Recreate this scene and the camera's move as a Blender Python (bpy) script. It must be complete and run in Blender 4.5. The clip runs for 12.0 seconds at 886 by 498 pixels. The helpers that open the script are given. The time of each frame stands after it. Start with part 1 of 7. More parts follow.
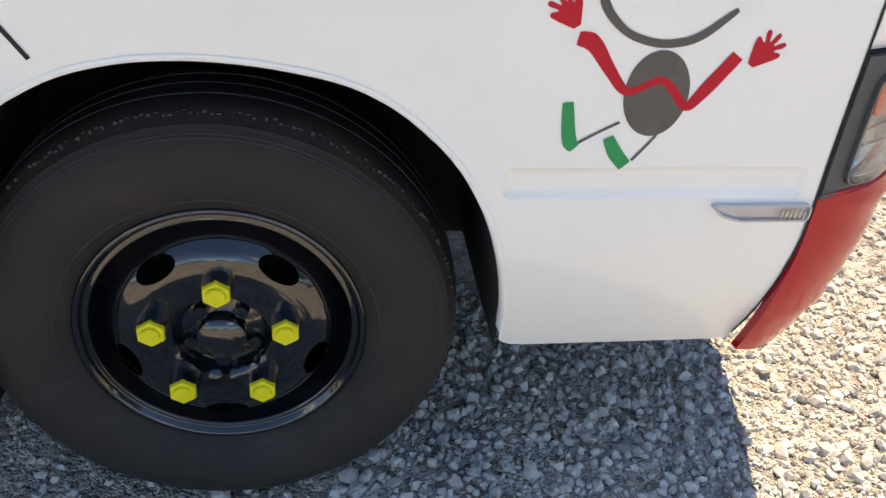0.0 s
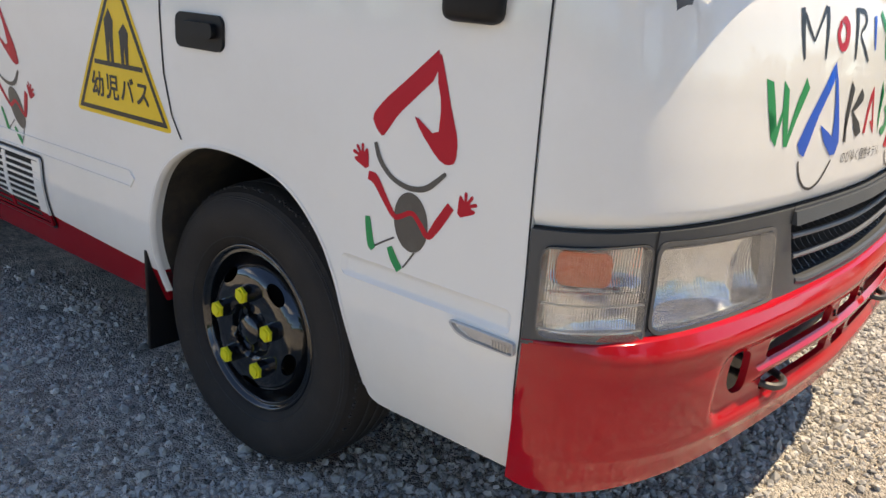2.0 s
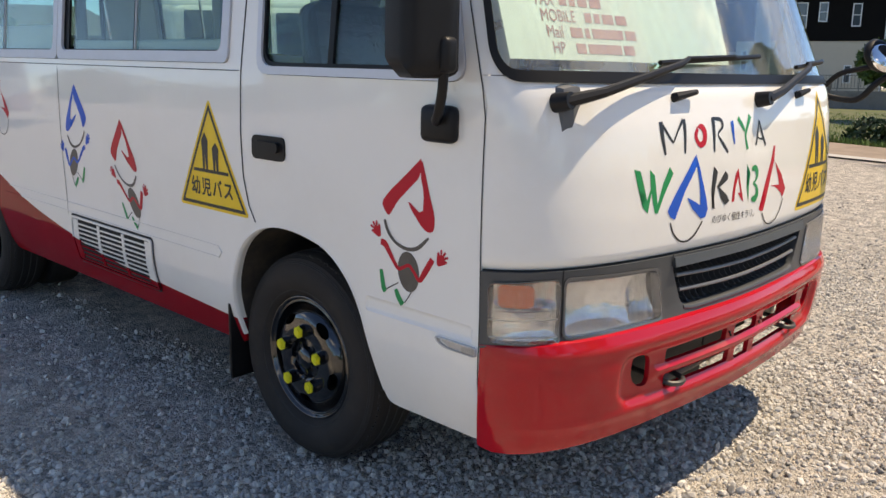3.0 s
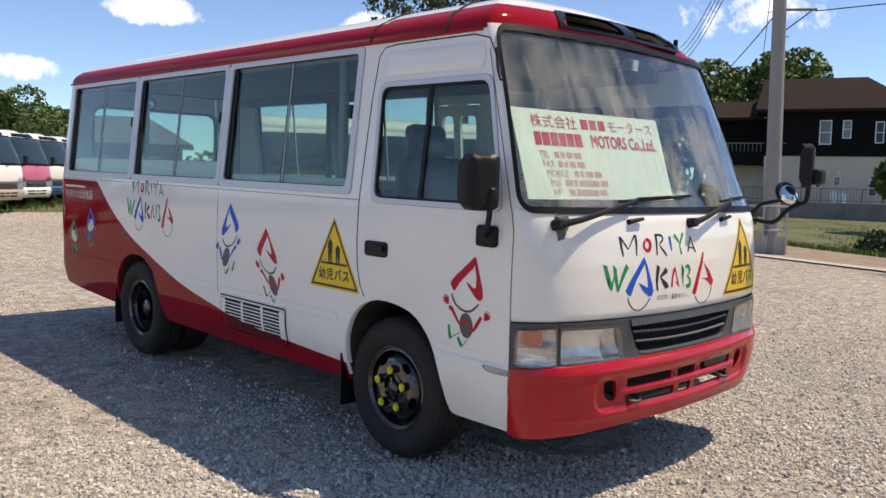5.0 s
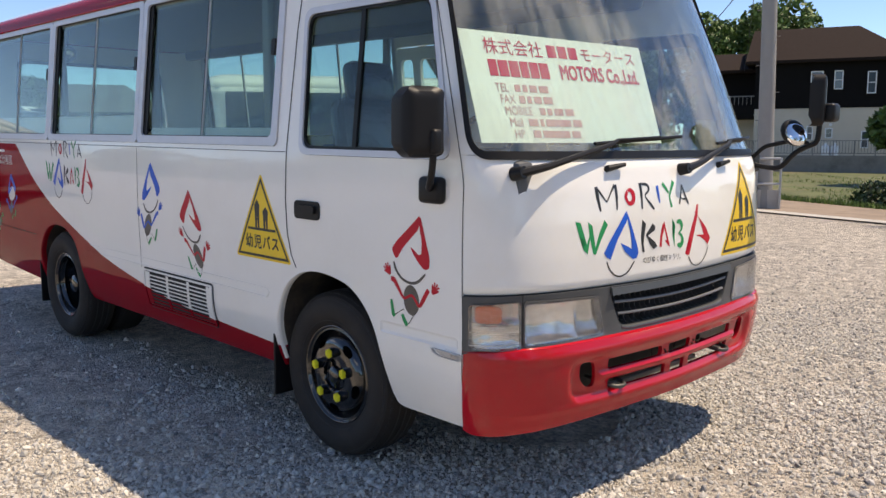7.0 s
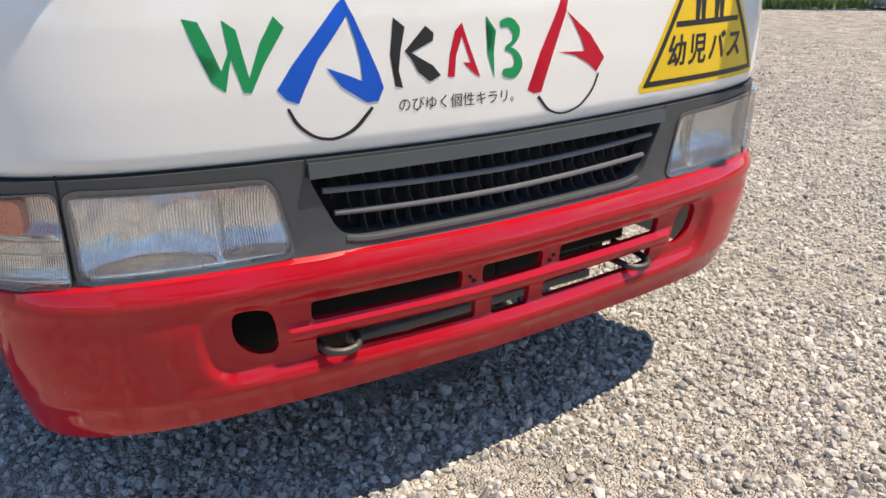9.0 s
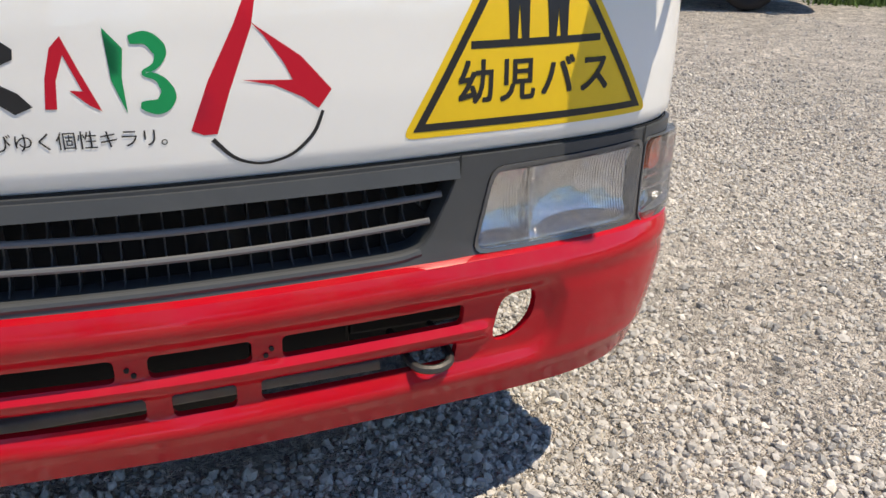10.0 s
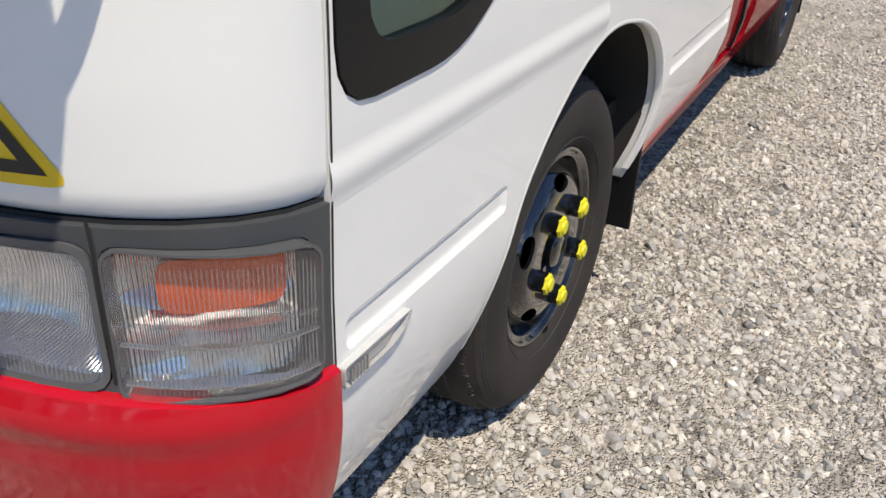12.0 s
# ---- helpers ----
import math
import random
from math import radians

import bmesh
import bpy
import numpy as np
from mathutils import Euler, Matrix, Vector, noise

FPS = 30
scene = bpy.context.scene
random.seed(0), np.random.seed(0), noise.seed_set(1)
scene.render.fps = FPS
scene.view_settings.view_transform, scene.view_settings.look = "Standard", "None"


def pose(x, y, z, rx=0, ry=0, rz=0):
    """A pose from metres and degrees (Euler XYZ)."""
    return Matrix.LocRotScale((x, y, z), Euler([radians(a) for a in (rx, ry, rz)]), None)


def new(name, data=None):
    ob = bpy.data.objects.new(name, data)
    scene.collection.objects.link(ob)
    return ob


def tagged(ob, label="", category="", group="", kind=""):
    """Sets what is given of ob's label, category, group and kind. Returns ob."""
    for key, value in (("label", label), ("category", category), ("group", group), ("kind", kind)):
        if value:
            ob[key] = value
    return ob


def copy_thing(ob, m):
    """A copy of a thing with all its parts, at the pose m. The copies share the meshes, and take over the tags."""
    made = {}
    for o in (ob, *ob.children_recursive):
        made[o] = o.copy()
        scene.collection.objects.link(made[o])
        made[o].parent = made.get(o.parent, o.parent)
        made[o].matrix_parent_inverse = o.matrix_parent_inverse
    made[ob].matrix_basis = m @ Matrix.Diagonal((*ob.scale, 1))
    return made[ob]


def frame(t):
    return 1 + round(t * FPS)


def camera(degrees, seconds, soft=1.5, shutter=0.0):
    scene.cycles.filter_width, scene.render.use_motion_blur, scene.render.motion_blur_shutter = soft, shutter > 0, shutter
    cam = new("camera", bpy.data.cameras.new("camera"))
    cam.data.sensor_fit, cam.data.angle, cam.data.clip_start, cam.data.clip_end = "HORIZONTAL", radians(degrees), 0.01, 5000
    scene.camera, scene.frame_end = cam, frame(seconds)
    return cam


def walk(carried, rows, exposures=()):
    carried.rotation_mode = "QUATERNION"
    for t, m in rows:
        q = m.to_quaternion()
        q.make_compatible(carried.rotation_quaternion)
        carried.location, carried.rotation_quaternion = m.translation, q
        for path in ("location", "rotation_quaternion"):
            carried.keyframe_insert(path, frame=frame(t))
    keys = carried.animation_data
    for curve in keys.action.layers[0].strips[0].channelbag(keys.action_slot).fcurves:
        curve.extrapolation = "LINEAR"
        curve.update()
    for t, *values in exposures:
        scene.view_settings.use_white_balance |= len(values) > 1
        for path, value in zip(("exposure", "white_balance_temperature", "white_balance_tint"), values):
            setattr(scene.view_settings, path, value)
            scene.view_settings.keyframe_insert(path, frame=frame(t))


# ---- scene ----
cam = camera(56.3, 12.0)
METRES, EYE, TILT, LEAN, TURN = 10.16, 1.209, 0.0, 0.0, -8.4
ROWS = [
    (0.0, 0.0, 0.0, 0.0, 1.54, -32.66, -2.56),
    (0.5, 0.0376, -0.0009, -0.0002, 13.89, -29.42, -1.32),
    (1.0, 0.0704, 0.0111, -0.0003, 28.87, -25.91, -2.23),
    (1.5, 0.1064, 0.0157, 0.0001, 42.53, -21.17, -2.78),
    (2.0, 0.1421, 0.0017, 0.0029, 48.15, -17.16, -3.18),
    (2.5, 0.1759, -0.0169, 0.0104, 50.23, -14.74, -2.11),
    (3.0, 0.2118, -0.0347, 0.0163, 51.66, -11.97, -0.66),
    (5.0, 0.327, -0.1309, 0.028, 54.29, -4.79, -1.31),
    (5.5, 0.3478, -0.1441, 0.026, 54.65, -3.85, -2.12),
    (6.0, 0.3361, -0.1371, 0.0241, 54.08, -3.86, -1.63),
    (6.5, 0.3063, -0.1135, 0.0243, 52.72, -4.54, -0.16),
    (7.0, 0.2827, -0.0741, 0.0202, 53.54, -7.29, 0.08),
    (9.0, 0.2146, 0.12, 0.0046, 64.36, -20.82, 0.19),
    (9.5, 0.2025, 0.1719, 0.0044, 69.87, -21.58, -0.49),
    (10.0, 0.1945, 0.2217, 0.0044, 78.42, -21.85, -0.29),
    (10.5, 0.178, 0.2676, 0.0029, 89.16, -23.09, -0.36),
    (11.0, 0.1546, 0.3092, 0.0025, 101.59, -24.95, -0.9),
    (11.5, 0.1221, 0.3406, 0.0006, 115.68, -27.21, -1.16),
    (12.0, 0.0816, 0.3573, 0.0023, 127.48, -28.8, -2.29),
]
EXPOSURE = [(0.0, 1.64, 9080, 11), (0.5, 1.43, 8900, 11), (1.0, 1.31, 8900, 11), (2.0, 1.06, 8720, 11), (3.0, 0.89, 8480, 12), (5.0, 0.67, 8150, 14), (6.5, 0.73, 8150, 14), (7.0, 0.83, 8150, 14), (9.0, 0.90, 7600, 11), (10.0, 0.70, 7350, 10), (11.0, 0.61, 7050, 10), (12.0, 0.555, 7050, 10)]
walk(cam, [(t, pose(0, 0, EYE, TILT, LEAN, TURN) @ pose(METRES * x, METRES * y, METRES * z, 90 + pitch, roll, yaw)) for t, x, y, z, yaw, pitch, roll in ROWS], EXPOSURE)

# ---------------------------------------------------------------- light
SUN = Vector((0.28, 0.387, 1.0)).normalized()      # towards the sun
sun_data = bpy.data.lights.new("sun", "SUN")
sun_data.energy, sun_data.angle, sun_data.color = 3.08, radians(0.53), (1.0, 0.935, 0.83)
sun = new("sun", sun_data)
sun.matrix_world = Matrix.Translation((0, 0, 30)) @ SUN.to_track_quat("Z", "Y").to_matrix().to_4x4()

world = bpy.data.worlds.new("sky")
scene.world = world
world.use_nodes = True
wn, wl = world.node_tree.nodes, world.node_tree.links
wn.clear()


def wnode(kind, **values):
    n = wn.new(kind)
    for k, v in values.items():
        n.inputs[k].default_value = v
    return n


sky = wn.new("ShaderNodeTexSky")
sky.sky_type, sky.sun_disc = "NISHITA", False
sky.sun_elevation = math.asin(SUN.z)
sky.sun_rotation = math.atan2(SUN.x, SUN.y)
sky.altitude, sky.air_density, sky.dust_density, sky.ozone_density = 0, 0.66, 0.0, 3.0
coord = wn.new("ShaderNodeTexCoord")
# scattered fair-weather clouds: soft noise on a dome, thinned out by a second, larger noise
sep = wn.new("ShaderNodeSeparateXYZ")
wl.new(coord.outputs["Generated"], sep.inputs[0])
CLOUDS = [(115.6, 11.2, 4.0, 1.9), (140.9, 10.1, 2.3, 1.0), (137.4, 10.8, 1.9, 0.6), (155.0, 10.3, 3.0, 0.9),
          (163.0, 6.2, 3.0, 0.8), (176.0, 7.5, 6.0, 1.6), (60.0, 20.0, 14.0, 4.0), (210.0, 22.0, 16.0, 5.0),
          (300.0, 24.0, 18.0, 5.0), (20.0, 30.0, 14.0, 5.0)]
az = wnode("ShaderNodeMath")
az.operation = "ARCTAN2"
wl.new(sep.outputs["Y"], az.inputs[0]), wl.new(sep.outputs["X"], az.inputs[1])
el = wnode("ShaderNodeMath")
el.operation = "ARCSINE"
wl.new(sep.outputs["Z"], el.inputs[0])


def wmath(op, a, b=None, clamp=False):
    n = wn.new("ShaderNodeMath")
    n.operation, n.use_clamp = op, clamp
    for i, v in enumerate((a, b)):
        if v is None:
            continue
        if isinstance(v, (int, float)):
            n.inputs[i].default_value = v
        else:
            wl.new(v, n.inputs[i])
    return n.outputs[0]


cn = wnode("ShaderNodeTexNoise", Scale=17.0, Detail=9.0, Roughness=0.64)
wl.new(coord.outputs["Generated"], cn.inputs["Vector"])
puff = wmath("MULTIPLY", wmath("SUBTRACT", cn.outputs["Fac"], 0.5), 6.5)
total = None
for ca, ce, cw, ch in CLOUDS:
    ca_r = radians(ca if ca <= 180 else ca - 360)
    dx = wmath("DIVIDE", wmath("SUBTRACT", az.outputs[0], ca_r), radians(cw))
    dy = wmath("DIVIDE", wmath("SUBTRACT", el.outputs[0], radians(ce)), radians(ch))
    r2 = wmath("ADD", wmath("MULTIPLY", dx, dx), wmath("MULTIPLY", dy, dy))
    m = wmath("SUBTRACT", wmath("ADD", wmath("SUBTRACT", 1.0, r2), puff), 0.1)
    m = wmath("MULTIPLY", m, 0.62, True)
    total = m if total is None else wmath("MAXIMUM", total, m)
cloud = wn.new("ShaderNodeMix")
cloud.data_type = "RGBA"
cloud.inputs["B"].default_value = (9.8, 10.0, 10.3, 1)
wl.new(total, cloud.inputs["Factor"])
tint = wn.new("ShaderNodeVectorMath")
tint.operation = "MULTIPLY"
tint.inputs[1].default_value = (0.76, 0.90, 1.05)
wl.new(sky.outputs[0], tint.inputs[0])
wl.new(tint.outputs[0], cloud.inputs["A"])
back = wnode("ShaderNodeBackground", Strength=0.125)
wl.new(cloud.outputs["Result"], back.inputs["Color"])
wout = wn.new("ShaderNodeOutputWorld")
wl.new(back.outputs[0], wout.inputs["Surface"])

# ---------------------------------------------------------------- materials


def material(name, colour, rough=0.5, metal=0.0, spread=0.0, scale=8.0, bump=0.0, bump_scale=60.0, coat=0.0, stain=None, stain_scale=1.2,
             stain_amount=0.0, per="", per_amount=0.0, rough_spread=0.0, spec=0.5, coat_rough=0.11, bump_stretch=(1, 1, 1), **extra):
    """A principled surface: a colour that varies at two scales, fine relief and uneven gloss."""
    m = bpy.data.materials.new(name)
    m.use_nodes = True
    n, l = m.node_tree.nodes, m.node_tree.links
    p = n["Principled BSDF"]
    p.inputs["Roughness"].default_value, p.inputs["Metallic"].default_value = rough, metal
    p.inputs["Coat Weight"].default_value, p.inputs["Coat Roughness"].default_value = coat, coat_rough
    p.inputs["Specular IOR Level"].default_value = spec
    for k, v in extra.items():
        p.inputs[k.replace("_", " ")].default_value = v
    tc = n.new("ShaderNodeTexCoord")
    base = n.new("ShaderNodeRGB")
    base.outputs[0].default_value = (*colour, 1)
    out = base.outputs[0]

    def scaled(c, fac, low, high):
        mr = n.new("ShaderNodeMapRange")
        mr.inputs["To Min"].default_value, mr.inputs["To Max"].default_value = low, high
        l.new(fac, mr.inputs["Value"])
        mx = n.new("ShaderNodeVectorMath")
        mx.operation = "SCALE"
        l.new(c, mx.inputs[0]), l.new(mr.outputs[0], mx.inputs["Scale"])
        return mx.outputs[0]

    def noise_fac(s, detail=5.0, r=0.6, stretch=(1, 1, 1)):
        t = n.new("ShaderNodeTexNoise")
        t.inputs["Scale"].default_value, t.inputs["Detail"].default_value, t.inputs["Roughness"].default_value = s, detail, r
        if stretch == (1, 1, 1):
            l.new(tc.outputs["Object"], t.inputs["Vector"])
        else:
            mp = n.new("ShaderNodeMapping")
            mp.inputs["Scale"].default_value = stretch
            l.new(tc.outputs["Object"], mp.inputs["Vector"]), l.new(mp.outputs[0], t.inputs["Vector"])
        return t.outputs["Fac"]

    if per:
        src = n.new("ShaderNodeObjectInfo").outputs["Random"] if per == "object" else n.new("ShaderNodeNewGeometry").outputs["Random Per Island"]
        out = scaled(out, src, 1 - per_amount, 1 + per_amount)
    if spread:
        out = scaled(out, noise_fac(scale), 1 - spread * 1.6, 1 + spread * 1.6)
    if stain:
        f = noise_fac(stain_scale, 8.0, 0.7)
        mr = n.new("ShaderNodeMapRange")
        mr.inputs["From Min"].default_value, mr.inputs["From Max"].default_value = 0.5, 0.72
        mr.inputs["To Max"].default_value = stain_amount
        l.new(f, mr.inputs["Value"])
        mx = n.new("ShaderNodeMix")
        mx.data_type = "RGBA"
        l.new(mr.outputs[0], mx.inputs["Factor"]), l.new(out, mx.inputs["A"])
        mx.inputs["B"].default_value = (*stain, 1)
        out = mx.outputs["Result"]
    l.new(out, p.inputs["Base Color"])
    if rough_spread:
        mr = n.new("ShaderNodeMapRange")
        mr.inputs["To Min"].default_value, mr.inputs["To Max"].default_value = max(0.02, rough - rough_spread), rough + rough_spread
        l.new(noise_fac(3.0, 6.0), mr.inputs["Value"])
        l.new(mr.outputs[0], p.inputs["Roughness"])
    if bump:
        b = n.new("ShaderNodeBump")
        b.inputs["Strength"].default_value, b.inputs["Distance"].default_value = bump, 0.01
        l.new(noise_fac(bump_scale, 4.0 if bump_stretch == (1, 1, 1) else 1.0, 0.6, bump_stretch), b.inputs["Height"])
        l.new(b.outputs[0], p.inputs["Normal"])
        if coat:
            l.new(b.outputs[0], p.inputs["Coat Normal"])
    return m


def glass_material(name, tint, gloss=1.0, rough=0.0, ior=0.04, haze=0.0, runs=0.0):
    """A thin pane: what lies behind shows through its tint, and Fresnel drives its gloss."""
    m = bpy.data.materials.new(name)
    m.use_nodes = True
    n, l = m.node_tree.nodes, m.node_tree.links
    n.clear()
    tr, gl, lw, mx, out = (n.new("ShaderNode" + k) for k in ("BsdfTransparent", "BsdfGlossy", "LayerWeight", "MixShader", "OutputMaterial"))
    tr.inputs["Color"].default_value = (*tint, 1)
    gl.inputs["Roughness"].default_value = rough
    gl.inputs["Color"].default_value = (gloss, gloss, gloss, 1)
    pw, ad = n.new("ShaderNodeMath"), n.new("ShaderNodeMath")
    pw.operation, ad.operation = "POWER", "MULTIPLY_ADD"
    pw.inputs[1].default_value, ad.inputs[1].default_value, ad.inputs[2].default_value = 5.0, 0.95, ior
    l.new(lw.outputs["Facing"], pw.inputs[0]), l.new(pw.outputs[0], ad.inputs[0])
    l.new(ad.outputs[0], mx.inputs[0]), l.new(tr.outputs[0], mx.inputs[1]), l.new(gl.outputs[0], mx.inputs[2]), l.new(mx.outputs[0], out.inputs[0])
    if haze:
        df, hz = n.new("ShaderNodeBsdfDiffuse"), n.new("ShaderNodeMixShader")
        df.inputs["Color"].default_value, hz.inputs[0].default_value = (0.75, 0.76, 0.76, 1), haze
        l.new(mx.outputs[0], hz.inputs[1]), l.new(df.outputs[0], hz.inputs[2]), l.new(hz.outputs[0], out.inputs[0])
        if runs:                                   # pale upright streaks: dust runs, with mirrored tree dapples painted in
            tc, mp = n.new("ShaderNodeTexCoord"), n.new("ShaderNodeMapping")
            mp.inputs["Scale"].default_value = (1.0, 4.8, 0.7)
            nz, broad, mr, ml = n.new("ShaderNodeTexNoise"), n.new("ShaderNodeTexNoise"), n.new("ShaderNodeMapRange"), n.new("ShaderNodeMath")
            nz.inputs["Scale"].default_value, nz.inputs["Detail"].default_value, nz.inputs["Roughness"].default_value = 1.6, 7.0, 0.62
            nz.inputs["Distortion"].default_value = 0.6
            broad.inputs["Scale"].default_value, broad.inputs["Detail"].default_value = 2.2, 2.0
            l.new(tc.outputs["Object"], mp.inputs["Vector"]), l.new(mp.outputs[0], nz.inputs["Vector"]), l.new(tc.outputs["Object"], broad.inputs["Vector"])
            ml.operation = "ADD"
            l.new(nz.outputs["Fac"], ml.inputs[0]), l.new(broad.outputs["Fac"], ml.inputs[1])
            mr.inputs["From Min"].default_value, mr.inputs["From Max"].default_value = 0.92, 1.16
            mr.inputs["To Min"].default_value, mr.inputs["To Max"].default_value = haze, haze + runs
            l.new(ml.outputs[0], mr.inputs["Value"]), l.new(mr.outputs[0], hz.inputs[0])
            df.inputs["Color"].default_value = (0.60, 0.60, 0.55, 1)
    return m


WHITE = material("white body paint", (0.86, 0.85, 0.805), 0.5, spread=0.015, scale=2.0, coat=1.0, coat_rough=0.045, spec=0.0, stain=(0.62, 0.58, 0.50), stain_scale=1.7, stain_amount=0.14, rough_spread=0.08, bump=0.22, bump_scale=1.5, bump_stretch=(0.8, 1.0, 3.4))
RED = material("red body paint", (0.30, 0.006, 0.013), 0.5, spread=0.05, scale=3.0, coat=0.5, coat_rough=0.05, spec=0.0, stain=(0.36, 0.03, 0.03), stain_scale=2.5, stain_amount=0.25, rough_spread=0.1, bump=0.22, bump_scale=1.5, bump_stretch=(0.8, 1.0, 3.4))
BUMPER_RED = material("red bumper paint", (0.47, 0.006, 0.016), 0.5, spread=0.05, scale=4.0, coat=1.0, coat_rough=0.09, spec=0.0, stain=(0.36, 0.06, 0.05), stain_scale=7.0, stain_amount=0.22, rough_spread=0.12, bump=0.006, bump_scale=7.0)
BEZEL = material("dark grey plastic", (0.062, 0.067, 0.071), 0.42, spread=0.08, scale=10, bump=0.05, bump_scale=400, stain=(0.10, 0.10, 0.095), stain_scale=9, stain_amount=0.25)
BLACK = material("black plastic", (0.010, 0.010, 0.011), 0.45, spread=0.1, scale=20, bump=0.04, bump_scale=300, spec=0.25)
GLOSS_BLACK = material("glossy black paint", (0.005, 0.006, 0.008), 0.10, coat=1.0, coat_rough=0.03, spec=0.6, spread=0.1, scale=6, bump=0.02, bump_scale=14)
RUBBER = material("tyre rubber", (0.029, 0.0255, 0.023), 0.75, spread=0.14, scale=9, bump=0.15, bump_scale=120, stain=(0.062, 0.049, 0.040), stain_scale=5, stain_amount=0.5, spec=0.3)
SEAL = material("black rubber seal", (0.008, 0.008, 0.008), 0.4, spread=0.08, scale=30, spec=0.22)
DARK = material("underbody black", (0.010, 0.010, 0.010), 0.9, spread=0.2, scale=6, stain=(0.06, 0.05, 0.04), stain_scale=4, stain_amount=0.4)
ALU = material("grey anodised window frame", (0.60, 0.61, 0.64), 0.42, metal=0.25, spread=0.05, scale=12, bump=0.03, bump_scale=200)
CHROME = material("silver trim", (0.55, 0.56, 0.57), 0.28, metal=0.9, spread=0.05, scale=20)
STEEL = material("dull steel", (0.20, 0.195, 0.19), 0.55, metal=0.7, spread=0.15, scale=30, bump=0.1, bump_scale=150)
MIRROR = material("mirror", (0.9, 0.9, 0.9), 0.02, metal=1.0)
GLASS = glass_material("side window glass", (0.74, 0.84, 0.81), gloss=1.0, ior=0.036)
SCREEN = glass_material("dusty windscreen glass with painted reflections", (0.90, 0.945, 0.935), ior=0.06, haze=0.010, runs=0.16)
LENS = glass_material("lamp lens", (0.96, 0.96, 0.97), rough=0.06)
YELLOW_NUT = material("yellow nut paint", (0.78, 0.70, 0.02), 0.5, spread=0.08, scale=80, bump=0.25, bump_scale=220)
SIGN_YELLOW = material("yellow reflective sheet", (0.85, 0.56, 0.012), 0.4, spread=0.05, scale=20, coat=0.2, bump=0.03, bump_scale=90)
INK = material("black sticker film", (0.016, 0.016, 0.017), 0.4, spread=0.1, scale=15)
GREY_INK = material("dark grey sticker film", (0.085, 0.078, 0.070), 0.42, spread=0.10, scale=24, stain=(0.14, 0.13, 0.12), stain_scale=20, stain_amount=0.4)
RED_INK = material("red sticker film", (0.54, 0.010, 0.028), 0.38, spread=0.06, scale=12, spec=0.25)
BLUE_INK = material("blue sticker film", (0.003, 0.10, 0.56), 0.38, spread=0.06, scale=12, spec=0.25)
GREEN_INK = material("green sticker film", (0.003, 0.29, 0.095), 0.38, spread=0.06, scale=12, spec=0.25)
WHITE_INK = material("pale sticker film", (0.72, 0.66, 0.62), 0.45, spread=0.05, scale=12)
LINING = material("grey interior lining", (0.25, 0.252, 0.225), 0.7, spread=0.05, scale=5)
SEAT = material("grey blue seat cloth", (0.10, 0.13, 0.16), 0.85, spread=0.12, scale=30, bump=0.2, bump_scale=300)
VINYL = material("plastic covered dark seat", (0.018, 0.020, 0.022), 0.18, coat=0.8, bump=0.5, bump_scale=22, spread=0.2)
SHEET = material("pale green card", (0.70, 0.84, 0.74), 0.6, spread=0.02, scale=6)
AMBER = material("amber lamp bulb cover", (0.86, 0.105, 0.004), 0.12, coat=0.5, Transmission_Weight=0.2, bump=0.6, bump_scale=45)
# ---------------------------------------------------------------- building helpers


def thing(name, label, category, m=None, group="", kind="", parent=None):
    ob = new(name)
    ob.empty_display_size = 0.1
    if m is not None:
        ob.matrix_world = m
    return tagged(ob, label, category, group, kind)


def mesh_from(name, verts, faces, mats, smooth=True, index=None):
    me = bpy.data.meshes.new(name)
    me.from_pydata([tuple(v) for v in verts], [], [tuple(int(i) for i in f) for f in faces])
    for m in mats if isinstance(mats, (list, tuple)) else [mats]:
        me.materials.append(m)
    if index is not None:
        me.polygons.foreach_set("material_index", np.asarray(index, dtype=np.int32))
    if smooth:
        me.polygons.foreach_set("use_smooth", np.ones(len(me.polygons), dtype=bool))
    me.update()
    return me


def piece(name, me, parent=None, label="", m=None):
    ob = new(name, me)
    if parent is not None:
        ob.parent = parent
    if m is not None:
        ob.matrix_basis = m
    if label:
        ob["label"] = label
    return ob


def part(name, bm, mat, parent, label="", smooth=False, m=None):
    me = bpy.data.meshes.new(name)
    bm.to_mesh(me)
    bm.free()
    for k in mat if isinstance(mat, (list, tuple)) else [mat]:
        me.materials.append(k)
    if smooth:
        me.polygons.foreach_set("use_smooth", np.ones(len(me.polygons), dtype=bool))
        me.set_sharp_from_angle(angle=radians(40))
    return piece(name, me, parent, label, m)


def box(bm, x0, x1, y0, y1, z0, z1, bevel=0.0, m=None, seg=2):
    r = bmesh.ops.create_cube(bm, size=1, matrix=Matrix.Translation(((x0 + x1) / 2, (y0 + y1) / 2, (z0 + z1) / 2)) @ Matrix.Diagonal((x1 - x0, y1 - y0, z1 - z0, 1)))
    vs = r["verts"]
    if bevel:
        es = list({e for v in vs for e in v.link_edges})
        rb = bmesh.ops.bevel(bm, geom=es, offset=bevel, segments=seg, affect="EDGES", profile=0.5)
        vs = list({v for f in rb["faces"] for v in f.verts} | {v for v in vs if v.is_valid})
    if m is not None:
        bmesh.ops.transform(bm, matrix=m, verts=vs)
    return vs


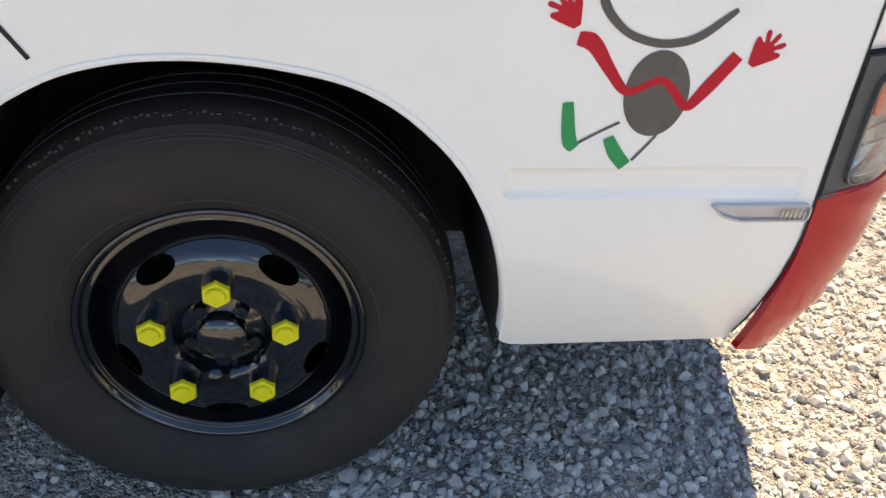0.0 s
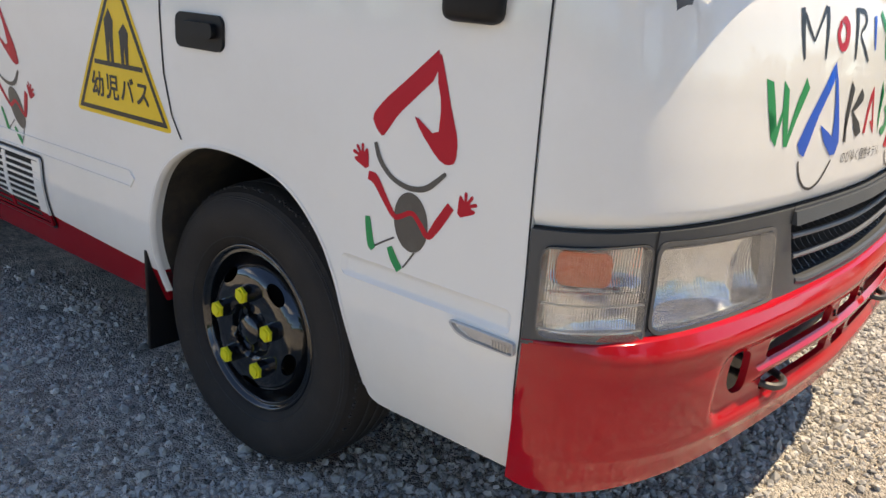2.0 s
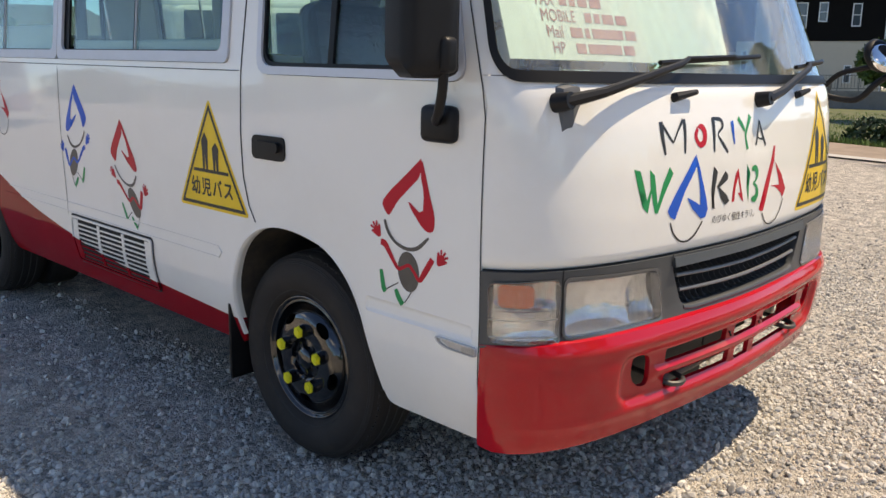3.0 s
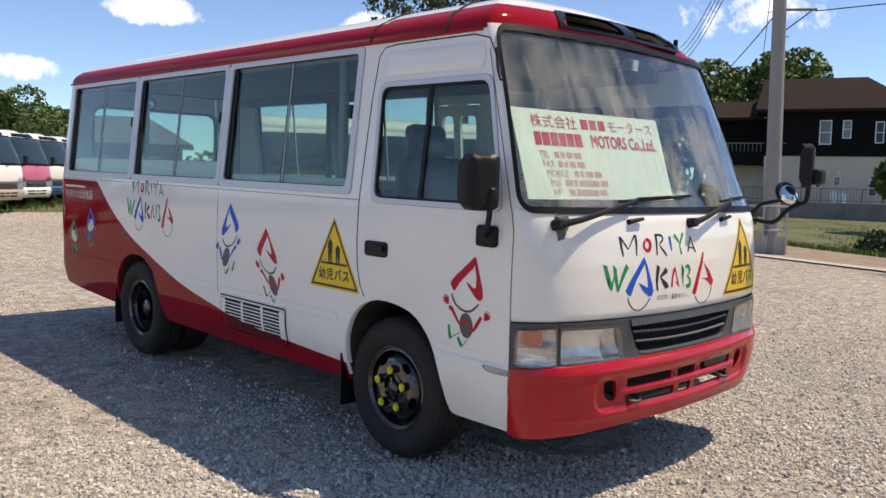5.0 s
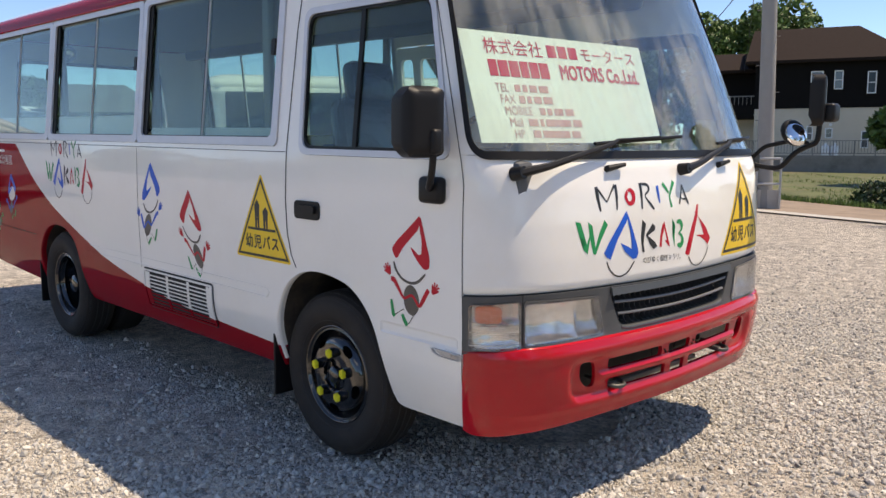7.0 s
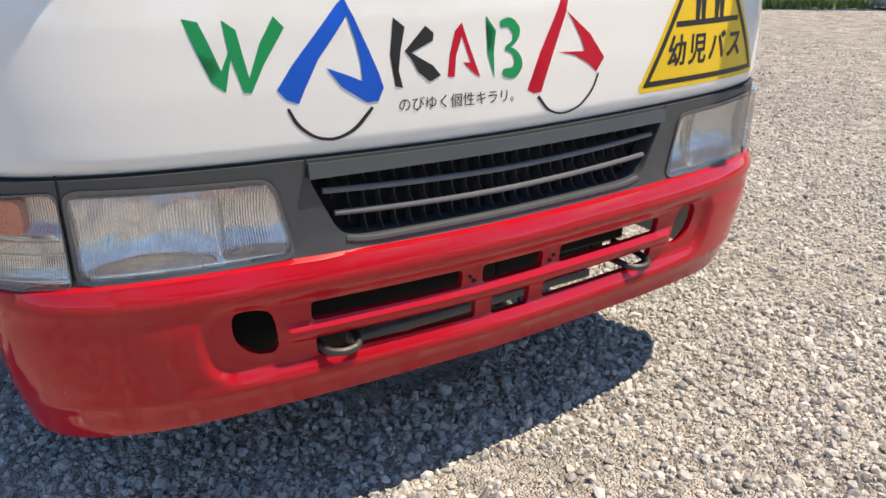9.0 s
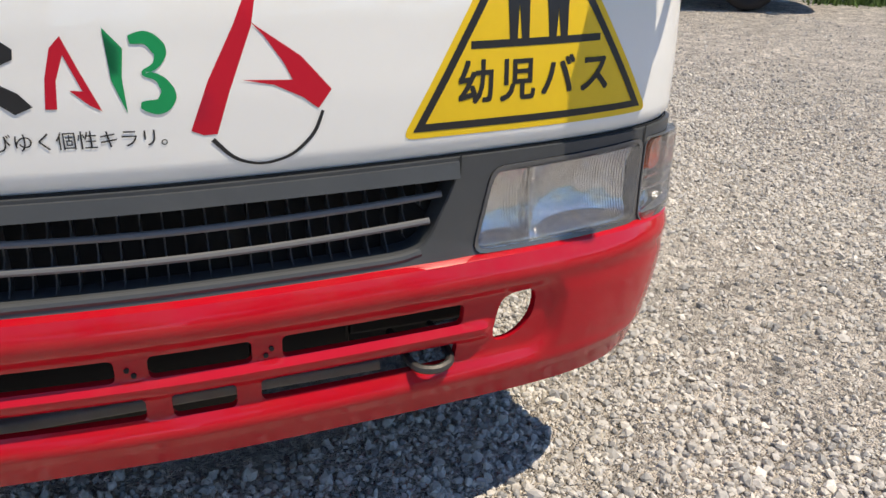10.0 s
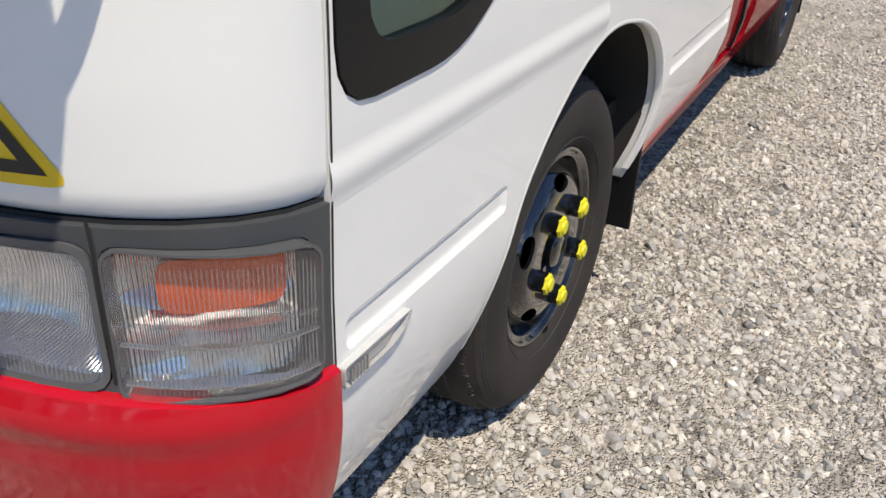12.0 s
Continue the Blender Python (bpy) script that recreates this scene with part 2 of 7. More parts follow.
def tube(bm, pts, r, n=8, closed=False, caps=True):
    """A round bar along pts."""
    pts = [Vector(p) for p in pts]
    rings, up = [], None
    for i, p in enumerate(pts):
        a, b = pts[max(0, i - 1)], pts[min(len(pts) - 1, i + 1)]
        if closed:
            a, b = pts[i - 1], pts[(i + 1) % len(pts)]
        d = (b - a).normalized()
        if up is None:
            up = Vector((0, 0, 1)) if abs(d.z) < 0.9 else Vector((1, 0, 0))
        u = d.cross(up).normalized()
        w = u.cross(d).normalized()
        up = w
        rr = r[i] if isinstance(r, (list, tuple)) else r
        rings.append([bm.verts.new(p + rr * (math.cos(k * math.tau / n) * u + math.sin(k * math.tau / n) * w)) for k in range(n)])
    for i in range(len(rings) - (0 if closed else 1)):
        a, b = rings[i], rings[(i + 1) % len(rings)]
        for k in range(n):
            bm.faces.new((a[k], a[(k + 1) % n], b[(k + 1) % n], b[k]))
    if caps and not closed:
        bm.faces.new(rings[0][::-1])
        bm.faces.new(rings[-1])


def lathe(bm, profile, n=48, axis="y", arc=None):
    """Turns (radius, height) pairs about the y axis; the first and last radius may be 0."""
    rings = []
    for r, h in profile:
        if r < 1e-6:
            rings.append([bm.verts.new((0, h, 0))])
        else:
            rings.append([bm.verts.new((r * math.cos(k * math.tau / n), h, r * math.sin(k * math.tau / n))) for k in range(n)])
    for a, b in zip(rings, rings[1:]):
        for k in range(n):
            q = [a[k % len(a)], a[(k + 1) % len(a)], b[(k + 1) % len(b)], b[k % len(b)]]
            q = list(dict.fromkeys(q))
            if len(q) > 2:
                bm.faces.new(q)


def soft(points, closed=True, rounds=2):
    """Corner-cutting, to turn a few points into a flowing outline."""
    p = [np.array(q, float) for q in points]
    for _ in range(rounds):
        out = [] if closed else [p[0]]
        for a, b in zip(p, p[1:] + (p[:1] if closed else [])):
            out += [0.78 * a + 0.22 * b, 0.22 * a + 0.78 * b]
        p = out if closed else out + [p[-1]]
    return [tuple(q) for q in p]


def rounded(x0, x1, y0, y1, r, n=4):
    """A rectangle with round corners, anticlockwise; r may be one radius or four (bl, br, tr, tl)."""
    rs = r if isinstance(r, (tuple, list)) else (r,) * 4
    out = []
    for (cx, cy, a0), q in zip(((x0, y0, 180), (x1, y0, 270), (x1, y1, 0), (x0, y1, 90)), rs):
        ox, oy = cx + (q if cx == x0 else -q), cy + (q if cy == y0 else -q)
        for k in range(n + 1):
            a = radians(a0 + 90 * k / n)
            out.append((ox + q * math.cos(a), oy + q * math.sin(a)))
    return out


def fillet(poly, r, n=4):
    """A polygon with its corners rounded by about r."""
    p = [np.array(q, float) for q in poly]
    out = []
    for i, b in enumerate(p):
        a, c = p[i - 1], p[(i + 1) % len(p)]
        u, w = a - b, c - b
        k = min(r, 0.45 * np.hypot(*u), 0.45 * np.hypot(*w))
        s, e = b + u / np.hypot(*u) * k, b + w / np.hypot(*w) * k
        for t in np.linspace(0, 1, n + 1):
            out.append(tuple((1 - t) ** 2 * s + 2 * t * (1 - t) * b + t * t * e))
    return out


def inside(poly, p):
    """Which of the points p (n, 2) lie in the polygon."""
    poly, p = np.asarray(poly), np.asarray(p)
    x, y = p[:, 0], p[:, 1]
    hit = np.zeros(len(p), bool)
    for (xa, ya), (xb, yb) in zip(poly, np.roll(poly, -1, axis=0)):
        if ya == yb:
            continue
        c = ((ya > y) != (yb > y)) & (x < (xb - xa) * (y - ya) / (yb - ya) + xa)
        hit ^= c
    return hit


def near(poly, p, d, closed=True):
    poly, p = np.asarray(poly), np.asarray(p)
    out = np.zeros(len(p), bool)
    ends = np.roll(poly, -1, axis=0)
    for a, b in list(zip(poly, ends))[: len(poly) if closed else -1]:
        ab = b - a
        t = np.clip(((p - a) @ ab) / max(ab @ ab, 1e-12), 0, 1)
        out |= np.hypot(*(p - a - t[:, None] * ab).T) < d
    return out


from mathutils.geometry import delaunay_2d_cdt


def dense(poly, step, closed=True):
    out = []
    poly = [np.array(q, float) for q in poly]
    for a, b in zip(poly, poly[1:] + (poly[:1] if closed else [])):
        k = max(1, int(math.ceil(np.hypot(*(b - a)) / step)))
        out += [tuple(a + (b - a) * i / k) for i in range(k)]
    return out if closed else out + [tuple(poly[-1])]


def panel(outer, surface, holes=(), step=0.08, thick=0.0, regions=(), lift=0.0, back=True, bend=None):
    """Verts, faces and material numbers of a sheet cut to outer (with holes), bent on to surface(u, v, d).
    regions: outlines, inside which the sheet has material 1, 2, ...; thick: how deep its edges are turned in."""
    loops = [dense(outer, step)] + [dense(h, step) for h in holes]
    pts, edges = [], []
    for lp in loops:
        n0 = len(pts)
        pts += lp
        edges += [(n0 + i, n0 + (i + 1) % len(lp)) for i in range(len(lp))]
    lines = []
    for rg in regions:
        lp = dense(rg, step)
        n0 = len(pts)
        pts += lp
        edges += [(n0 + i, n0 + (i + 1) % len(lp)) for i in range(len(lp))]
        lines.append(lp)
    o = np.array(loops[0])
    lo, hi = o.min(0), o.max(0)
    gx, gy = np.meshgrid(np.arange(lo[0] + step / 2, hi[0], step), np.arange(lo[1] + step / 2, hi[1], step))
    g = np.stack([gx.ravel(), gy.ravel()], 1)
    if len(g):
        keep = inside(loops[0], g)
        for lp in loops[1:]:
            keep &= ~inside(lp, g)
        for lp in loops + lines:
            keep &= ~near(lp, g, step * 0.45)
        pts += [tuple(q) for q in g[keep]]
    v2, _, f2, _, _, _ = delaunay_2d_cdt([Vector(p) for p in pts], edges, [], 0, 1e-6)
    v2 = np.array([tuple(v) for v in v2])
    f2 = np.array([tuple(f) for f in f2])
    c = v2[f2].mean(1)
    keep = inside(loops[0], c)
    for lp in loops[1:]:
        keep &= ~inside(lp, c)
    f2 = f2[keep]
    c = c[keep]
    mats = np.zeros(len(f2), int)
    for i, rg in enumerate(regions):
        mats[inside(rg, c)] = i + 1
    a, b, d = v2[f2[:, 0]], v2[f2[:, 1]], v2[f2[:, 2]]
    area = (b[:, 0] - a[:, 0]) * (d[:, 1] - a[:, 1]) - (b[:, 1] - a[:, 1]) * (d[:, 0] - a[:, 0])
    f2 = np.where((area < 0)[:, None], f2[:, ::-1], f2)
    used = np.unique(f2)
    where = np.full(len(v2), -1)
    where[used] = np.arange(len(used))
    v2, f2 = v2[used], where[f2]
    faces = [tuple(f) for f in f2]
    top = [surface(u, v, lift) for u, v in v2]
    if thick:
        count = {}
        for f, mi in zip(faces, mats):
            for i in range(3):
                e = (f[i], f[(i + 1) % 3])
                count[e] = mi
        border = [(e, mi) for e, mi in count.items() if (e[1], e[0]) not in count]
        n = len(top)
        low = [surface(u, v, lift - thick) for u, v in v2]
        if back:
            top += low
            faces = faces + [tuple(i + n for i in f[::-1]) for f in faces] + [(e[1], e[0], e[0] + n, e[1] + n) for e, _ in border]
            mats = np.concatenate([mats, mats, [mi for _, mi in border]])
        else:
            used = sorted({i for e, _ in border for i in e})
            where = {u: n + i for i, u in enumerate(used)}
            top += [low[u] for u in used]
            faces = faces + [(e[1], e[0], where[e[0]], where[e[1]]) for e, _ in border]
            mats = np.concatenate([mats, [mi for _, mi in border]])
    return top, faces, mats


def sheet(name, outer, surface, mats, parent, label="", **kw):
    v, f, mi = panel(outer, surface, **kw)
    me = mesh_from(name, v, f, mats, True, mi)
    me.set_sharp_from_angle(angle=radians(35))
    return piece(name, me, parent, label)


def ribbon(points, width, closed=False):
    """The outline of a stroke of that width along points; width may be a list."""
    p = np.array(points, float)
    d = np.gradient(p, axis=0)
    d /= np.maximum(np.hypot(d[:, 0], d[:, 1]), 1e-9)[:, None]
    nrm = np.stack([-d[:, 1], d[:, 0]], 1)
    w = np.asarray(width if isinstance(width, (list, tuple)) else [width] * len(p), float)
    if len(w) != len(p):
        w = np.interp(np.linspace(0, 1, len(p)), np.linspace(0, 1, len(w)), w)
    a, b = p + nrm * w[:, None] / 2, p - nrm * w[:, None] / 2
    return [tuple(q) for q in a] + [tuple(q) for q in b[::-1]]


def lettering(text, size, align="CENTER", spacing=1.0):
    """The flat outlines of a text as a mesh's verts and faces."""
    cu = bpy.data.curves.new("lettering", "FONT")
    cu.body, cu.size, cu.align_x, cu.resolution_u, cu.space_character = text, size, align, 3, spacing
    ob = bpy.data.objects.new("lettering", cu)
    scene.collection.objects.link(ob)
    dg = bpy.context.evaluated_depsgraph_get()
    me = bpy.data.meshes.new_from_object(ob.evaluated_get(dg))
    v, f = [tuple(q.co) for q in me.vertices], [tuple(q.vertices) for q in me.polygons]
    bpy.data.objects.remove(ob)
    bpy.data.curves.remove(cu)
    bpy.data.meshes.remove(me)
    return v, f


def written(name, text, size, at, mat, parent, label="", stretch=(1, 1), slant=0.0, align="CENTER", bold=0.0, spacing=1.0):
    """Lettering laid on a surface: at(u, v) gives the place of a point of the flat text."""
    v, f = lettering(text, size, align, spacing)
    if not v:
        return None
    vs, fs = [], []
    shifts = [(0, 0)] if not bold else [(0, 0), (bold, 0), (0, bold), (bold, bold)]
    for k, (bx, by) in enumerate(shifts):
        n = len(vs)
        vs += [at(x * stretch[0] + bx, y * stretch[1] + slant * x * stretch[0] + by, 0.0001 * k) for x, y, _ in v]
        fs += [tuple(i + n for i in q) for q in f]
    return piece(name, mesh_from(name, vs, fs, mat, False), parent, label)
# ---------------------------------------------------------------- the ground


def ground_z(x, y):
    """The yard rises gently behind the bus."""
    b = -(x + 0.19)
    rise = 0.014 * max(0.0, min(b, 6.0)) + 0.010 * max(0.0, min(b - 6.0, 28.0))
    return 0.004 + rise


def gravel_material():
    m = bpy.data.materials.new("crushed stone gravel")
    m.use_nodes = True
    n, l = m.node_tree.nodes, m.node_tree.links
    p = n["Principled BSDF"]
    p.inputs["Roughness"].default_value = 0.95
    p.inputs["Specular IOR Level"].default_value = 0.15
    tc = n.new("ShaderNodeTexCoord")

    def vor(scale, feature="F1"):
        v = n.new("ShaderNodeTexVoronoi")
        v.feature = feature
        v.inputs["Scale"].default_value = scale
        l.new(tc.outputs["Object"], v.inputs["Vector"])
        return v

    def noi(scale, detail=6):
        t = n.new("ShaderNodeTexNoise")
        t.inputs["Scale"].default_value, t.inputs["Detail"].default_value = scale, detail
        l.new(tc.outputs["Object"], t.inputs["Vector"])
        return t.outputs["Fac"]

    v1, v2 = vor(58), vor(150)
    ramp = n.new("ShaderNodeValToRGB")
    e = ramp.color_ramp.elements
    e[0].position, e[0].color = 0.0, (0.17, 0.158, 0.142, 1)
    e[1].position, e[1].color = 1.0, (0.78, 0.72, 0.635, 1)
    k = ramp.color_ramp.elements.new(0.5)
    k.color = (0.57, 0.50, 0.425, 1)
    sx = n.new("ShaderNodeSeparateColor")
    l.new(v1.outputs["Color"], sx.inputs[0])
    l.new(sx.outputs[0], ramp.inputs[0])
    dirt = n.new("ShaderNodeMix")
    dirt.data_type = "RGBA"
    dirt.inputs["B"].default_value = (0.52, 0.475, 0.415, 1)
    mr = n.new("ShaderNodeMapRange")
    mr.inputs["From Min"].default_value, mr.inputs["From Max"].default_value, mr.inputs["To Min"].default_value, mr.inputs["To Max"].default_value = 0.42, 0.68, 0.25, 0.85
    l.new(noi(0.55, 9), mr.inputs["Value"])
    l.new(mr.outputs[0], dirt.inputs["Factor"]), l.new(ramp.outputs[0], dirt.inputs["A"])
    big = n.new("ShaderNodeMapRange")
    big.inputs["To Min"].default_value, big.inputs["To Max"].default_value = 0.86, 1.36
    l.new(noi(0.16, 5), big.inputs["Value"])
    sc = n.new("ShaderNodeVectorMath")
    sc.operation = "SCALE"
    l.new(dirt.outputs["Result"], sc.inputs[0]), l.new(big.outputs[0], sc.inputs["Scale"])
    fine = n.new("ShaderNodeTexNoise")
    fine.inputs["Scale"].default_value, fine.inputs["Detail"].default_value, fine.inputs["Roughness"].default_value = 7.0, 9.0, 0.82
    l.new(tc.outputs["Object"], fine.inputs["Vector"])
    fr = n.new("ShaderNodeMapRange")
    fr.inputs["From Min"].default_value, fr.inputs["From Max"].default_value = 0.36, 0.64
    fr.inputs["To Min"].default_value, fr.inputs["To Max"].default_value = 0.52, 1.42
    l.new(fine.outputs["Fac"], fr.inputs["Value"])
    sc2 = n.new("ShaderNodeVectorMath")
    sc2.operation = "SCALE"
    l.new(sc.outputs[0], sc2.inputs[0]), l.new(fr.outputs[0], sc2.inputs["Scale"])
    l.new(sc2.outputs[0], p.inputs["Base Color"])
    h = n.new("ShaderNodeMath")
    h.operation = "ADD"
    l.new(v1.outputs["Distance"], h.inputs[0]), l.new(v2.outputs["Distance"], h.inputs[1])
    b = n.new("ShaderNodeBump")
    b.invert = True
    b.inputs["Strength"].default_value, b.inputs["Distance"].default_value = 0.9, 0.018
    l.new(h.outputs[0], b.inputs["Height"]), l.new(b.outputs[0], p.inputs["Normal"])
    return m


GRAVEL = gravel_material()


def stone_material():
    """Broken stone in greys, beiges and a few blue-grey and whitish pieces."""
    m = bpy.data.materials.new("loose stones")
    m.use_nodes = True
    n, l = m.node_tree.nodes, m.node_tree.links
    p = n["Principled BSDF"]
    p.inputs["Roughness"].default_value, p.inputs["Specular IOR Level"].default_value = 0.9, 0.2
    geo, ramp, tc, nz = n.new("ShaderNodeNewGeometry"), n.new("ShaderNodeValToRGB"), n.new("ShaderNodeTexCoord"), n.new("ShaderNodeTexNoise")
    e = ramp.color_ramp.elements
    e[0].position, e[0].color = 0.0, (0.18, 0.176, 0.17, 1)
    e[1].position, e[1].color = 1.0, (0.74, 0.70, 0.63, 1)
    for at, c in ((0.07, (0.31, 0.302, 0.29)), (0.22, (0.45, 0.43, 0.395)), (0.45, (0.55, 0.507, 0.442)), (0.68, (0.51, 0.488, 0.457)), (0.90, (0.62, 0.577, 0.508))):
        ramp.color_ramp.elements.new(at).color = (*c, 1)
    l.new(geo.outputs["Random Per Island"], ramp.inputs[0])
    nz.inputs["Scale"].default_value, nz.inputs["Detail"].default_value = 70.0, 5.0
    l.new(tc.outputs["Object"], nz.inputs["Vector"])
    mr, sc, b = n.new("ShaderNodeMapRange"), n.new("ShaderNodeVectorMath"), n.new("ShaderNodeBump")
    mr.inputs["To Min"].default_value, mr.inputs["To Max"].default_value = 0.75, 1.25
    sc.operation = "SCALE"
    l.new(nz.outputs["Fac"], mr.inputs["Value"]), l.new(ramp.outputs[0], sc.inputs[0]), l.new(mr.outputs[0], sc.inputs["Scale"])
    l.new(sc.outputs[0], p.inputs["Base Color"])
    b.inputs["Strength"].default_value, b.inputs["Distance"].default_value = 0.35, 0.006
    l.new(nz.outputs["Fac"], b.inputs["Height"]), l.new(b.outputs[0], p.inputs["Normal"])
    return m


STONE = stone_material()
GRASS = material("meadow grass", (0.085, 0.100, 0.034), 0.9, spread=0.4, scale=1.3, stain=(0.17, 0.13, 0.075), stain_scale=0.7, stain_amount=0.95, bump=0.8, bump_scale=14)
BLADE = material("grass blades", (0.12, 0.19, 0.04), 0.7, per="island", per_amount=0.45)
CONCRETE = material("concrete", (0.42, 0.40, 0.37), 0.85, spread=0.08, scale=5, stain=(0.25, 0.23, 0.2), stain_scale=2.5, stain_amount=0.5, bump=0.2, bump_scale=40)

gx = sorted(set([-900, -400, -200, -120, -80, -60] + list(np.arange(-50, 30.1, 2.0)) + [40, 60, 100, 200, 400, 900]))
gy = sorted(set([-900, -400, -200, -100, -60, -40] + list(np.arange(-30, 60.1, 5.0)) + [80, 120, 200, 400, 900]))
gv = [(x, y, ground_z(x, y)) for x in gx for y in gy]
gf = [(i * len(gy) + j, (i + 1) * len(gy) + j, (i + 1) * len(gy) + j + 1, i * len(gy) + j + 1) for i in range(len(gx) - 1) for j in range(len(gy) - 1)]
tagged(piece("ground", mesh_from("ground", gv, gf, GRAVEL)), "light grey crushed-stone yard with worn dusty patches", "ground", kind="structure")


def scatter(seed, count, region, size, sink, squash, rough=True):
    """Many small worn stones as one mesh: verts and faces."""
    rng = np.random.default_rng(seed)
    bm = bmesh.new()
    if rough:
        bmesh.ops.create_icosphere(bm, subdivisions=1, radius=1.0)
    else:                                          # the smallest: eight faces each
        bmesh.ops.create_cone(bm, cap_ends=True, cap_tris=False, segments=3, radius1=1.1, radius2=0.95, depth=1.3)
        bmesh.ops.triangulate(bm, faces=bm.faces)
    tv = np.array([v.co[:] for v in bm.verts])
    tf = np.array([[v.index for v in f.verts] for f in bm.faces])
    bm.free()
    xy = region(rng, count)
    count = len(xy)
    s = size(rng, count)
    jit = 1 + rng.uniform(-0.34, 0.26, (count, len(tv), 3))
    ax = rng.uniform(0.65, 1.3, (count, 1, 3)) * np.array([1, 1, squash])
    q = rng.normal(size=(count, 4))
    q[:, 1:3] *= 0.55
    q /= np.linalg.norm(q, axis=1)[:, None]
    w, x, y, z = q.T
    R = np.stack([1 - 2 * (y * y + z * z), 2 * (x * y - z * w), 2 * (x * z + y * w), 2 * (x * y + z * w), 1 - 2 * (x * x + z * z), 2 * (y * z - x * w),
                  2 * (x * z - y * w), 2 * (y * z + x * w), 1 - 2 * (x * x + y * y)], 1).reshape(-1, 3, 3)
    p = np.einsum("nij,nkj->nki", R, tv[None] * jit * ax) * s[:, None, None]
    zz = np.array([ground_z(a, b) for a, b in xy]) + s * squash * sink
    p += np.concatenate([xy, zz[:, None]], 1)[:, None, :]
    f = tf[None] + (np.arange(count) * len(tv))[:, None, None]
    return p.reshape(-1, 3), f.reshape(-1, 3)


def fast_mesh(name, v, f, mat, smooth=False):
    me = bpy.data.meshes.new(name)
    me.vertices.add(len(v))
    me.vertices.foreach_set("co", np.asarray(v, dtype=np.float32).ravel())
    k = f.shape[1]
    me.loops.add(f.size)
    me.loops.foreach_set("vertex_index", np.asarray(f, dtype=np.int32).ravel())
    me.polygons.add(len(f))
    me.polygons.foreach_set("loop_start", np.arange(len(f), dtype=np.int32) * k)
    me.polygons.foreach_set("loop_total", np.full(len(f), k, dtype=np.int32))
    me.polygons.foreach_set("use_smooth", np.full(len(f), bool(smooth)))
    me.update(calc_edges=True)
    me.validate()
    me.materials.append(mat)
    return me


WAY = np.array([(0.0, 0.55), (0.9, 0.6), (1.35, 1.2), (1.4, 2.4), (1.1, 3.3), (0.2, 3.9), (-0.8, 4.1), (-2.4, 4.6)])


def field(rng, n):
    """Densest along the flank and round the nose, thinning outwards."""
    a = np.stack([rng.uniform(-8.0, 4.6, n), rng.uniform(-3.6, 10.0, n)], 1)
    d = np.full(n, 9.0)
    for p, q in zip(WAY, WAY[1:]):
        t = np.clip(((a - p) @ (q - p)) / ((q - p) @ (q - p)), 0, 1)
        d = np.minimum(d, np.hypot(*(a - p - t[:, None] * (q - p)).T))
    keep = rng.uniform(size=n) < np.clip(np.exp(-(d - 0.75) / 1.05), 0.055, 1)
    bare = np.hypot((a[:, 0] - 0.0) / 0.55, (a[:, 1] - 2.1) / 0.5) < 1
    behind = (a[:, 0] < -0.5) & (np.abs(a[:, 1] - 2.1) < 0.72)
    a = a[keep & ~bare & ~behind]
    worn = np.array([noise.noise((x * 0.9, y * 0.9, 3.3)) for x, y in a])
    return a[(worn > -0.2) | (rng.uniform(size=len(a)) < 0.35)]


v, f = scatter(5, 440000, field, lambda r, n: 0.0044 + 0.0055 * r.beta(1.2, 2.2, n), 0.16, 0.80, False)
tagged(piece("gravel", fast_mesh("gravel", v, f, STONE)), "fine worn grey and beige chippings over the yard", "gravel", kind="stuff")
v, f = scatter(6, 370000, field, lambda r, n: 0.0070 + 0.0175 * r.beta(1.0, 4.2, n), 0.34, 0.80)
tagged(piece("gravel", fast_mesh("gravel", v, f, STONE)), "loose worn grey and beige stones over the yard", "gravel", kind="stuff")
# ---------------------------------------------------------------- the minibus
# Its own frame: x forward from the front axle, y to its left, z up from the ground.
BUS = pose(-0.19, 1.978, 0.011, 0, 0.8, 0)
bus = thing("minibus", "white and red kindergarten minibus with bright brush-stroke decals, parked on gravel", "minibus", BUS)
SILL, BELT, RAIL = 0.338, 1.35, 2.20
REAR_R, REAR_X = 0.30, -4.80


def half_width(z):
    """The flanks stand upright to the belt, lean in above it and curl in under towards the sill."""
    return 1.007 - 0.105 * max(0.0, z - BELT) - 0.070 * (max(0.0, 0.60 - z) / 0.26) ** 1.7 + 0.006 * math.sin(min(max((z - 0.75) / 0.6, 0), 1) * math.pi)


def flank(sign):
    """The surface of one side: u runs along x, and past the rear corner round to the tail."""
    def at(u, z, d):
        w = half_width(z) + (0.020 if sign > 0 else 0.0)
        start = REAR_X + REAR_R
        if u >= start:
            return (u, sign * (w + d), z)
        a = (start - u) / REAR_R
        if a < math.pi / 2:
            return (start - (REAR_R + d) * math.sin(a), sign * (w - REAR_R + (REAR_R + d) * math.cos(a)), z)
        return (REAR_X - d, sign * (w - REAR_R - (a - math.pi / 2) * REAR_R), z)
    return at


RIGHT, LEFT_ = flank(-1), flank(1)


def left_flipped(u, z, d):
    return LEFT_(-u + 0.040 * min(1.0, max(0.0, (4.0 - u) / 2.0 if u > 2 else 1.0)), z, d)


def seam_x(z):
    """Where the flank ends and the nose begins."""
    if z < 0.66:
        return 0.868 - 0.30 * (0.66 - z) ** 2
    return 0.868 if z < 1.30 else 0.868 - 0.325 * (z - 1.30)


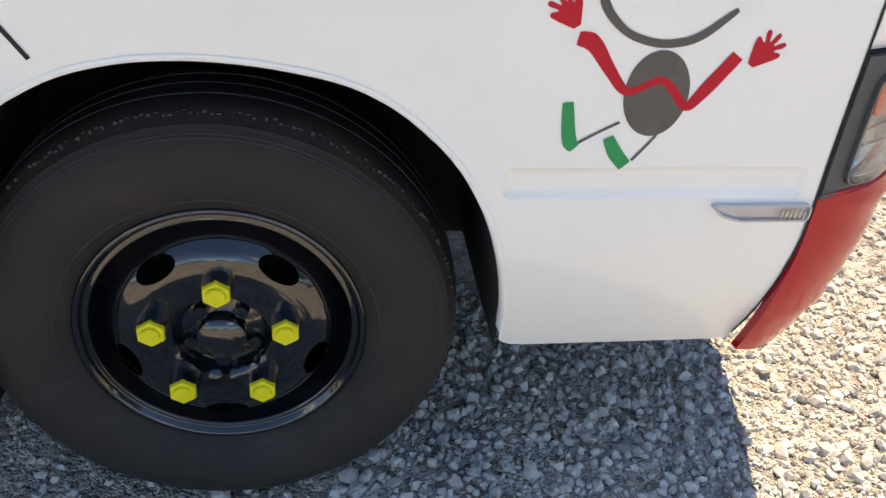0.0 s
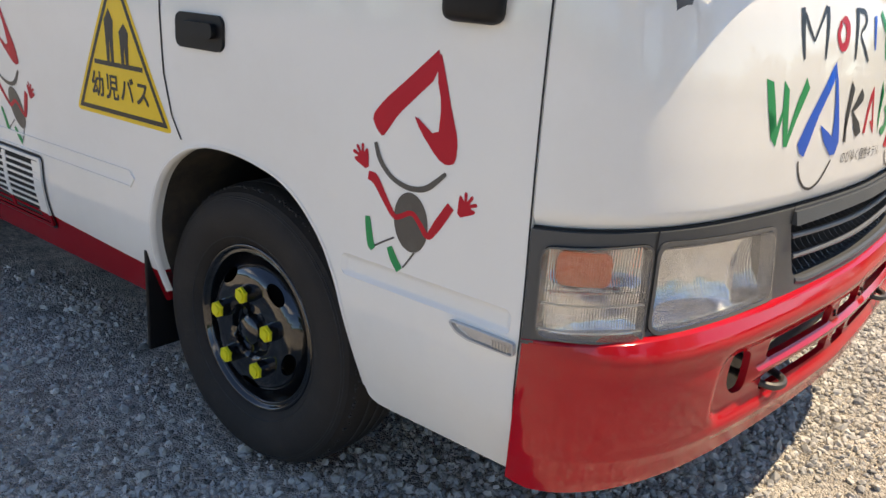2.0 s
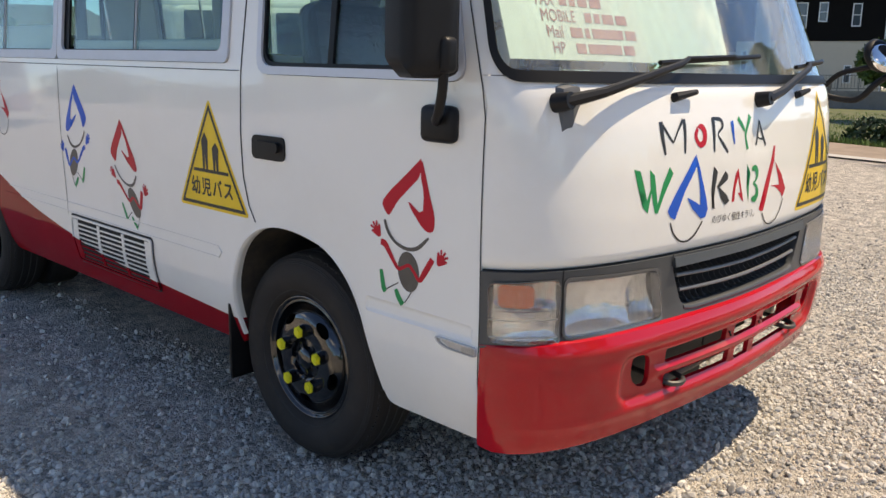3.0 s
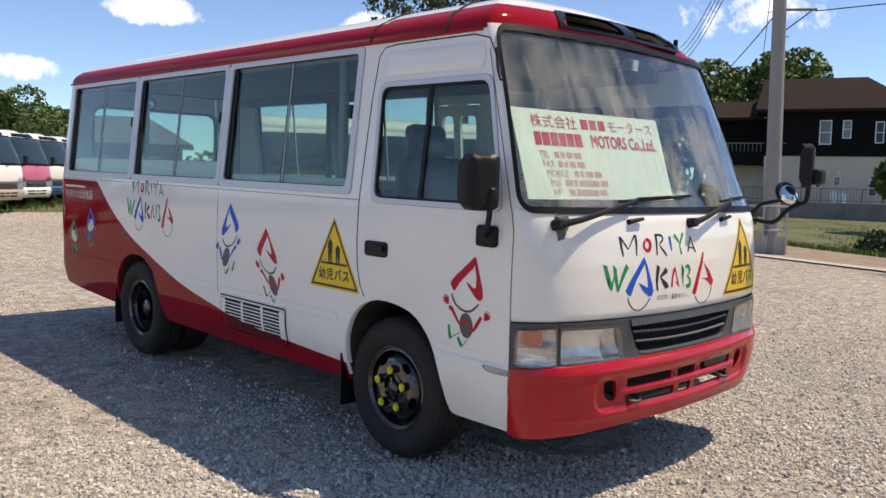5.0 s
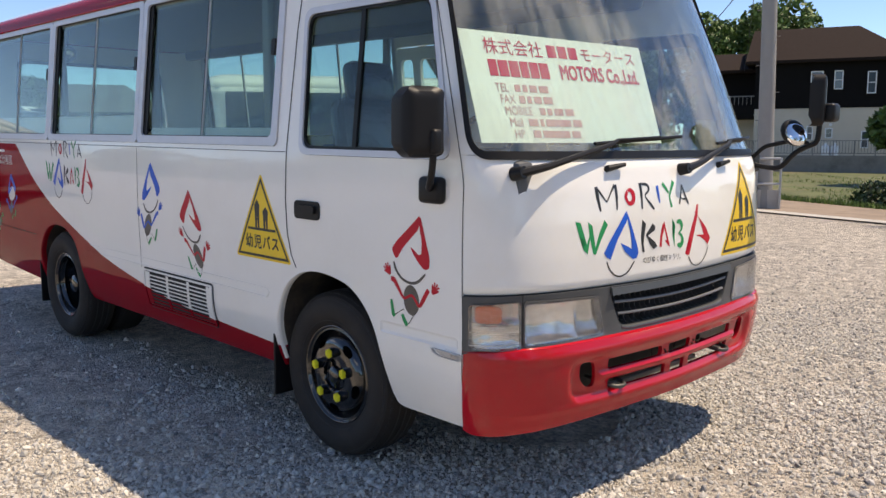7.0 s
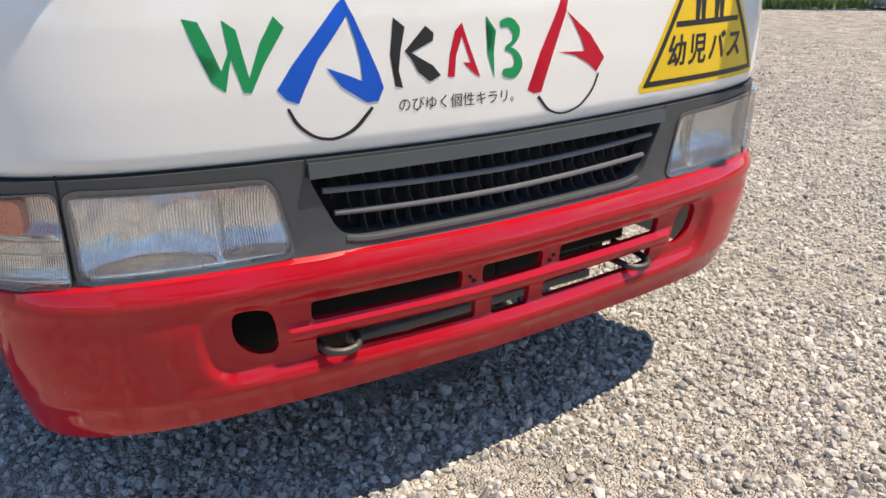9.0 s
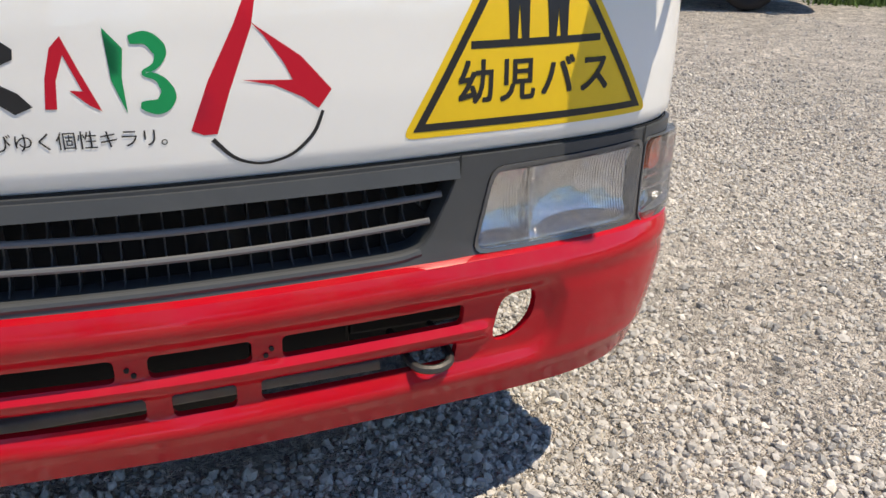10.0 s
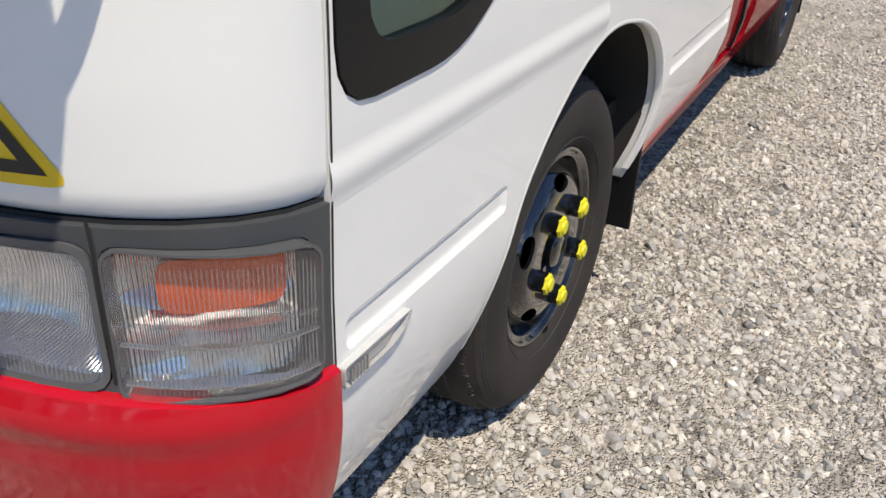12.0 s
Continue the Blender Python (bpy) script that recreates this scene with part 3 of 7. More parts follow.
NOSE_Z = (0.31, 0.36, 0.46, 0.58, 0.66, 0.70, 0.86, 0.90, 1.00, 1.12, 1.24, 1.33, 1.38, 1.80, 2.22, 2.30)
NOSE_X = (1.128, 1.150, 1.172, 1.184, 1.180, 1.168, 1.168, 1.172, 1.172, 1.166, 1.152, 1.132, 1.108, 0.935, 0.742, 0.690)


def nose_x(z):
    return float(np.interp(z, NOSE_Z, NOSE_X))


_q = 1 - (1 - np.linspace(0, 1, 600)) ** 2.2
_px = 0.868 + (0.30 - 0.065 * _q ** 2) * np.sqrt(1 - np.minimum(_q, 1) ** 8)
_arc = np.concatenate([[0], np.cumsum(np.hypot(np.diff(_px), np.diff(_q * 1.007)))])
ARC = float(_arc[-1])


def arc_of(y):
    """The way round the nose, from its middle, to the place that lies y to the left."""
    return math.copysign(float(np.interp(abs(y) / 1.007, _q, _arc)), y)


def nose(q, z, d):
    """The surface of the nose: q is the way round it from the middle, left positive."""
    u = float(np.interp(abs(q), _arc, _q))
    s = 1 if q >= 0 else -1
    w, x0 = half_width(z), seam_x(z)
    if s > 0:                                   # the nearside corner stands a little prouder
        k = min(1.0, u) ** 6
        w, x0 = w + 0.020 * k, x0 + 0.042 * k + 0.30 * max(0.0, 0.66 - z) ** 2 * k
    depth = nose_x(z) - x0

    def spot(t):
        t = min(t, 1.0)
        slack = 0.062 * t * t / (t + 0.15) if s < 0 else 0.0      # the driver's side falls away more
        return np.array((x0 + (depth - 0.065 * t * t - slack) * math.sqrt(max(0.0, 1 - t ** (8 if s < 0 else 9))), w * t))
    p = spot(u)
    if d:
        a, b = spot(max(0, u - 0.003)), spot(min(1, u + 0.003))
        t = (b - a) / max(np.hypot(*(b - a)), 1e-9)
        p = p + d * np.array((t[1], -t[0]))
    return (float(p[0]), s * float(p[1]), z)


def nose_y(y, z, d):
    return nose(arc_of(y), z, d)


def mirror_y(at):
    return lambda u, v, d: (lambda p: (p[0], -p[1], p[2]))(at(u, v, d))


# --- flanks
FRONT_ARCH = [(-0.345, SILL - 0.02), (-0.345, 0.50), (-0.33, 0.62), (-0.29, 0.718), (-0.235, 0.778), (-0.15, 0.826), (-0.07, 0.845), (0.01, 0.849), (0.093, 0.842),
              (0.194, 0.821), (0.264, 0.783), (0.34, 0.71), (0.392, 0.617), (0.42, 0.52), (0.435, 0.42), (0.437, SILL - 0.02)]
REAR_ARCH = [(-3.55, SILL - 0.02), (-3.55, 0.50), (-3.53, 0.60), (-3.48, 0.70), (-3.40, 0.77), (-3.30, 0.81), (-3.19, 0.82), (-3.08, 0.81), (-2.98, 0.77), (-2.90, 0.70),
             (-2.85, 0.60), (-2.83, 0.50), (-2.83, SILL - 0.02)]
FRONT_ARCH_L = [(-0.490, SILL - 0.02), (-0.500, 0.50), (-0.498, 0.60), (-0.460, 0.69), (-0.371, 0.768), (-0.29, 0.803), (-0.218, 0.827), (-0.078, 0.852), (0.02, 0.848),
                (0.114, 0.818), (0.19, 0.774), (0.264, 0.72), (0.33, 0.66), (0.375, 0.59), (0.41, 0.50), (0.43, 0.42), (0.435, SILL - 0.02)]
REAR_ARCH = [(-3.01 + 1.06 * (x + 3.19), z - 0.012) for x, z in REAR_ARCH]
FRONT_ARCH, REAR_ARCH, FRONT_ARCH_L = [soft(a, False, 2) for a in (FRONT_ARCH, REAR_ARCH, FRONT_ARCH_L)]
WIN_Z = (1.385, 2.185)
REAR_WINDOWS = [(-4.47, -3.115), (-3.115, -1.735), (-1.735, -0.315)]
DOOR_WIN = [(-0.145, 1.352), (0.80, 1.352), (0.645, 1.985), (-0.165, 1.985)]
SWOOSH = soft([(-5.3, 1.352), (-3.80, 1.352), (-3.765, 1.348), (-3.60, 1.225), (-3.41, 1.092), (-3.11, 0.940), (-2.86, 0.848), (-2.54, 0.742), (-2.235, 0.652), (-1.76, 0.566), (-1.38, 0.508), (-0.91, 0.474),
               (-0.59, 0.458), (-0.345, 0.446), (-0.33, 0.444), (-0.33, 0.28), (-5.3, 0.28)], rounds=2)
TAIL_END = REAR_X + REAR_R - REAR_R * math.pi / 2


def lower_edge(straight=False):
    """The sill from the front door back to the tail, broken by the wheel arches."""
    e = [(seam_x(max(z, 0.66) if straight else z), z) for z in np.linspace(RAIL, SILL, 26)]
    for arch in (FRONT_ARCH_L if straight else FRONT_ARCH, REAR_ARCH):
        rim = [(x, z) for x, z in arch[::-1] if z > SILL + 0.03]
        a, b = rim[0][0], rim[-1][0]
        e += [(a + 0.045, SILL), (a + 0.025, SILL + 0.003), (a + 0.010, SILL + 0.010), (a + 0.003, SILL + 0.020)] + rim
        e += [(b - 0.003, SILL + 0.020), (b - 0.010, SILL + 0.010), (b - 0.025, SILL + 0.003), (b - 0.045, SILL)]
    e += [(-3.9, 0.362), (-4.3, 0.385), (TAIL_END, 0.45), (TAIL_END, RAIL)]
    out = []
    for p in e:
        if not out or np.hypot(p[0] - out[-1][0], p[1] - out[-1][1]) > 1e-4:
            out.append(p)
    return out[::-1]


FLANK, FLANK_L = lower_edge(), lower_edge(True)
FLANK_L = FLANK_L[::-1]
if sum(a[0] * b[1] - b[0] * a[1] for a, b in zip(FLANK, FLANK[1:] + FLANK[:1])) < 0:
    FLANK = FLANK[::-1]
if sum(a[0] * b[1] - b[0] * a[1] for a, b in zip(FLANK_L, FLANK_L[1:] + FLANK_L[:1])) < 0:
    FLANK_L = FLANK_L[::-1]
HOLLOW = rounded(0.402, 0.842, 0.653, 0.702, 0.049 * 0.32, 5)
win_holes = [rounded(REAR_WINDOWS[0][0], REAR_WINDOWS[2][1], WIN_Z[0], WIN_Z[1], 0.03)]
sheet("side_panel", FLANK, RIGHT, [WHITE, RED], bus, "white painted side with a sweeping red skirt", holes=win_holes + [fillet(DOOR_WIN, 0.06), HOLLOW],
      step=0.075, thick=0.035, regions=[SWOOSH])
LEFT_DOOR = rounded(-1.705, -1.235, 0.46, 2.06, 0.03)
HOLLOW_L = rounded(-1.215, -0.55, 0.622, 0.675, 0.053 * 0.32, 5)
SWOOSH_L = [(-5.3, 1.352), (-3.765, 1.348), (-3.41, 1.092), (-2.86, 0.848), (-2.235, 0.68), (-1.24, 0.66), (-1.23, 0.58), (-1.17, 0.512), (-1.07, 0.474), (-1.05, 0.28), (-5.3, 0.28)]
LEFT_HOLES = [rounded(-4.47, -1.72, WIN_Z[0], WIN_Z[1], 0.03), rounded(-0.62, -0.10, 1.385, 2.0, 0.05),
              fillet([(0.05, 1.40), (0.30, 1.13), (0.60, 0.952), (0.855, 0.952), (0.855, 1.30), (0.66, 1.985), (0.02, 1.985)], 0.07)]


def flip(poly):
    return [(-x, z) for x, z in poly[::-1]]


sheet("side_panel", flip(FLANK_L), left_flipped, [WHITE, RED], bus, "white painted side with a sweeping red skirt",
      holes=[flip(h) for h in LEFT_HOLES] + [flip(LEFT_DOOR), flip(HOLLOW), flip(HOLLOW_L)], step=0.075, thick=0.035, regions=[flip(SWOOSH_L)])
door = sheet("entrance_door", flip(rounded(-1.697, -1.243, 0.47, 2.05, 0.03)), left_flipped, [WHITE, RED], bus, "folding entrance door with tall panes and a black fold seal",
             holes=[flip(rounded(-1.665, -1.535, 0.95, 1.97, 0.04)), flip(rounded(-1.465, -1.285, 0.95, 1.97, 0.04))], thick=0.03, lift=-0.010, step=0.09,
             regions=[flip([(-1.8, 0.4), (-1.2, 0.4), (-1.2, 0.80), (-1.8, 1.0)])])
for x0, x1 in ((-1.661, -1.539), (-1.461, -1.289)):
    sheet("pane", flip(rounded(x0, x1, 0.954, 1.966, 0.04)), left_flipped, GLASS, door, lift=-0.025, step=0.12, thick=0.004)
sheet("fold_seal", flip([(-1.515, 0.474), (-1.483, 0.474), (-1.483, 2.046), (-1.515, 2.046)]), left_flipped, SEAL, door, "black rubber seal", lift=0.002, thick=0.012, step=0.1)


# --- side windows: grey frames, sliding panes
def window_unit(x0, x1, at, turn=1, split=True):
    z0, z1 = WIN_Z
    o = rounded(x0 + 0.002, x1 - 0.002, z0 + 0.002, z1 - 0.002, 0.028)
    i = rounded(x0 + 0.048, x1 - 0.048, z0 + 0.042, z1 - 0.032, 0.03)
    f = (lambda p: p) if turn > 0 else flip
    fr = sheet("window", f(o), at, ALU, bus, "grey framed sliding side window", holes=[f(i)], thick=0.034, lift=0.008, step=0.12)
    sheet("seal", f(rounded(x0 + 0.046, x1 - 0.046, z0 + 0.040, z1 - 0.030, 0.03)), at, SEAL, fr, holes=[f(rounded(x0 + 0.052, x1 - 0.052, z0 + 0.046, z1 - 0.037, 0.028))], thick=0.012, lift=-0.004, step=0.12)
    mid = (x0 + x1) / 2
    for a, b, deep in ((x0 + 0.05, mid + 0.012, -0.020), (mid - 0.012, x1 - 0.05, -0.010)):
        p = sheet("pane", f([(a, z0 + 0.044), (b, z0 + 0.044), (b, z1 - 0.034), (a, z1 - 0.034)]), at, GLASS, fr, lift=deep, step=0.14, thick=0.004)
        p.visible_shadow = False
    sheet("sash", f([(mid - 0.006, z0 + 0.046), (mid + 0.006, z0 + 0.046), (mid + 0.006, z1 - 0.036), (mid - 0.006, z1 - 0.036)]), at, SEAL, fr, lift=-0.006, step=0.2, thick=0.012)
    sheet("sash", f([(mid + 0.0065, z0 + 0.046), (mid + 0.0105, z0 + 0.046), (mid + 0.0105, z1 - 0.036), (mid + 0.0065, z1 - 0.036)]), at, ALU, fr, lift=-0.005, step=0.2, thick=0.010)
    sheet("channel", f([(x0 + 0.050, z0 + 0.046), (x0 + 0.092, z0 + 0.046), (x0 + 0.088, z1 - 0.036), (x0 + 0.050, z1 - 0.036)]), at, SEAL, fr, lift=-0.008, step=0.2, thick=0.010)
    lx = x1 - 0.085
    sheet("latch", f(rounded(lx - 0.014, lx + 0.014, 1.80, 1.875, 0.01)), at, BLACK, fr, lift=0.004, step=0.05, thick=0.025)
    return fr


for a, b in REAR_WINDOWS:
    window_unit(a, b, RIGHT)
for a, b in ((-4.47, -3.10), (-3.10, -1.72)):
    window_unit(a, b, left_flipped, -1)


def inset(poly, d):
    p = np.array(poly)
    c = p.mean(0)
    s = 1 - 2 * d / (p.max(0) - p.min(0))
    return [tuple(q) for q in (p - c) * s + c]


dw = fillet(DOOR_WIN, 0.06)
dwf = sheet("door_window", inset(dw, 0.002), RIGHT, ALU, bus, "grey framed driver's door window", holes=[inset(dw, 0.028)], thick=0.03, lift=0.006, step=0.1)
sheet("seal", inset(dw, 0.027), RIGHT, SEAL, dwf, holes=[inset(dw, 0.040)], thick=0.012, lift=-0.003, step=0.1)
sheet("pane", inset(dw, 0.030), RIGHT, GLASS, dwf, lift=-0.014, step=0.12, thick=0.004).visible_shadow = False
sheet("sash", [(0.215, 1.37), (0.240, 1.37), (0.240, 1.965), (0.215, 1.965)], RIGHT, SEAL, dwf, lift=-0.006, step=0.2, thick=0.01)
for h, nm in ((LEFT_HOLES[1], "window"), (LEFT_HOLES[2], "window")):
    w = sheet(nm, flip(inset(h, 0.002)), left_flipped, SEAL, bus, "black edged side window", holes=[flip(inset(h, 0.062))], thick=0.02, lift=0.003, step=0.08)
    sheet("pane", flip(inset(h, 0.058)), left_flipped, GLASS, w, lift=-0.006, step=0.1, thick=0.004)


# --- creases, seams, the vent and small fittings of the flank
def line(name, points, width, at, mat, label="", lift=0.0012, thick=0.0, step=0.05, parent=None, regions=()):
    return sheet(name, ribbon(dense(points, step, False), width), at, mat, parent or bus, label, lift=lift, step=0.2, thick=thick, regions=list(regions))


GAP = material("shadow gap", (0.02, 0.02, 0.02), 0.9)
line("door_seam", [(-0.205, 0.90), (-0.232, 1.0), (-0.242, 1.15), (-0.238, 1.40), (-0.215, 1.9), (-0.19, 2.12), (-0.15, 2.165), (-0.05, 2.175), (0.5, 2.175), (0.60, 2.15), (0.66, 2.05)], 0.007, RIGHT, GAP)
line("door_seam", [(-0.205, 0.90), (-0.17, 0.845)], 0.006, RIGHT, GAP)
line("door_seam", [(seam_x(z) - 0.0025, z) for z in np.linspace(2.1, 0.36, 24)], 0.004, RIGHT, GAP)
line("door_seam", [(-seam_x(max(z, 0.66)) + 0.004, z) for z in np.linspace(2.1, 0.36, 24)], 0.0035, left_flipped, GAP)
line("panel_seam", [(-1.742, 0.66), (-1.742, 1.352)], 0.004, RIGHT, GAP)
line("panel_seam", [(-4.55, 0.715), (-3.44, 0.700)], 0.005, RIGHT, GAP)
line("belt_moulding", [(-4.55, 1.362), (-0.25, 1.362)], 0.003, RIGHT, GAP, lift=0.002)


def crease(x0, x1, z0, z1, at, name="pressed_panel"):
    """A long shallow hollow with round ends, filling its opening in the flank."""
    o = rounded(x0, x1, z0, z1, (z1 - z0) * 0.32, 5)
    v, f, mi = panel(o, lambda u, w, d: at(u, w, d - 0.0066 * (lambda e: e * e * (3 - 2 * e))(min(1.0, max(0.0, min(w - z0, z1 - w, u - x0, x1 - u)) / 0.011))), step=0.0055)
    return piece(name, mesh_from(name, v, f, WHITE), bus)


def swage(x0, x1, z, at, w=0.016):
    """A rounded crease that catches the light along the flank."""
    xs = np.linspace(x0, x1, max(2, int(abs(x1 - x0) / 0.06)))
    prof = [(w * k / 6, 0.0004 + 0.0042 * (0.5 + 0.5 * math.cos(math.pi * k / 6))) for k in range(-6, 7)]
    vs = [at(x, z + dz, d) for x in xs for dz, d in prof]
    k = len(prof)
    fs = [(i * k + j, (i + 1) * k + j, (i + 1) * k + j + 1, i * k + j + 1) for i in range(len(xs) - 1) for j in range(k - 1)]
    return piece("swage", mesh_from("swage", vs, fs, WHITE), bus)


crease(0.402, 0.842, 0.653, 0.702, RIGHT)
swage(-0.868, -0.02, 0.884, left_flipped, 0.03)
crease(-0.842, -0.402, 0.653, 0.702, left_flipped)
line("swage_line", [(-2.52, 0.718), (-0.42, 0.718), (-0.40, 0.70), (-0.42, 0.675), (-2.52, 0.675)], 0.005, RIGHT, [WHITE, RED], thick=0.004, lift=0.004, regions=[SWOOSH])
crease(0.55, 1.215, 0.622, 0.675, left_flipped)
LENS_EDGE = material("grey lens edge", (0.55, 0.55, 0.54), 0.25, spread=0.1, scale=40, coat=0.5)
MARKER_PALE = material("pale marker lamp backing", (0.52, 0.51, 0.50), 0.35, metal=0.3, spread=0.1, scale=30)
for at, s in ((RIGHT, 1), (left_flipped, -1)):
    f = (lambda p: p) if s > 0 else flip
    low = 0.619 if s > 0 else 0.613
    mk = sheet("marker_lamp", f(fillet([(0.706, 0.644), (0.858, 0.644), (0.858, low), (0.752, low), (0.722, low + 0.009)], 0.008)), at, LENS, bus, "clear side marker lamp", lift=0.012, thick=0.012, step=0.03)
    sheet("reflector", f([(0.725, 0.640), (0.852, 0.640), (0.852, low + 0.005), (0.762, low + 0.005)]), at, MARKER_PALE, mk, lift=0.005, step=0.05)
    sheet("rim", f(fillet([(0.705, 0.645), (0.859, 0.645), (0.859, low - 0.001), (0.751, low - 0.001), (0.721, low + 0.008)], 0.008)), at, LENS_EDGE, mk, lift=0.010, thick=0.010, step=0.03,
          holes=[f(fillet([(0.712, 0.6425), (0.857, 0.6425), (0.857, low + 0.0015), (0.754, low + 0.0015), (0.725, low + 0.0105)], 0.006))])
    for k in range(6):
        x = 0.812 + 0.007 * k
        sheet("rib", f([(x, low + 0.006), (x + 0.002, low + 0.006), (x + 0.002, 0.638), (x, 0.638)]), at, CHROME, mk, lift=0.0125, step=0.05, thick=0.003)

sheet("vent_gasket", rounded(-1.709, -0.916, 0.427, 0.670, 0.022), RIGHT, BLACK, bus, "thin black rubber gasket round the vent", lift=0.0028, step=0.03)
vent = sheet("side_vent", rounded(-1.685, -0.94, 0.452, 0.646, 0.012), RIGHT, DARK, bus, "louvred air vent, white above and red below", lift=0.0035, step=0.03)
for k in range(9):
    z = 0.452 + 0.0215 * k
    sheet("slat", [(-1.685, z), (-0.94, z), (-0.94, z + 0.0075), (-1.685, z + 0.0075)], RIGHT, [WHITE, RED], vent, lift=0.0065, thick=0.003, step=0.1, regions=[SWOOSH])
for x, w in ((-1.685, 0.05), (-1.432, 0.022), (-1.195, 0.022), (-0.985, 0.045)):
    sheet("upright", [(x, 0.452), (x + w, 0.452), (x + w, 0.646), (x, 0.646)], RIGHT, [WHITE, RED], vent, lift=0.0075, thick=0.004, step=0.1, regions=[SWOOSH])
sheet("vent_frame", rounded(-1.70, -0.925, 0.436, 0.661, 0.016), RIGHT, [WHITE, RED], vent, regions=[SWOOSH], lift=0.010, thick=0.010, step=0.08, holes=[rounded(-1.69, -0.935, 0.446, 0.651, 0.012)])
hd = sheet("door_handle", rounded(-0.167, 0.015, 1.072, 1.152, 0.022, 5), RIGHT, BLACK, bus, "black recessed door handle", lift=0.008, thick=0.01, step=0.03)
sheet("grip", rounded(-0.135, -0.005, 1.100, 1.134, 0.014, 5), RIGHT, BLACK, hd, lift=0.022, thick=0.014, step=0.03)


# arch lips
def lip(points, at, name="arch_lip"):
    p = np.array(dense([q for q in points if q[1] > SILL + 0.03], 0.04, False))
    c = p.mean(0)
    vs, k = [], 4
    for q in p:
        out = (q - np.array([c[0], 0.42]))
        out = out / max(np.hypot(*out), 1e-6)
        for off, d in ((0.006, 0.0010), (0.003, 0.0022), (-0.002, 0.0022), (-0.004, -0.016)):
            vs.append(at(*(q + out * off), d))
    fs = [(i * k + j, i * k + j + 1, (i + 1) * k + j + 1, (i + 1) * k + j) for i in range(len(p) - 1) for j in range(k - 1)]
    return vs, fs


for arch, s, mats in ((FRONT_ARCH[1:-1], 1, WHITE), (REAR_ARCH[1:-1], 1, RED), (FRONT_ARCH_L[1:-1], -1, WHITE), (REAR_ARCH[1:-1], -1, RED)):
    vs, fs = lip(arch if s > 0 else flip(arch), RIGHT if s > 0 else left_flipped)
    piece("arch_lip", mesh_from("arch_lip", vs, fs, mats), bus)


LINER = material("dusty wheel arch", (0.030, 0.026, 0.022), 0.9, spread=0.25, scale=8, stain=(0.10, 0.075, 0.05), stain_scale=5, stain_amount=0.6)


def liner(arch, s):
    """The dark inside of a wheel arch: a bent sheet reaching in to the chassis."""
    p = dense(arch, 0.06, False)
    vs = []
    for x, z in p:
        for y in (0.995, 0.80, 0.55):
            vs.append((x, s * min(y, half_width(z) - 0.012), z + 0.004))
    fs = [(i * 3 + j, i * 3 + j + 1, (i + 1) * 3 + j + 1, (i + 1) * 3 + j) for i in range(len(p) - 1) for j in range(2)]
    n = len(vs)
    cx = sum(x for x, _ in p) / len(p)
    vs.append((cx, s * 0.55, SILL))
    fs += [(i * 3 + 2, (i + 1) * 3 + 2, n) for i in range(len(p) - 1)]
    piece("wheel_liner", mesh_from("wheel_liner", vs, fs, LINER), bus)


for arch, s in ((FRONT_ARCH, -1), ([(x + 0.04, z) for x, z in FRONT_ARCH_L], 1), (REAR_ARCH, -1), (REAR_ARCH, 1)):
    liner(arch, s)


# --- tail
def tail(y, z, d):
    return (REAR_X - d, -y, z)


wz = lambda z: half_width(z) - REAR_R + 0.002
t_out = [(-wz(0.5), 0.50), (wz(0.5), 0.50)] + [(wz(z), z) for z in np.linspace(0.6, RAIL, 10)] + [(-wz(z), z) for z in np.linspace(RAIL, 0.6, 10)]
rw = rounded(-0.66, 0.66, 1.45, 2.05, 0.09)
sheet("tail_panel", t_out, tail, [RED, WHITE], bus, "red tail panel", holes=[rw], step=0.15, thick=0.03, regions=[[(-1, 1.352), (1, 1.352), (1, 2.3), (-1, 2.3)]])
rwf = sheet("rear_window", inset(rw, 0.0), tail, SEAL, bus, "rear window with black rubber seal", holes=[inset(rw, 0.03)], step=0.15, thick=0.03, lift=0.006)
sheet("pane", inset(rw, 0.028), tail, GLASS, rwf, lift=-0.01, step=0.2, thick=0.004).visible_shadow = False

# --- nose: white front panel
NOSE_TOP, BAND_TOP, BAND_LOW = 1.372, 0.884, 0.672
E_ = ARC - 0.002


def sagging(z, edge=0.0, depth=0.016):
    """Lines across the nose dip a little at its middle."""
    return lambda q: z - depth * (1 - (abs(q) / ARC) ** 2) + edge * (abs(q) / ARC) ** 6


def between(lo, hi, q0=-E_, q1=E_, n=40):
    qs = np.linspace(q0, q1, n)
    return [(q, lo(q)) for q in qs] + [(q, hi(q)) for q in qs[::-1]]


band_top, band_low = sagging(0.888, -0.019), sagging(0.680, -0.030, 0.012)
def rolled_panel(q, z, d):
    """The front panel rolls in over the lamp band."""
    return nose(q, z, d - 0.011 * math.exp(-((z - band_top(q)) / 0.009) ** 2))


sheet("front_panel", between(band_top, lambda q: NOSE_TOP, n=90), rolled_panel, WHITE, bus, "white front panel", step=0.016, thick=0.02)
# pillars and the frame round the windscreen
def glass_line(z):
    """Half the width of the windscreen, measured round the nose."""
    return ARC - 0.085 - 0.05 * max(0, (z - 1.38)) / 0.82


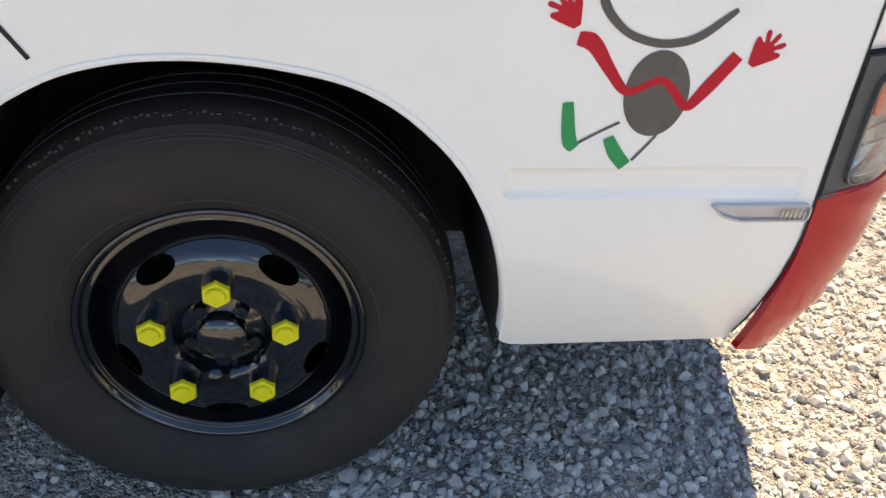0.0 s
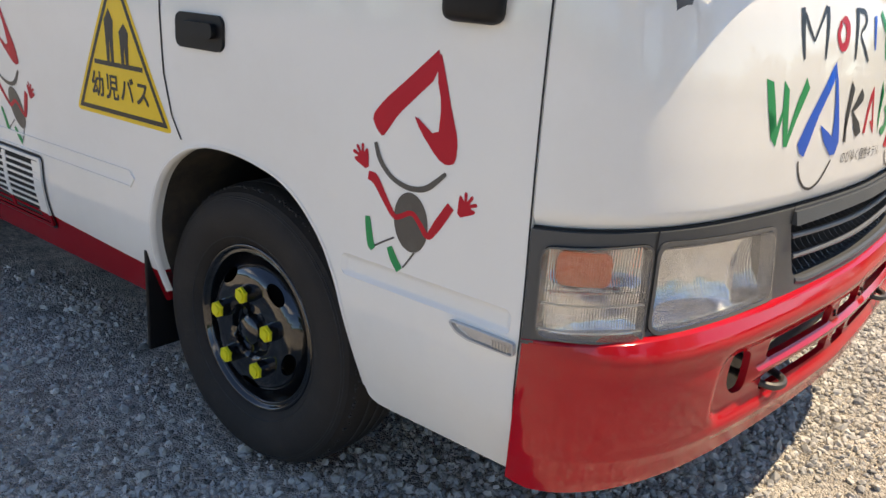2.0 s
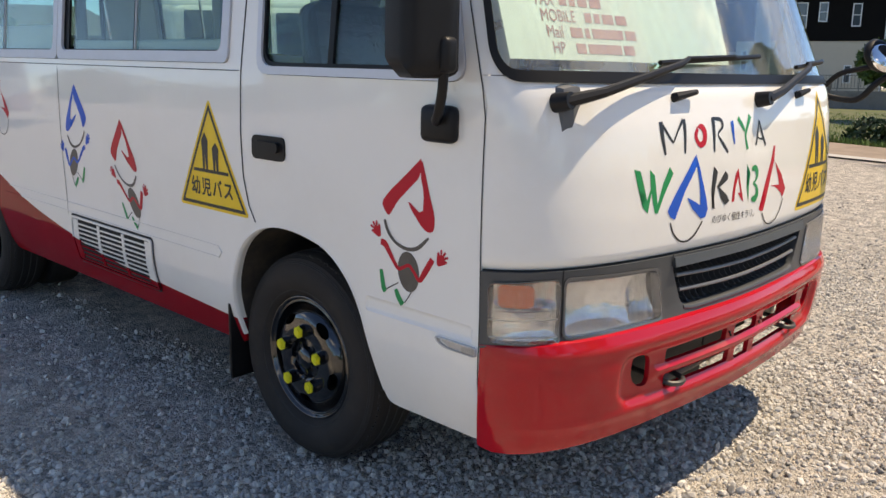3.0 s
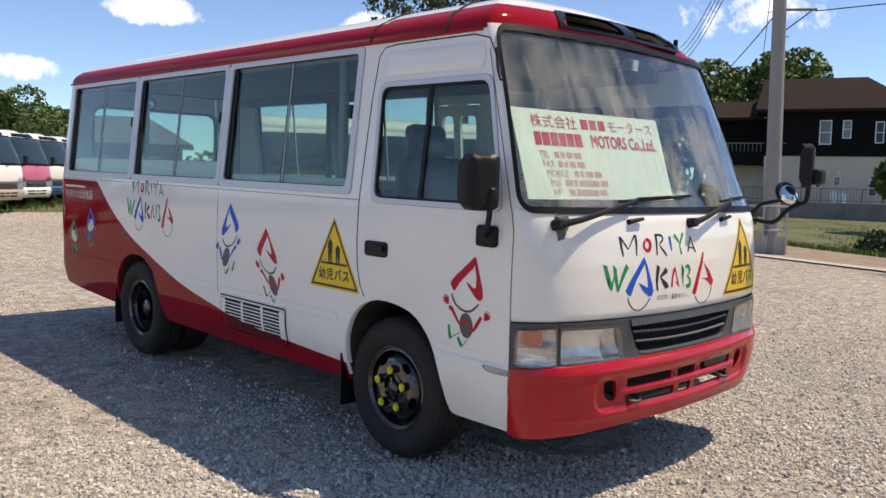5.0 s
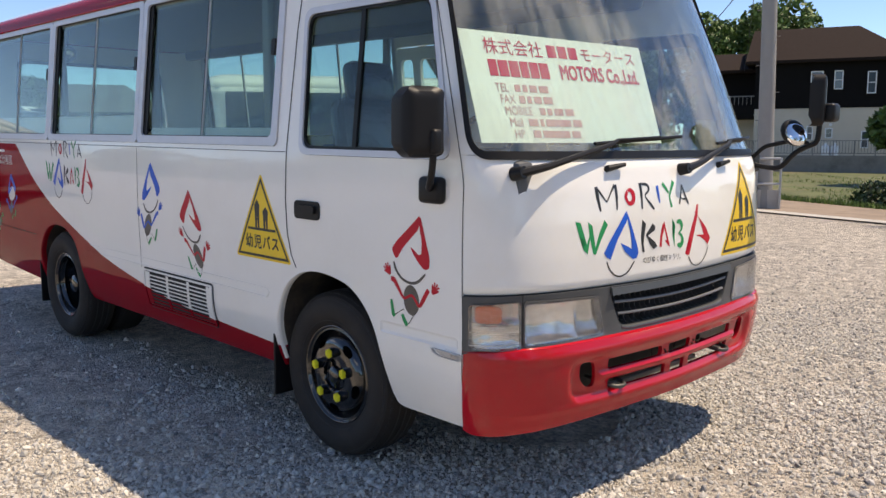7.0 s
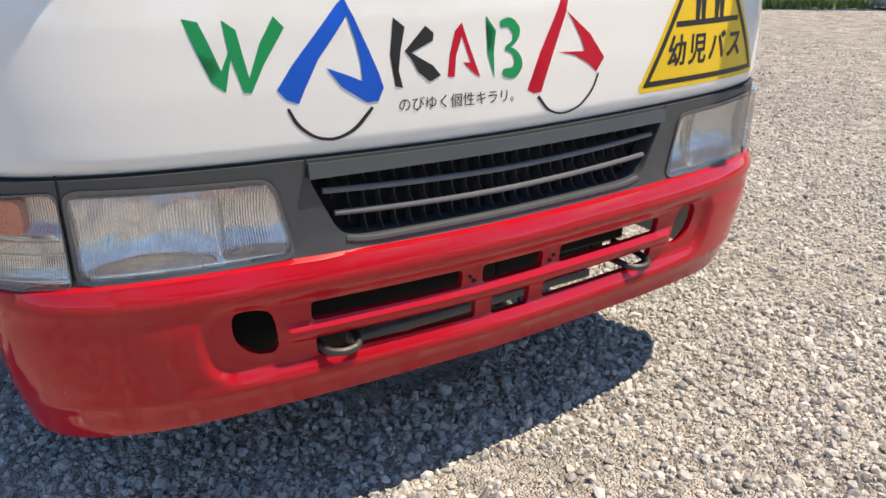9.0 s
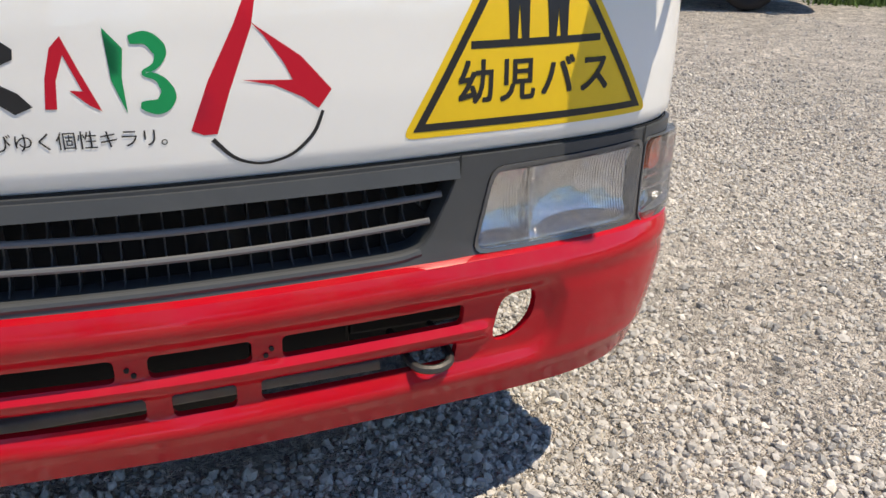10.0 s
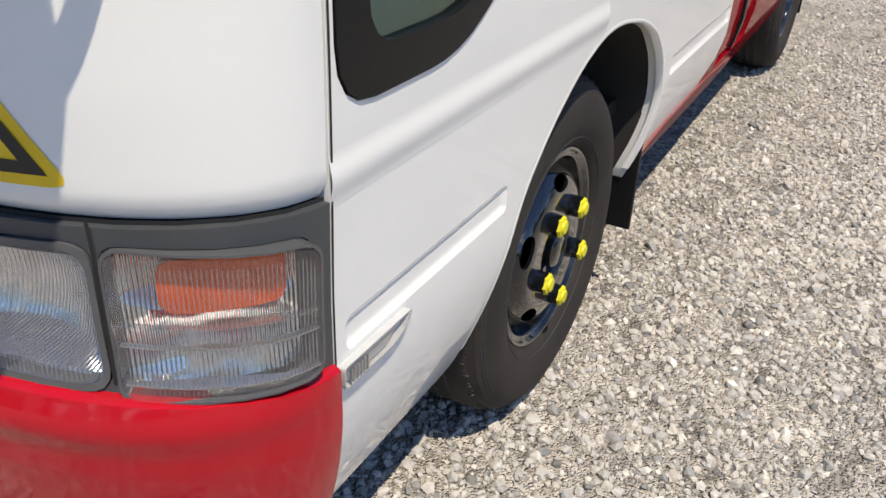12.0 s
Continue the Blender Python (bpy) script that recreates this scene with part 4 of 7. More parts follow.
def screen_outline(grow):
    pts = []
    z0, z1 = 1.392 - grow, 2.190 + grow
    rr = 0.06 + grow
    turn_ = [rr * (1 - math.cos(a)) for a in np.linspace(0, math.pi / 2, 9)]
    zs = [z0 + t for t in turn_] + list(np.linspace(z0 + rr, z1 - rr, 8)[1:-1]) + [z1 - t for t in turn_[::-1]]
    right = [(glass_line(min(max(z, 1.39), 2.2)) + grow, z) for z in zs]
    r = 0.06 + grow
    out = []
    for q, z in right:
        if z - z0 < r:
            q -= r - math.sqrt(max(0, r * r - (r - (z - z0)) ** 2))
        if z1 - z < r:
            q -= r - math.sqrt(max(0, r * r - (r - (z1 - z)) ** 2))
        out.append((q, z))
    return out + [(-q, z) for q, z in out[::-1]]


pillar_hole = screen_outline(0.035)
sheet("screen_surround", between(lambda q: NOSE_TOP + 0.002, lambda q: 2.245), nose, [WHITE, RED], bus, "white pillars round the windscreen", holes=[pillar_hole], step=0.055, thick=0.025,
      regions=[[(-2, 2.222), (2, 2.222), (2, 2.4), (-2, 2.4)]])
ws = sheet("windscreen", screen_outline(0.034), nose, SEAL, bus, "large curved windscreen with black rubber surround", holes=[screen_outline(0.004)], step=0.05, thick=0.022, lift=0.007)
sheet("pane", screen_outline(0.004), nose, SCREEN, ws, step=0.06, lift=-0.004, thick=0.005).visible_shadow = False

# --- lamp band
CL0, CL1 = arc_of(0.878), ARC - 0.034
hl_hole = fillet([(arc_of(0.494), 0.683), (arc_of(0.874), 0.680), (arc_of(0.874), 0.857), (arc_of(0.53), 0.846)], 0.028)
cl_hole = fillet([(CL0, 0.672), (CL1, 0.672), (CL1, 0.842), (CL0, 0.855)], 0.024)
gr_hole = soft([(arc_of(y), z) for y, z in ((-0.330, 0.699), (0.330, 0.699), (0.385, 0.704), (0.412, 0.722), (0.438, 0.776), (0.460, 0.826), (0.462, 0.837), (0.450, 0.838), (-0.450, 0.838), (-0.462, 0.837), (-0.460, 0.826), (-0.438, 0.776), (-0.412, 0.722), (-0.385, 0.704))], rounds=2)


def flipq(poly):
    return [(-q, z) for q, z in poly[::-1]]


band = sheet("lamp_surround", between(band_low, lambda q: band_top(q) - 0.004), nose, BEZEL, bus, "dark grey plastic band round the lamps and grille", holes=[hl_hole, cl_hole, flipq(hl_hole), flipq(cl_hole), gr_hole],
             step=0.045, thick=0.03, lift=0.004)
for s in (-1, 1):
    line("joint", [(s * arc_of(0.468), 0.838), (s * arc_of(0.468), 0.878)], 0.004, nose, GAP, lift=0.0052, parent=band)
    line("joint", [(s * arc_of(0.876), 0.69), (s * arc_of(0.876), 0.884)], 0.004, nose, GAP, lift=0.0052, parent=band)
sheet("shadow_joint", between(lambda q: band_top(q) - 0.005, lambda q: band_top(q) + 0.001), nose, GAP, bus, lift=-0.004, step=0.2)

RIB_LENS = glass_material("ribbed lamp lens", (0.985, 0.987, 0.99), rough=0.03, ior=0.05, haze=0.012)
FLUTE = glass_material("moulded lens flutes", (0.84, 0.85, 0.86), rough=0.10, ior=0.20, haze=0.06)


def ribbed(bumps, fine=0.0016):
    """A lens surface with upright flutes pressed into it."""
    return lambda q, z, d: nose(q, z, d + fine * math.cos(q * math.tau / bumps))


def flutes(name, outline, side, pitch, parent, at=nose):
    """Fine upright ridges moulded into a lamp glass."""
    o = np.array(side(inset(outline, 0.012)))
    vs, fs = [], []
    for q in np.arange(o[:, 0].min() + pitch, o[:, 0].max(), pitch):
        zs = np.linspace(0.66, 0.87, 64)
        ok = inside(o, np.stack([np.full(64, q), zs], 1))
        if ok.sum() < 4:
            continue
        z0, z1 = zs[ok].min(), zs[ok].max()
        n = len(vs)
        for z in np.linspace(z0, z1, 5):
            vs += [at(q - pitch * 0.18, z, 0.0112), at(q, z, 0.0122), at(q + pitch * 0.18, z, 0.0112)]
        for i in range(4):
            for j in range(2):
                fs.append((n + i * 3 + j, n + i * 3 + j + 1, n + i * 3 + j + 4, n + i * 3 + j + 3))
    f = piece(name, mesh_from(name, vs, fs, FLUTE), parent)
    f["kind"] = "stuff"
    return f


def rippled(name, colour, pitch, turn):
    """Bright lamp bowls broken up by fine upright ripples; turn swings the ripples' plane about the upright."""
    m = material(name, colour, 0.13, metal=1.0, rough_spread=0.05, spread=0.12, scale=26)
    n, l = m.node_tree.nodes, m.node_tree.links
    w, b, tc, mp = n.new("ShaderNodeTexWave"), n.new("ShaderNodeBump"), n.new("ShaderNodeTexCoord"), n.new("ShaderNodeMapping")
    w.wave_type, w.bands_direction = "BANDS", "Y"
    w.inputs["Scale"].default_value = 0.314 / pitch
    mp.inputs["Rotation"].default_value = (0, 0, radians(turn))
    b.inputs["Strength"].default_value, b.inputs["Distance"].default_value = 0.8, 0.0014
    l.new(tc.outputs["Object"], mp.inputs["Vector"]), l.new(mp.outputs[0], w.inputs["Vector"]), l.new(w.outputs["Fac"], b.inputs["Height"])
    # broader dents in the bowl throw the picture about
    z, b2 = n.new("ShaderNodeTexNoise"), n.new("ShaderNodeBump")
    z.inputs["Scale"].default_value, z.inputs["Detail"].default_value = 16.0, 1.0
    b2.inputs["Strength"].default_value, b2.inputs["Distance"].default_value = 1.0, 0.010
    l.new(tc.outputs["Object"], z.inputs["Vector"]), l.new(z.outputs["Fac"], b2.inputs["Height"]), l.new(b2.outputs[0], b.inputs["Normal"])
    l.new(b.outputs[0], n["Principled BSDF"].inputs["Normal"])
    return m


BOWL = rippled("rippled lamp reflector", (0.96, 0.955, 0.94), 0.0052, 0)
CORNER_BOWL = {1: rippled("rippled nearside corner reflector", (0.88, 0.87, 0.85), 0.0050, -45), -1: rippled("rippled offside corner reflector", (0.88, 0.87, 0.85), 0.0050, 45)}
LENS_RIM = material("clear plastic lens rim", (0.095, 0.097, 0.100), 0.16, spread=0.08, scale=40, coat=0.6)
LAMP_SPLIT = arc_of(0.628)


def bowls(q, z, d):
    """A small round main-beam bowl beside a wide dipped-beam bowl, both cut off flat above and below."""
    a = abs(q)
    if a < LAMP_SPLIT:
        deep = 0.052 * (1 - ((a - arc_of(0.572)) / 0.095) ** 2 - ((z - 0.762) / 0.115) ** 2)
        rim = min(LAMP_SPLIT - a, z - 0.694, 0.838 - z)
    else:
        deep = 0.074 * (1 - ((a - arc_of(0.752)) / 0.142) ** 2 - ((z - 0.765) / 0.135) ** 2)
        rim = min(a - LAMP_SPLIT, z - 0.694, 0.840 - z)
    return nose(q, z, d - max(0.0, deep) * min(1.0, max(0.0, rim / 0.006)))


def corner_bowl(q, z, d):
    """The lower half of a corner lamp is a shallow dish, the upper half a flat-backed box."""
    a = (abs(q) - (CL0 + CL1) / 2) / (0.5 * (CL1 - CL0))
    deep = 0.018 * max(0.0, 1 - a * a - ((z - 0.722) / 0.065) ** 2) if z < 0.766 else 0.016 * min(1.0, (z - 0.766) / 0.020) ** 2 * max(0.0, 1 - a ** 6)
    return nose(q, z, d - deep)


def proud_corner(q, z, d):
    """The corner lamps stand out further the nearer they come to the flank."""
    return nose(q, z, d + (0.013 if q > 0 else 0.003) * min(1.0, max(0.0, (abs(q) - CL0) / (0.75 * (CL1 - CL0)))))


for s in (-1, 1):
    side = (lambda p: p) if s > 0 else flipq
    hl = sheet("headlamp", side(inset(hl_hole, 0.001)), nose, LENS_RIM, bus, "clear ribbed glass headlamp", holes=[side(inset(hl_hole, 0.008))], lift=0.008, thick=0.03, step=0.05)
    sheet("lens", side(inset(hl_hole, 0.010)), ribbed(0.011, 0.0006), RIB_LENS, hl, lift=0.010, thick=0.004, step=0.006)
    flutes("flute_relief", hl_hole, side, 0.0052, hl)
    sheet("reflector", side(inset(hl_hole, 0.004)), bowls, BOWL, hl, lift=-0.010, step=0.0055)
    sheet("shade_strip", side([(arc_of(0.535), 0.833), (arc_of(0.862), 0.840), (arc_of(0.862), 0.847), (arc_of(0.538), 0.839)]), nose, LENS_RIM, hl, "dark ribbed strip under the glass", lift=0.002, thick=0.008, step=0.05)
    clp = sheet("corner_lamp", side(inset(cl_hole, 0.001)), proud_corner, LENS_RIM, bus, "ribbed corner lamp with amber upper half", holes=[side(inset(cl_hole, 0.004))], lift=0.008, thick=0.03, step=0.04)
    sheet("lens", side(inset(cl_hole, 0.006)), lambda q, z, d: proud_corner(q, z, d + 0.0005 * math.cos(q * math.tau / 0.0085)), RIB_LENS, clp, lift=0.011, thick=0.004, step=0.005)
    flutes("flute_relief", cl_hole, side, 0.0046, clp, proud_corner)
    sheet("reflector", side(inset(cl_hole, 0.003)), corner_bowl, CORNER_BOWL[s], clp, lift=-0.016, step=0.007)
    # lens ridges; the lower two in chrome, to paint in their bright highlights
    for z in (0.766, 0.742, 0.694):
        sheet("ridge", side([(CL0 + 0.010, z), (CL1 - 0.010, z - 0.004), (CL1 - 0.010, z - 0.0022), (CL0 + 0.010, z + 0.0018)]), proud_corner, FLUTE if z > 0.76 else CHROME, clp, lift=0.0105, thick=0.006, step=0.03)
    wide = CL1 - CL0
    sheet("amber_bulb", side(rounded(CL0 + (0.34 if s < 0 else 0.22) * wide, CL0 + 0.86 * wide, 0.772, 0.834, 0.018)), nose, AMBER, clp, "amber indicator bulb cover", lift=-0.004, thick=0.020, step=0.02)

# --- grille
GREY_BAR = material("grey painted bar", (0.14, 0.142, 0.145), 0.38, spread=0.06, scale=30)
GRILLE_BACK = material("grille mesh black", (0.060, 0.061, 0.063), 0.36, spread=0.15, scale=30)
grille = sheet("grille", inset(gr_hole, -0.012), nose, DARK, bus, "black egg-crate grille with two grey bars", lift=-0.055, step=0.06)
sheet("frame", inset(gr_hole, -0.016), nose, BEZEL, grille, holes=[inset(gr_hole, 0.002)], lift=0.0015, thick=0.05, step=0.05)
sheet("top_plate", between(lambda q: 0.836, lambda q: band_top(q) - 0.010, -arc_of(0.464), arc_of(0.464)), lambda q, z, d: nose(q, z, d - 0.010 * max(0.0, (z - 0.845) / 0.03)), BEZEL, grille, "plain grey plate above the grille",
      lift=0.017, thick=0.018, step=0.03)
bm = bmesh.new()
tube(bm, [nose_y(y, 0.6935 + 0.012 * max(0.0, (abs(y) - 0.33) / 0.08) ** 2, 0.001) for y in np.linspace(-0.395, 0.395, 25)], 0.0085, 8)
part("lower_lip", bm, BEZEL, grille, "rounded grey lip", smooth=True)
for z, half in ((0.7465, 0.414), (0.793, 0.436)):
    bm = bmesh.new()
    tube(bm, [nose_y(y, z + 0.010 * (y / 0.4) ** 2, -0.004) for y in np.linspace(-half, half, 17)], 0.0064, 8)
    part("bar", bm, GREY_BAR, grille, "light grey bar", smooth=True)
# upright fins, hollowed between the bars
ROWS_Z = (0.704, 0.7465, 0.793, 0.834)
for k in range(27):
    y = -0.442 + 0.034 * k
    bow = 0.010 * (y / 0.4) ** 2
    zs = [(z0 + (z1 - z0) * t + bow * (0 < i + t < 3), -0.012 - 0.022 * math.sin(math.pi * t) ** 0.7) for i, (z0, z1) in enumerate(zip(ROWS_Z, ROWS_Z[1:])) for t in (0.0, 0.12, 0.35, 0.65, 0.88)]
    low = 0.704 + max(0.0, abs(y) - 0.36) * 1.5
    zs = [(max(z, low), d) for z, d in zs] + [(ROWS_Z[-1], -0.012)]
    vs = [nose_y(y + e, z, dd) for z, d in zs for e, dd in ((-0.0013, d), (0.0013, d), (0.0013, -0.052), (-0.0013, -0.052))]
    fs = [(i * 4 + j, i * 4 + (j + 1) % 4, i * 4 + 4 + (j + 1) % 4, i * 4 + 4 + j) for i in range(len(zs) - 1) for j in range(4)]
    piece("fin", mesh_from("fin", vs, fs, GRILLE_BACK, False), grille)

# --- bumper
HOOK = material("grimy steel", (0.075, 0.072, 0.068), 0.5, metal=0.6, spread=0.2, scale=30, bump=0.15, bump_scale=120)
BUMP_LOW = 0.368


def bump_bottom(q):
    t = abs(q) / ARC
    return BUMP_LOW - (0.036 * t ** 4 if q > 0 else 0.054 * t ** 3 - 0.030 * t ** 22)


def bumper_face(q, z, d):
    """Swells below the top edge, has a shelf above the slots and a lower lip."""
    y = abs(q)
    d += 0.016 * (1 - (y / ARC) ** 10) + 0.010 * math.exp(-((z - 0.640) / 0.022) ** 2) * (1 - (y / ARC) ** 8)
    e = min(1.0, (0.062 - math.hypot(max(0.0, y - 0.640), max(0.0, abs(z - 0.529) - 0.030))) / 0.032)
    if e > 0:
        e = e * e * (3 - 2 * e)
        d -= 0.017 * e
        b = min((z - 0.502) / 0.014, (0.549 - z) / 0.014, (0.548 - y) / 0.025, 1.0)
        if b > 0:
            d += 0.014 * e * b * b * (3 - 2 * b)
    d += 0.007 * math.exp(-((z - 0.425) / 0.014) ** 2) * (1 - (y / ARC) ** 4)
    x, yy, zz = nose(q, z, d)
    k = (y / ARC) ** 5                          # its lower corners hang wider than the flanks above
    return (x, yy + math.copysign(k * ((0.016 if q > 0 else 0.030) * (max(0.0, 0.62 - z) / 0.26) ** 1.5 + (0.014 if q > 0 else 0.0)), yy), zz)


def slot(y0, y1, z0, z1, r=0.010):
    return rounded(arc_of(y0), arc_of(y1), z0, z1, r, 4)


SLOTS = [slot(0.137, 0.480, 0.546, 0.588), slot(-0.480, -0.137, 0.546, 0.588), slot(-0.085, 0.085, 0.546, 0.588),
         slot(0.098, 0.475, 0.463, 0.506), slot(-0.475, -0.098, 0.463, 0.506), slot(-0.055, 0.055, 0.460, 0.506)]
FOG = soft([(arc_of(0.548), 0.490), (arc_of(0.600), 0.492), (arc_of(0.634), 0.53), (arc_of(0.634), 0.594), (arc_of(0.585), 0.594), (arc_of(0.553), 0.58)], rounds=2)
SLOTS += [FOG, flipq(FOG)]
bump_top = sagging(0.688, -0.035, 0.014)
bumper = sheet("bumper", between(bump_bottom, bump_top), bumper_face, BUMPER_RED, bus, "scuffed red bumper with open slots", holes=SLOTS, step=0.0115, thick=0.016, back=False)
# the top shelf, rolled back under the lamps
qs = np.linspace(-E_, E_, 60)
vs = [p for q in qs for p in (bumper_face(q, bump_top(q), 0), nose(q, bump_top(q) + 0.006, 0.006), nose(q, bump_top(q) + 0.004, -0.03))]
fs = [(i * 3 + j, (i + 1) * 3 + j, (i + 1) * 3 + j + 1, i * 3 + j + 1) for i in range(59) for j in range(2)]
piece("shelf", mesh_from("shelf", vs, fs, BUMPER_RED), bumper)
for s in (-1, 1):
    for y in (0.108, 0.118):
        bm = bmesh.new()
        bmesh.ops.create_cone(bm, cap_ends=True, segments=10, radius1=0.0045, radius2=0.0045, depth=0.006,
                              matrix=Matrix.Translation(bumper_face(s * y * 1.0, 0.556 + (0.012 if y > 0.11 else 0), 0.001)) @ pose(0, 0, 0, 0, 90, 0))
        part("bolt_hole", bm, DARK, bumper)
    bm = bmesh.new()
    hook = [nose_y(s * 0.425 + dy * 0.8, 0.476 + dz, dd) for dy, dz, dd in ((-0.055, 0.012, -0.12), (-0.055, 0.004, -0.02), (-0.042, -0.002, 0.018), (0.0, -0.004, 0.030), (0.042, -0.002, 0.018), (0.055, 0.004, -0.02), (0.055, 0.012, -0.12))]
    tube(bm, soft(hook, False, 2), 0.0088, 8)
    part("tow_hook", bm, HOOK, bus, "bare steel tow hook", smooth=True)
# cross members behind the slots
bm = bmesh.new()
box(bm, 0.93, 0.99, -0.62, 0.10, 0.30, 0.60, 0.008)
box(bm, 0.93, 0.99, 0.10, 0.30, 0.40, 0.60, 0.008)
box(bm, 0.93, 0.99, 0.30, 0.55, 0.46, 0.60, 0.008)
part("cross_member", bm, BLACK, bus)
bm = bmesh.new()
box(bm, 1.05, 1.08, -0.36, 0.34, 0.424, 0.446, 0.004)
part("brace", bm, material("dusty primer steel", (0.34, 0.31, 0.25), 0.7, spread=0.12, scale=20), bus)
# --- roof
def outline_point(t):
    """The edge of the roof in plan, t from 0 to 1 from the middle of the nose round the right to the middle of the tail."""
    z = RAIL
    q = np.linspace(0, ARC, 40)
    pts = [nose(-k, 2.215, 0)[:2] for k in q]
    w = half_width(z)
    pts += [(x, -w) for x in np.linspace(seam_x(z) - 0.05, REAR_X + REAR_R, 40)]
    pts += [(REAR_X + REAR_R - REAR_R * math.sin(a), -(w - REAR_R + REAR_R * math.cos(a))) for a in np.linspace(0.1, math.pi / 2, 10)]
    pts += [(REAR_X, y) for y in np.linspace(-(w - REAR_R), 0, 6)[1:]]
    return pts


EDGE = outline_point(0)
ROOF_H = 0.262
RS = [0, 0.012, 0.03, 0.06, 0.10, 0.15, 0.21, 0.28, 0.36, 0.46, 0.58, 0.72, 0.86, 1.0]


def roof_at(p, r, d=0.0):
    x, y = p
    sx = min(max(x, REAR_X + 0.7), 0.05)
    h = ROOF_H * (1 - (1 - r) ** 3.0) ** 0.62
    out = Vector((x - sx, y, 0))
    out = out.normalized() if out.length > 1e-6 else Vector((0, 0, 0))
    pos = Vector((x + (sx - x) * r, y * (1 - r), 2.195 + h))
    bulge = 0.02 * math.sin(min(1, r / 0.12) * math.pi) * (1 if r < 0.12 else 0)
    return pos + out * (bulge + d * (1 - r)) + Vector((0, 0, d * min(1, r * 3)))


for s in (1, -1):
    vs, mi = [], []
    for p in EDGE:
        for r in RS:
            v = roof_at(p, r)
            vs.append((v.x, s * v.y, v.z))
    k = len(RS)
    fs, mi = [], []
    for i in range(len(EDGE) - 1):
        for j in range(k - 1):
            q = (i * k + j, (i + 1) * k + j, (i + 1) * k + j + 1, i * k + j + 1)
            fs.append(q if s < 0 else q[::-1])
            red_to = 5 if EDGE[i][0] < -0.15 else 6
            if i < 18 and 2 <= j <= 4:                # the intakes open here
                fs.pop()
                continue
            mi.append(1 if j < red_to - 1 else 0)
    piece("roof", mesh_from("roof", vs, fs, [WHITE, RED], True, mi), bus, "white roof with a red rail along its edge")

VENT_BLACK = material("glossy black vent panel", (0.006, 0.006, 0.007), 0.22, spec=0.3, spread=0.1, scale=8)
HOLLOW_BLACK = material("matt black hollow", (0.003, 0.003, 0.003), 1.0, spec=0.0)


def brow(q, v, d):
    """The brow over the windscreen: q round the nose, v up the roof's curve."""
    p = nose(q, 2.215, 0)
    w = roof_at((p[0], p[1]), v, d)
    return (w.x, w.y, w.z)


bv_hole = [fillet([(0.05, 0.036), (0.555, 0.034), (0.505, 0.145), (0.085, 0.149)], 0.02), fillet([(-0.555, 0.034), (-0.05, 0.036), (-0.085, 0.149), (-0.505, 0.145)], 0.02)]
bv = sheet("brow_vent", fillet([(-0.585, 0.022), (0.585, 0.022), (0.60, 0.158), (-0.60, 0.158)], 0.01), brow, VENT_BLACK, bus, "glossy black air intake set in the red brow", lift=0.010, thick=0.022, step=0.03, holes=bv_hole)
for s in (-1, 1):
    sheet("intake", rounded(*(sorted((s * 0.01, s * 0.59))), 0.02, 0.16, 0.01), brow, HOLLOW_BLACK, bv, lift=-0.055, step=0.03)
bm = bmesh.new()
tube(bm, [tuple(roof_at((0.30, -half_width(RAIL)), r, 0.004)) for r in np.linspace(0, 0.34, 14)], 0.006, 6)
part("roof_joint", bm, GAP, bus)
bm = bmesh.new()
tube(bm, [tuple(roof_at((-0.28, -half_width(RAIL)), r, 0.003)) for r in np.linspace(0.0, 0.30, 14)], 0.005, 6)
part("roof_joint", bm, GAP, bus)
bm = bmesh.new()
tube(bm, [(0.30, -0.925, 2.33), (0.33, -0.94, 2.42), (0.36, -0.95, 2.62)], [0.004, 0.003, 0.0015], 6)
part("aerial", bm, BLACK, bus, "thin black aerial", smooth=True)
bm = bmesh.new()
tube(bm, [(0.648, -0.93, 2.10), (0.672, -0.94, 2.0), (0.70, -0.95, 1.95)], 0.008, 8)
part("aerial_foot", bm, BLACK, bus, smooth=True)
# rain gutter
for s in (-1, 1):
    bm = bmesh.new()
    tube(bm, [(x, s * (half_width(RAIL) + 0.006), RAIL - 0.004) for x in (-4.55, -3, -1.5, -0.2, 0.55)], 0.008, 6)
    part("gutter", bm, RED, bus, smooth=True)
# pressed panel over the door
def raised(x0, x1, z0, z1, at, h, r):
    o = rounded(x0, x1, z0, z1, r, 5)
    v, f, mi = panel(o, lambda u, w, d: at(u, w, d - h * min(1.0, max(0.0, min(w - z0, z1 - w, u - x0, x1 - u)) / 0.03)), step=0.016, lift=0.002)
    return piece("pressed_panel", mesh_from("pressed_panel", v, f, WHITE), bus)


raised(-0.13, 0.58, 2.015, 2.14, RIGHT, -0.010, 0.035)

# --- wheels
def hex_nut(bm, m, r, h):
    a = bmesh.ops.create_cone(bm, cap_ends=True, segments=6, radius1=r, radius2=r * 0.93, depth=h, matrix=m @ Matrix.Translation((0, 0, h / 2)))
    bmesh.ops.create_cone(bm, cap_ends=True, segments=16, radius1=r * 0.66, radius2=r * 0.58, depth=0.006, matrix=m @ Matrix.Translation((0, 0, h + 0.002)))


WORN_RUBBER = material("scuffed tread rubber", (0.050, 0.049, 0.050), 0.8, spread=0.3, scale=40, spec=0.3)


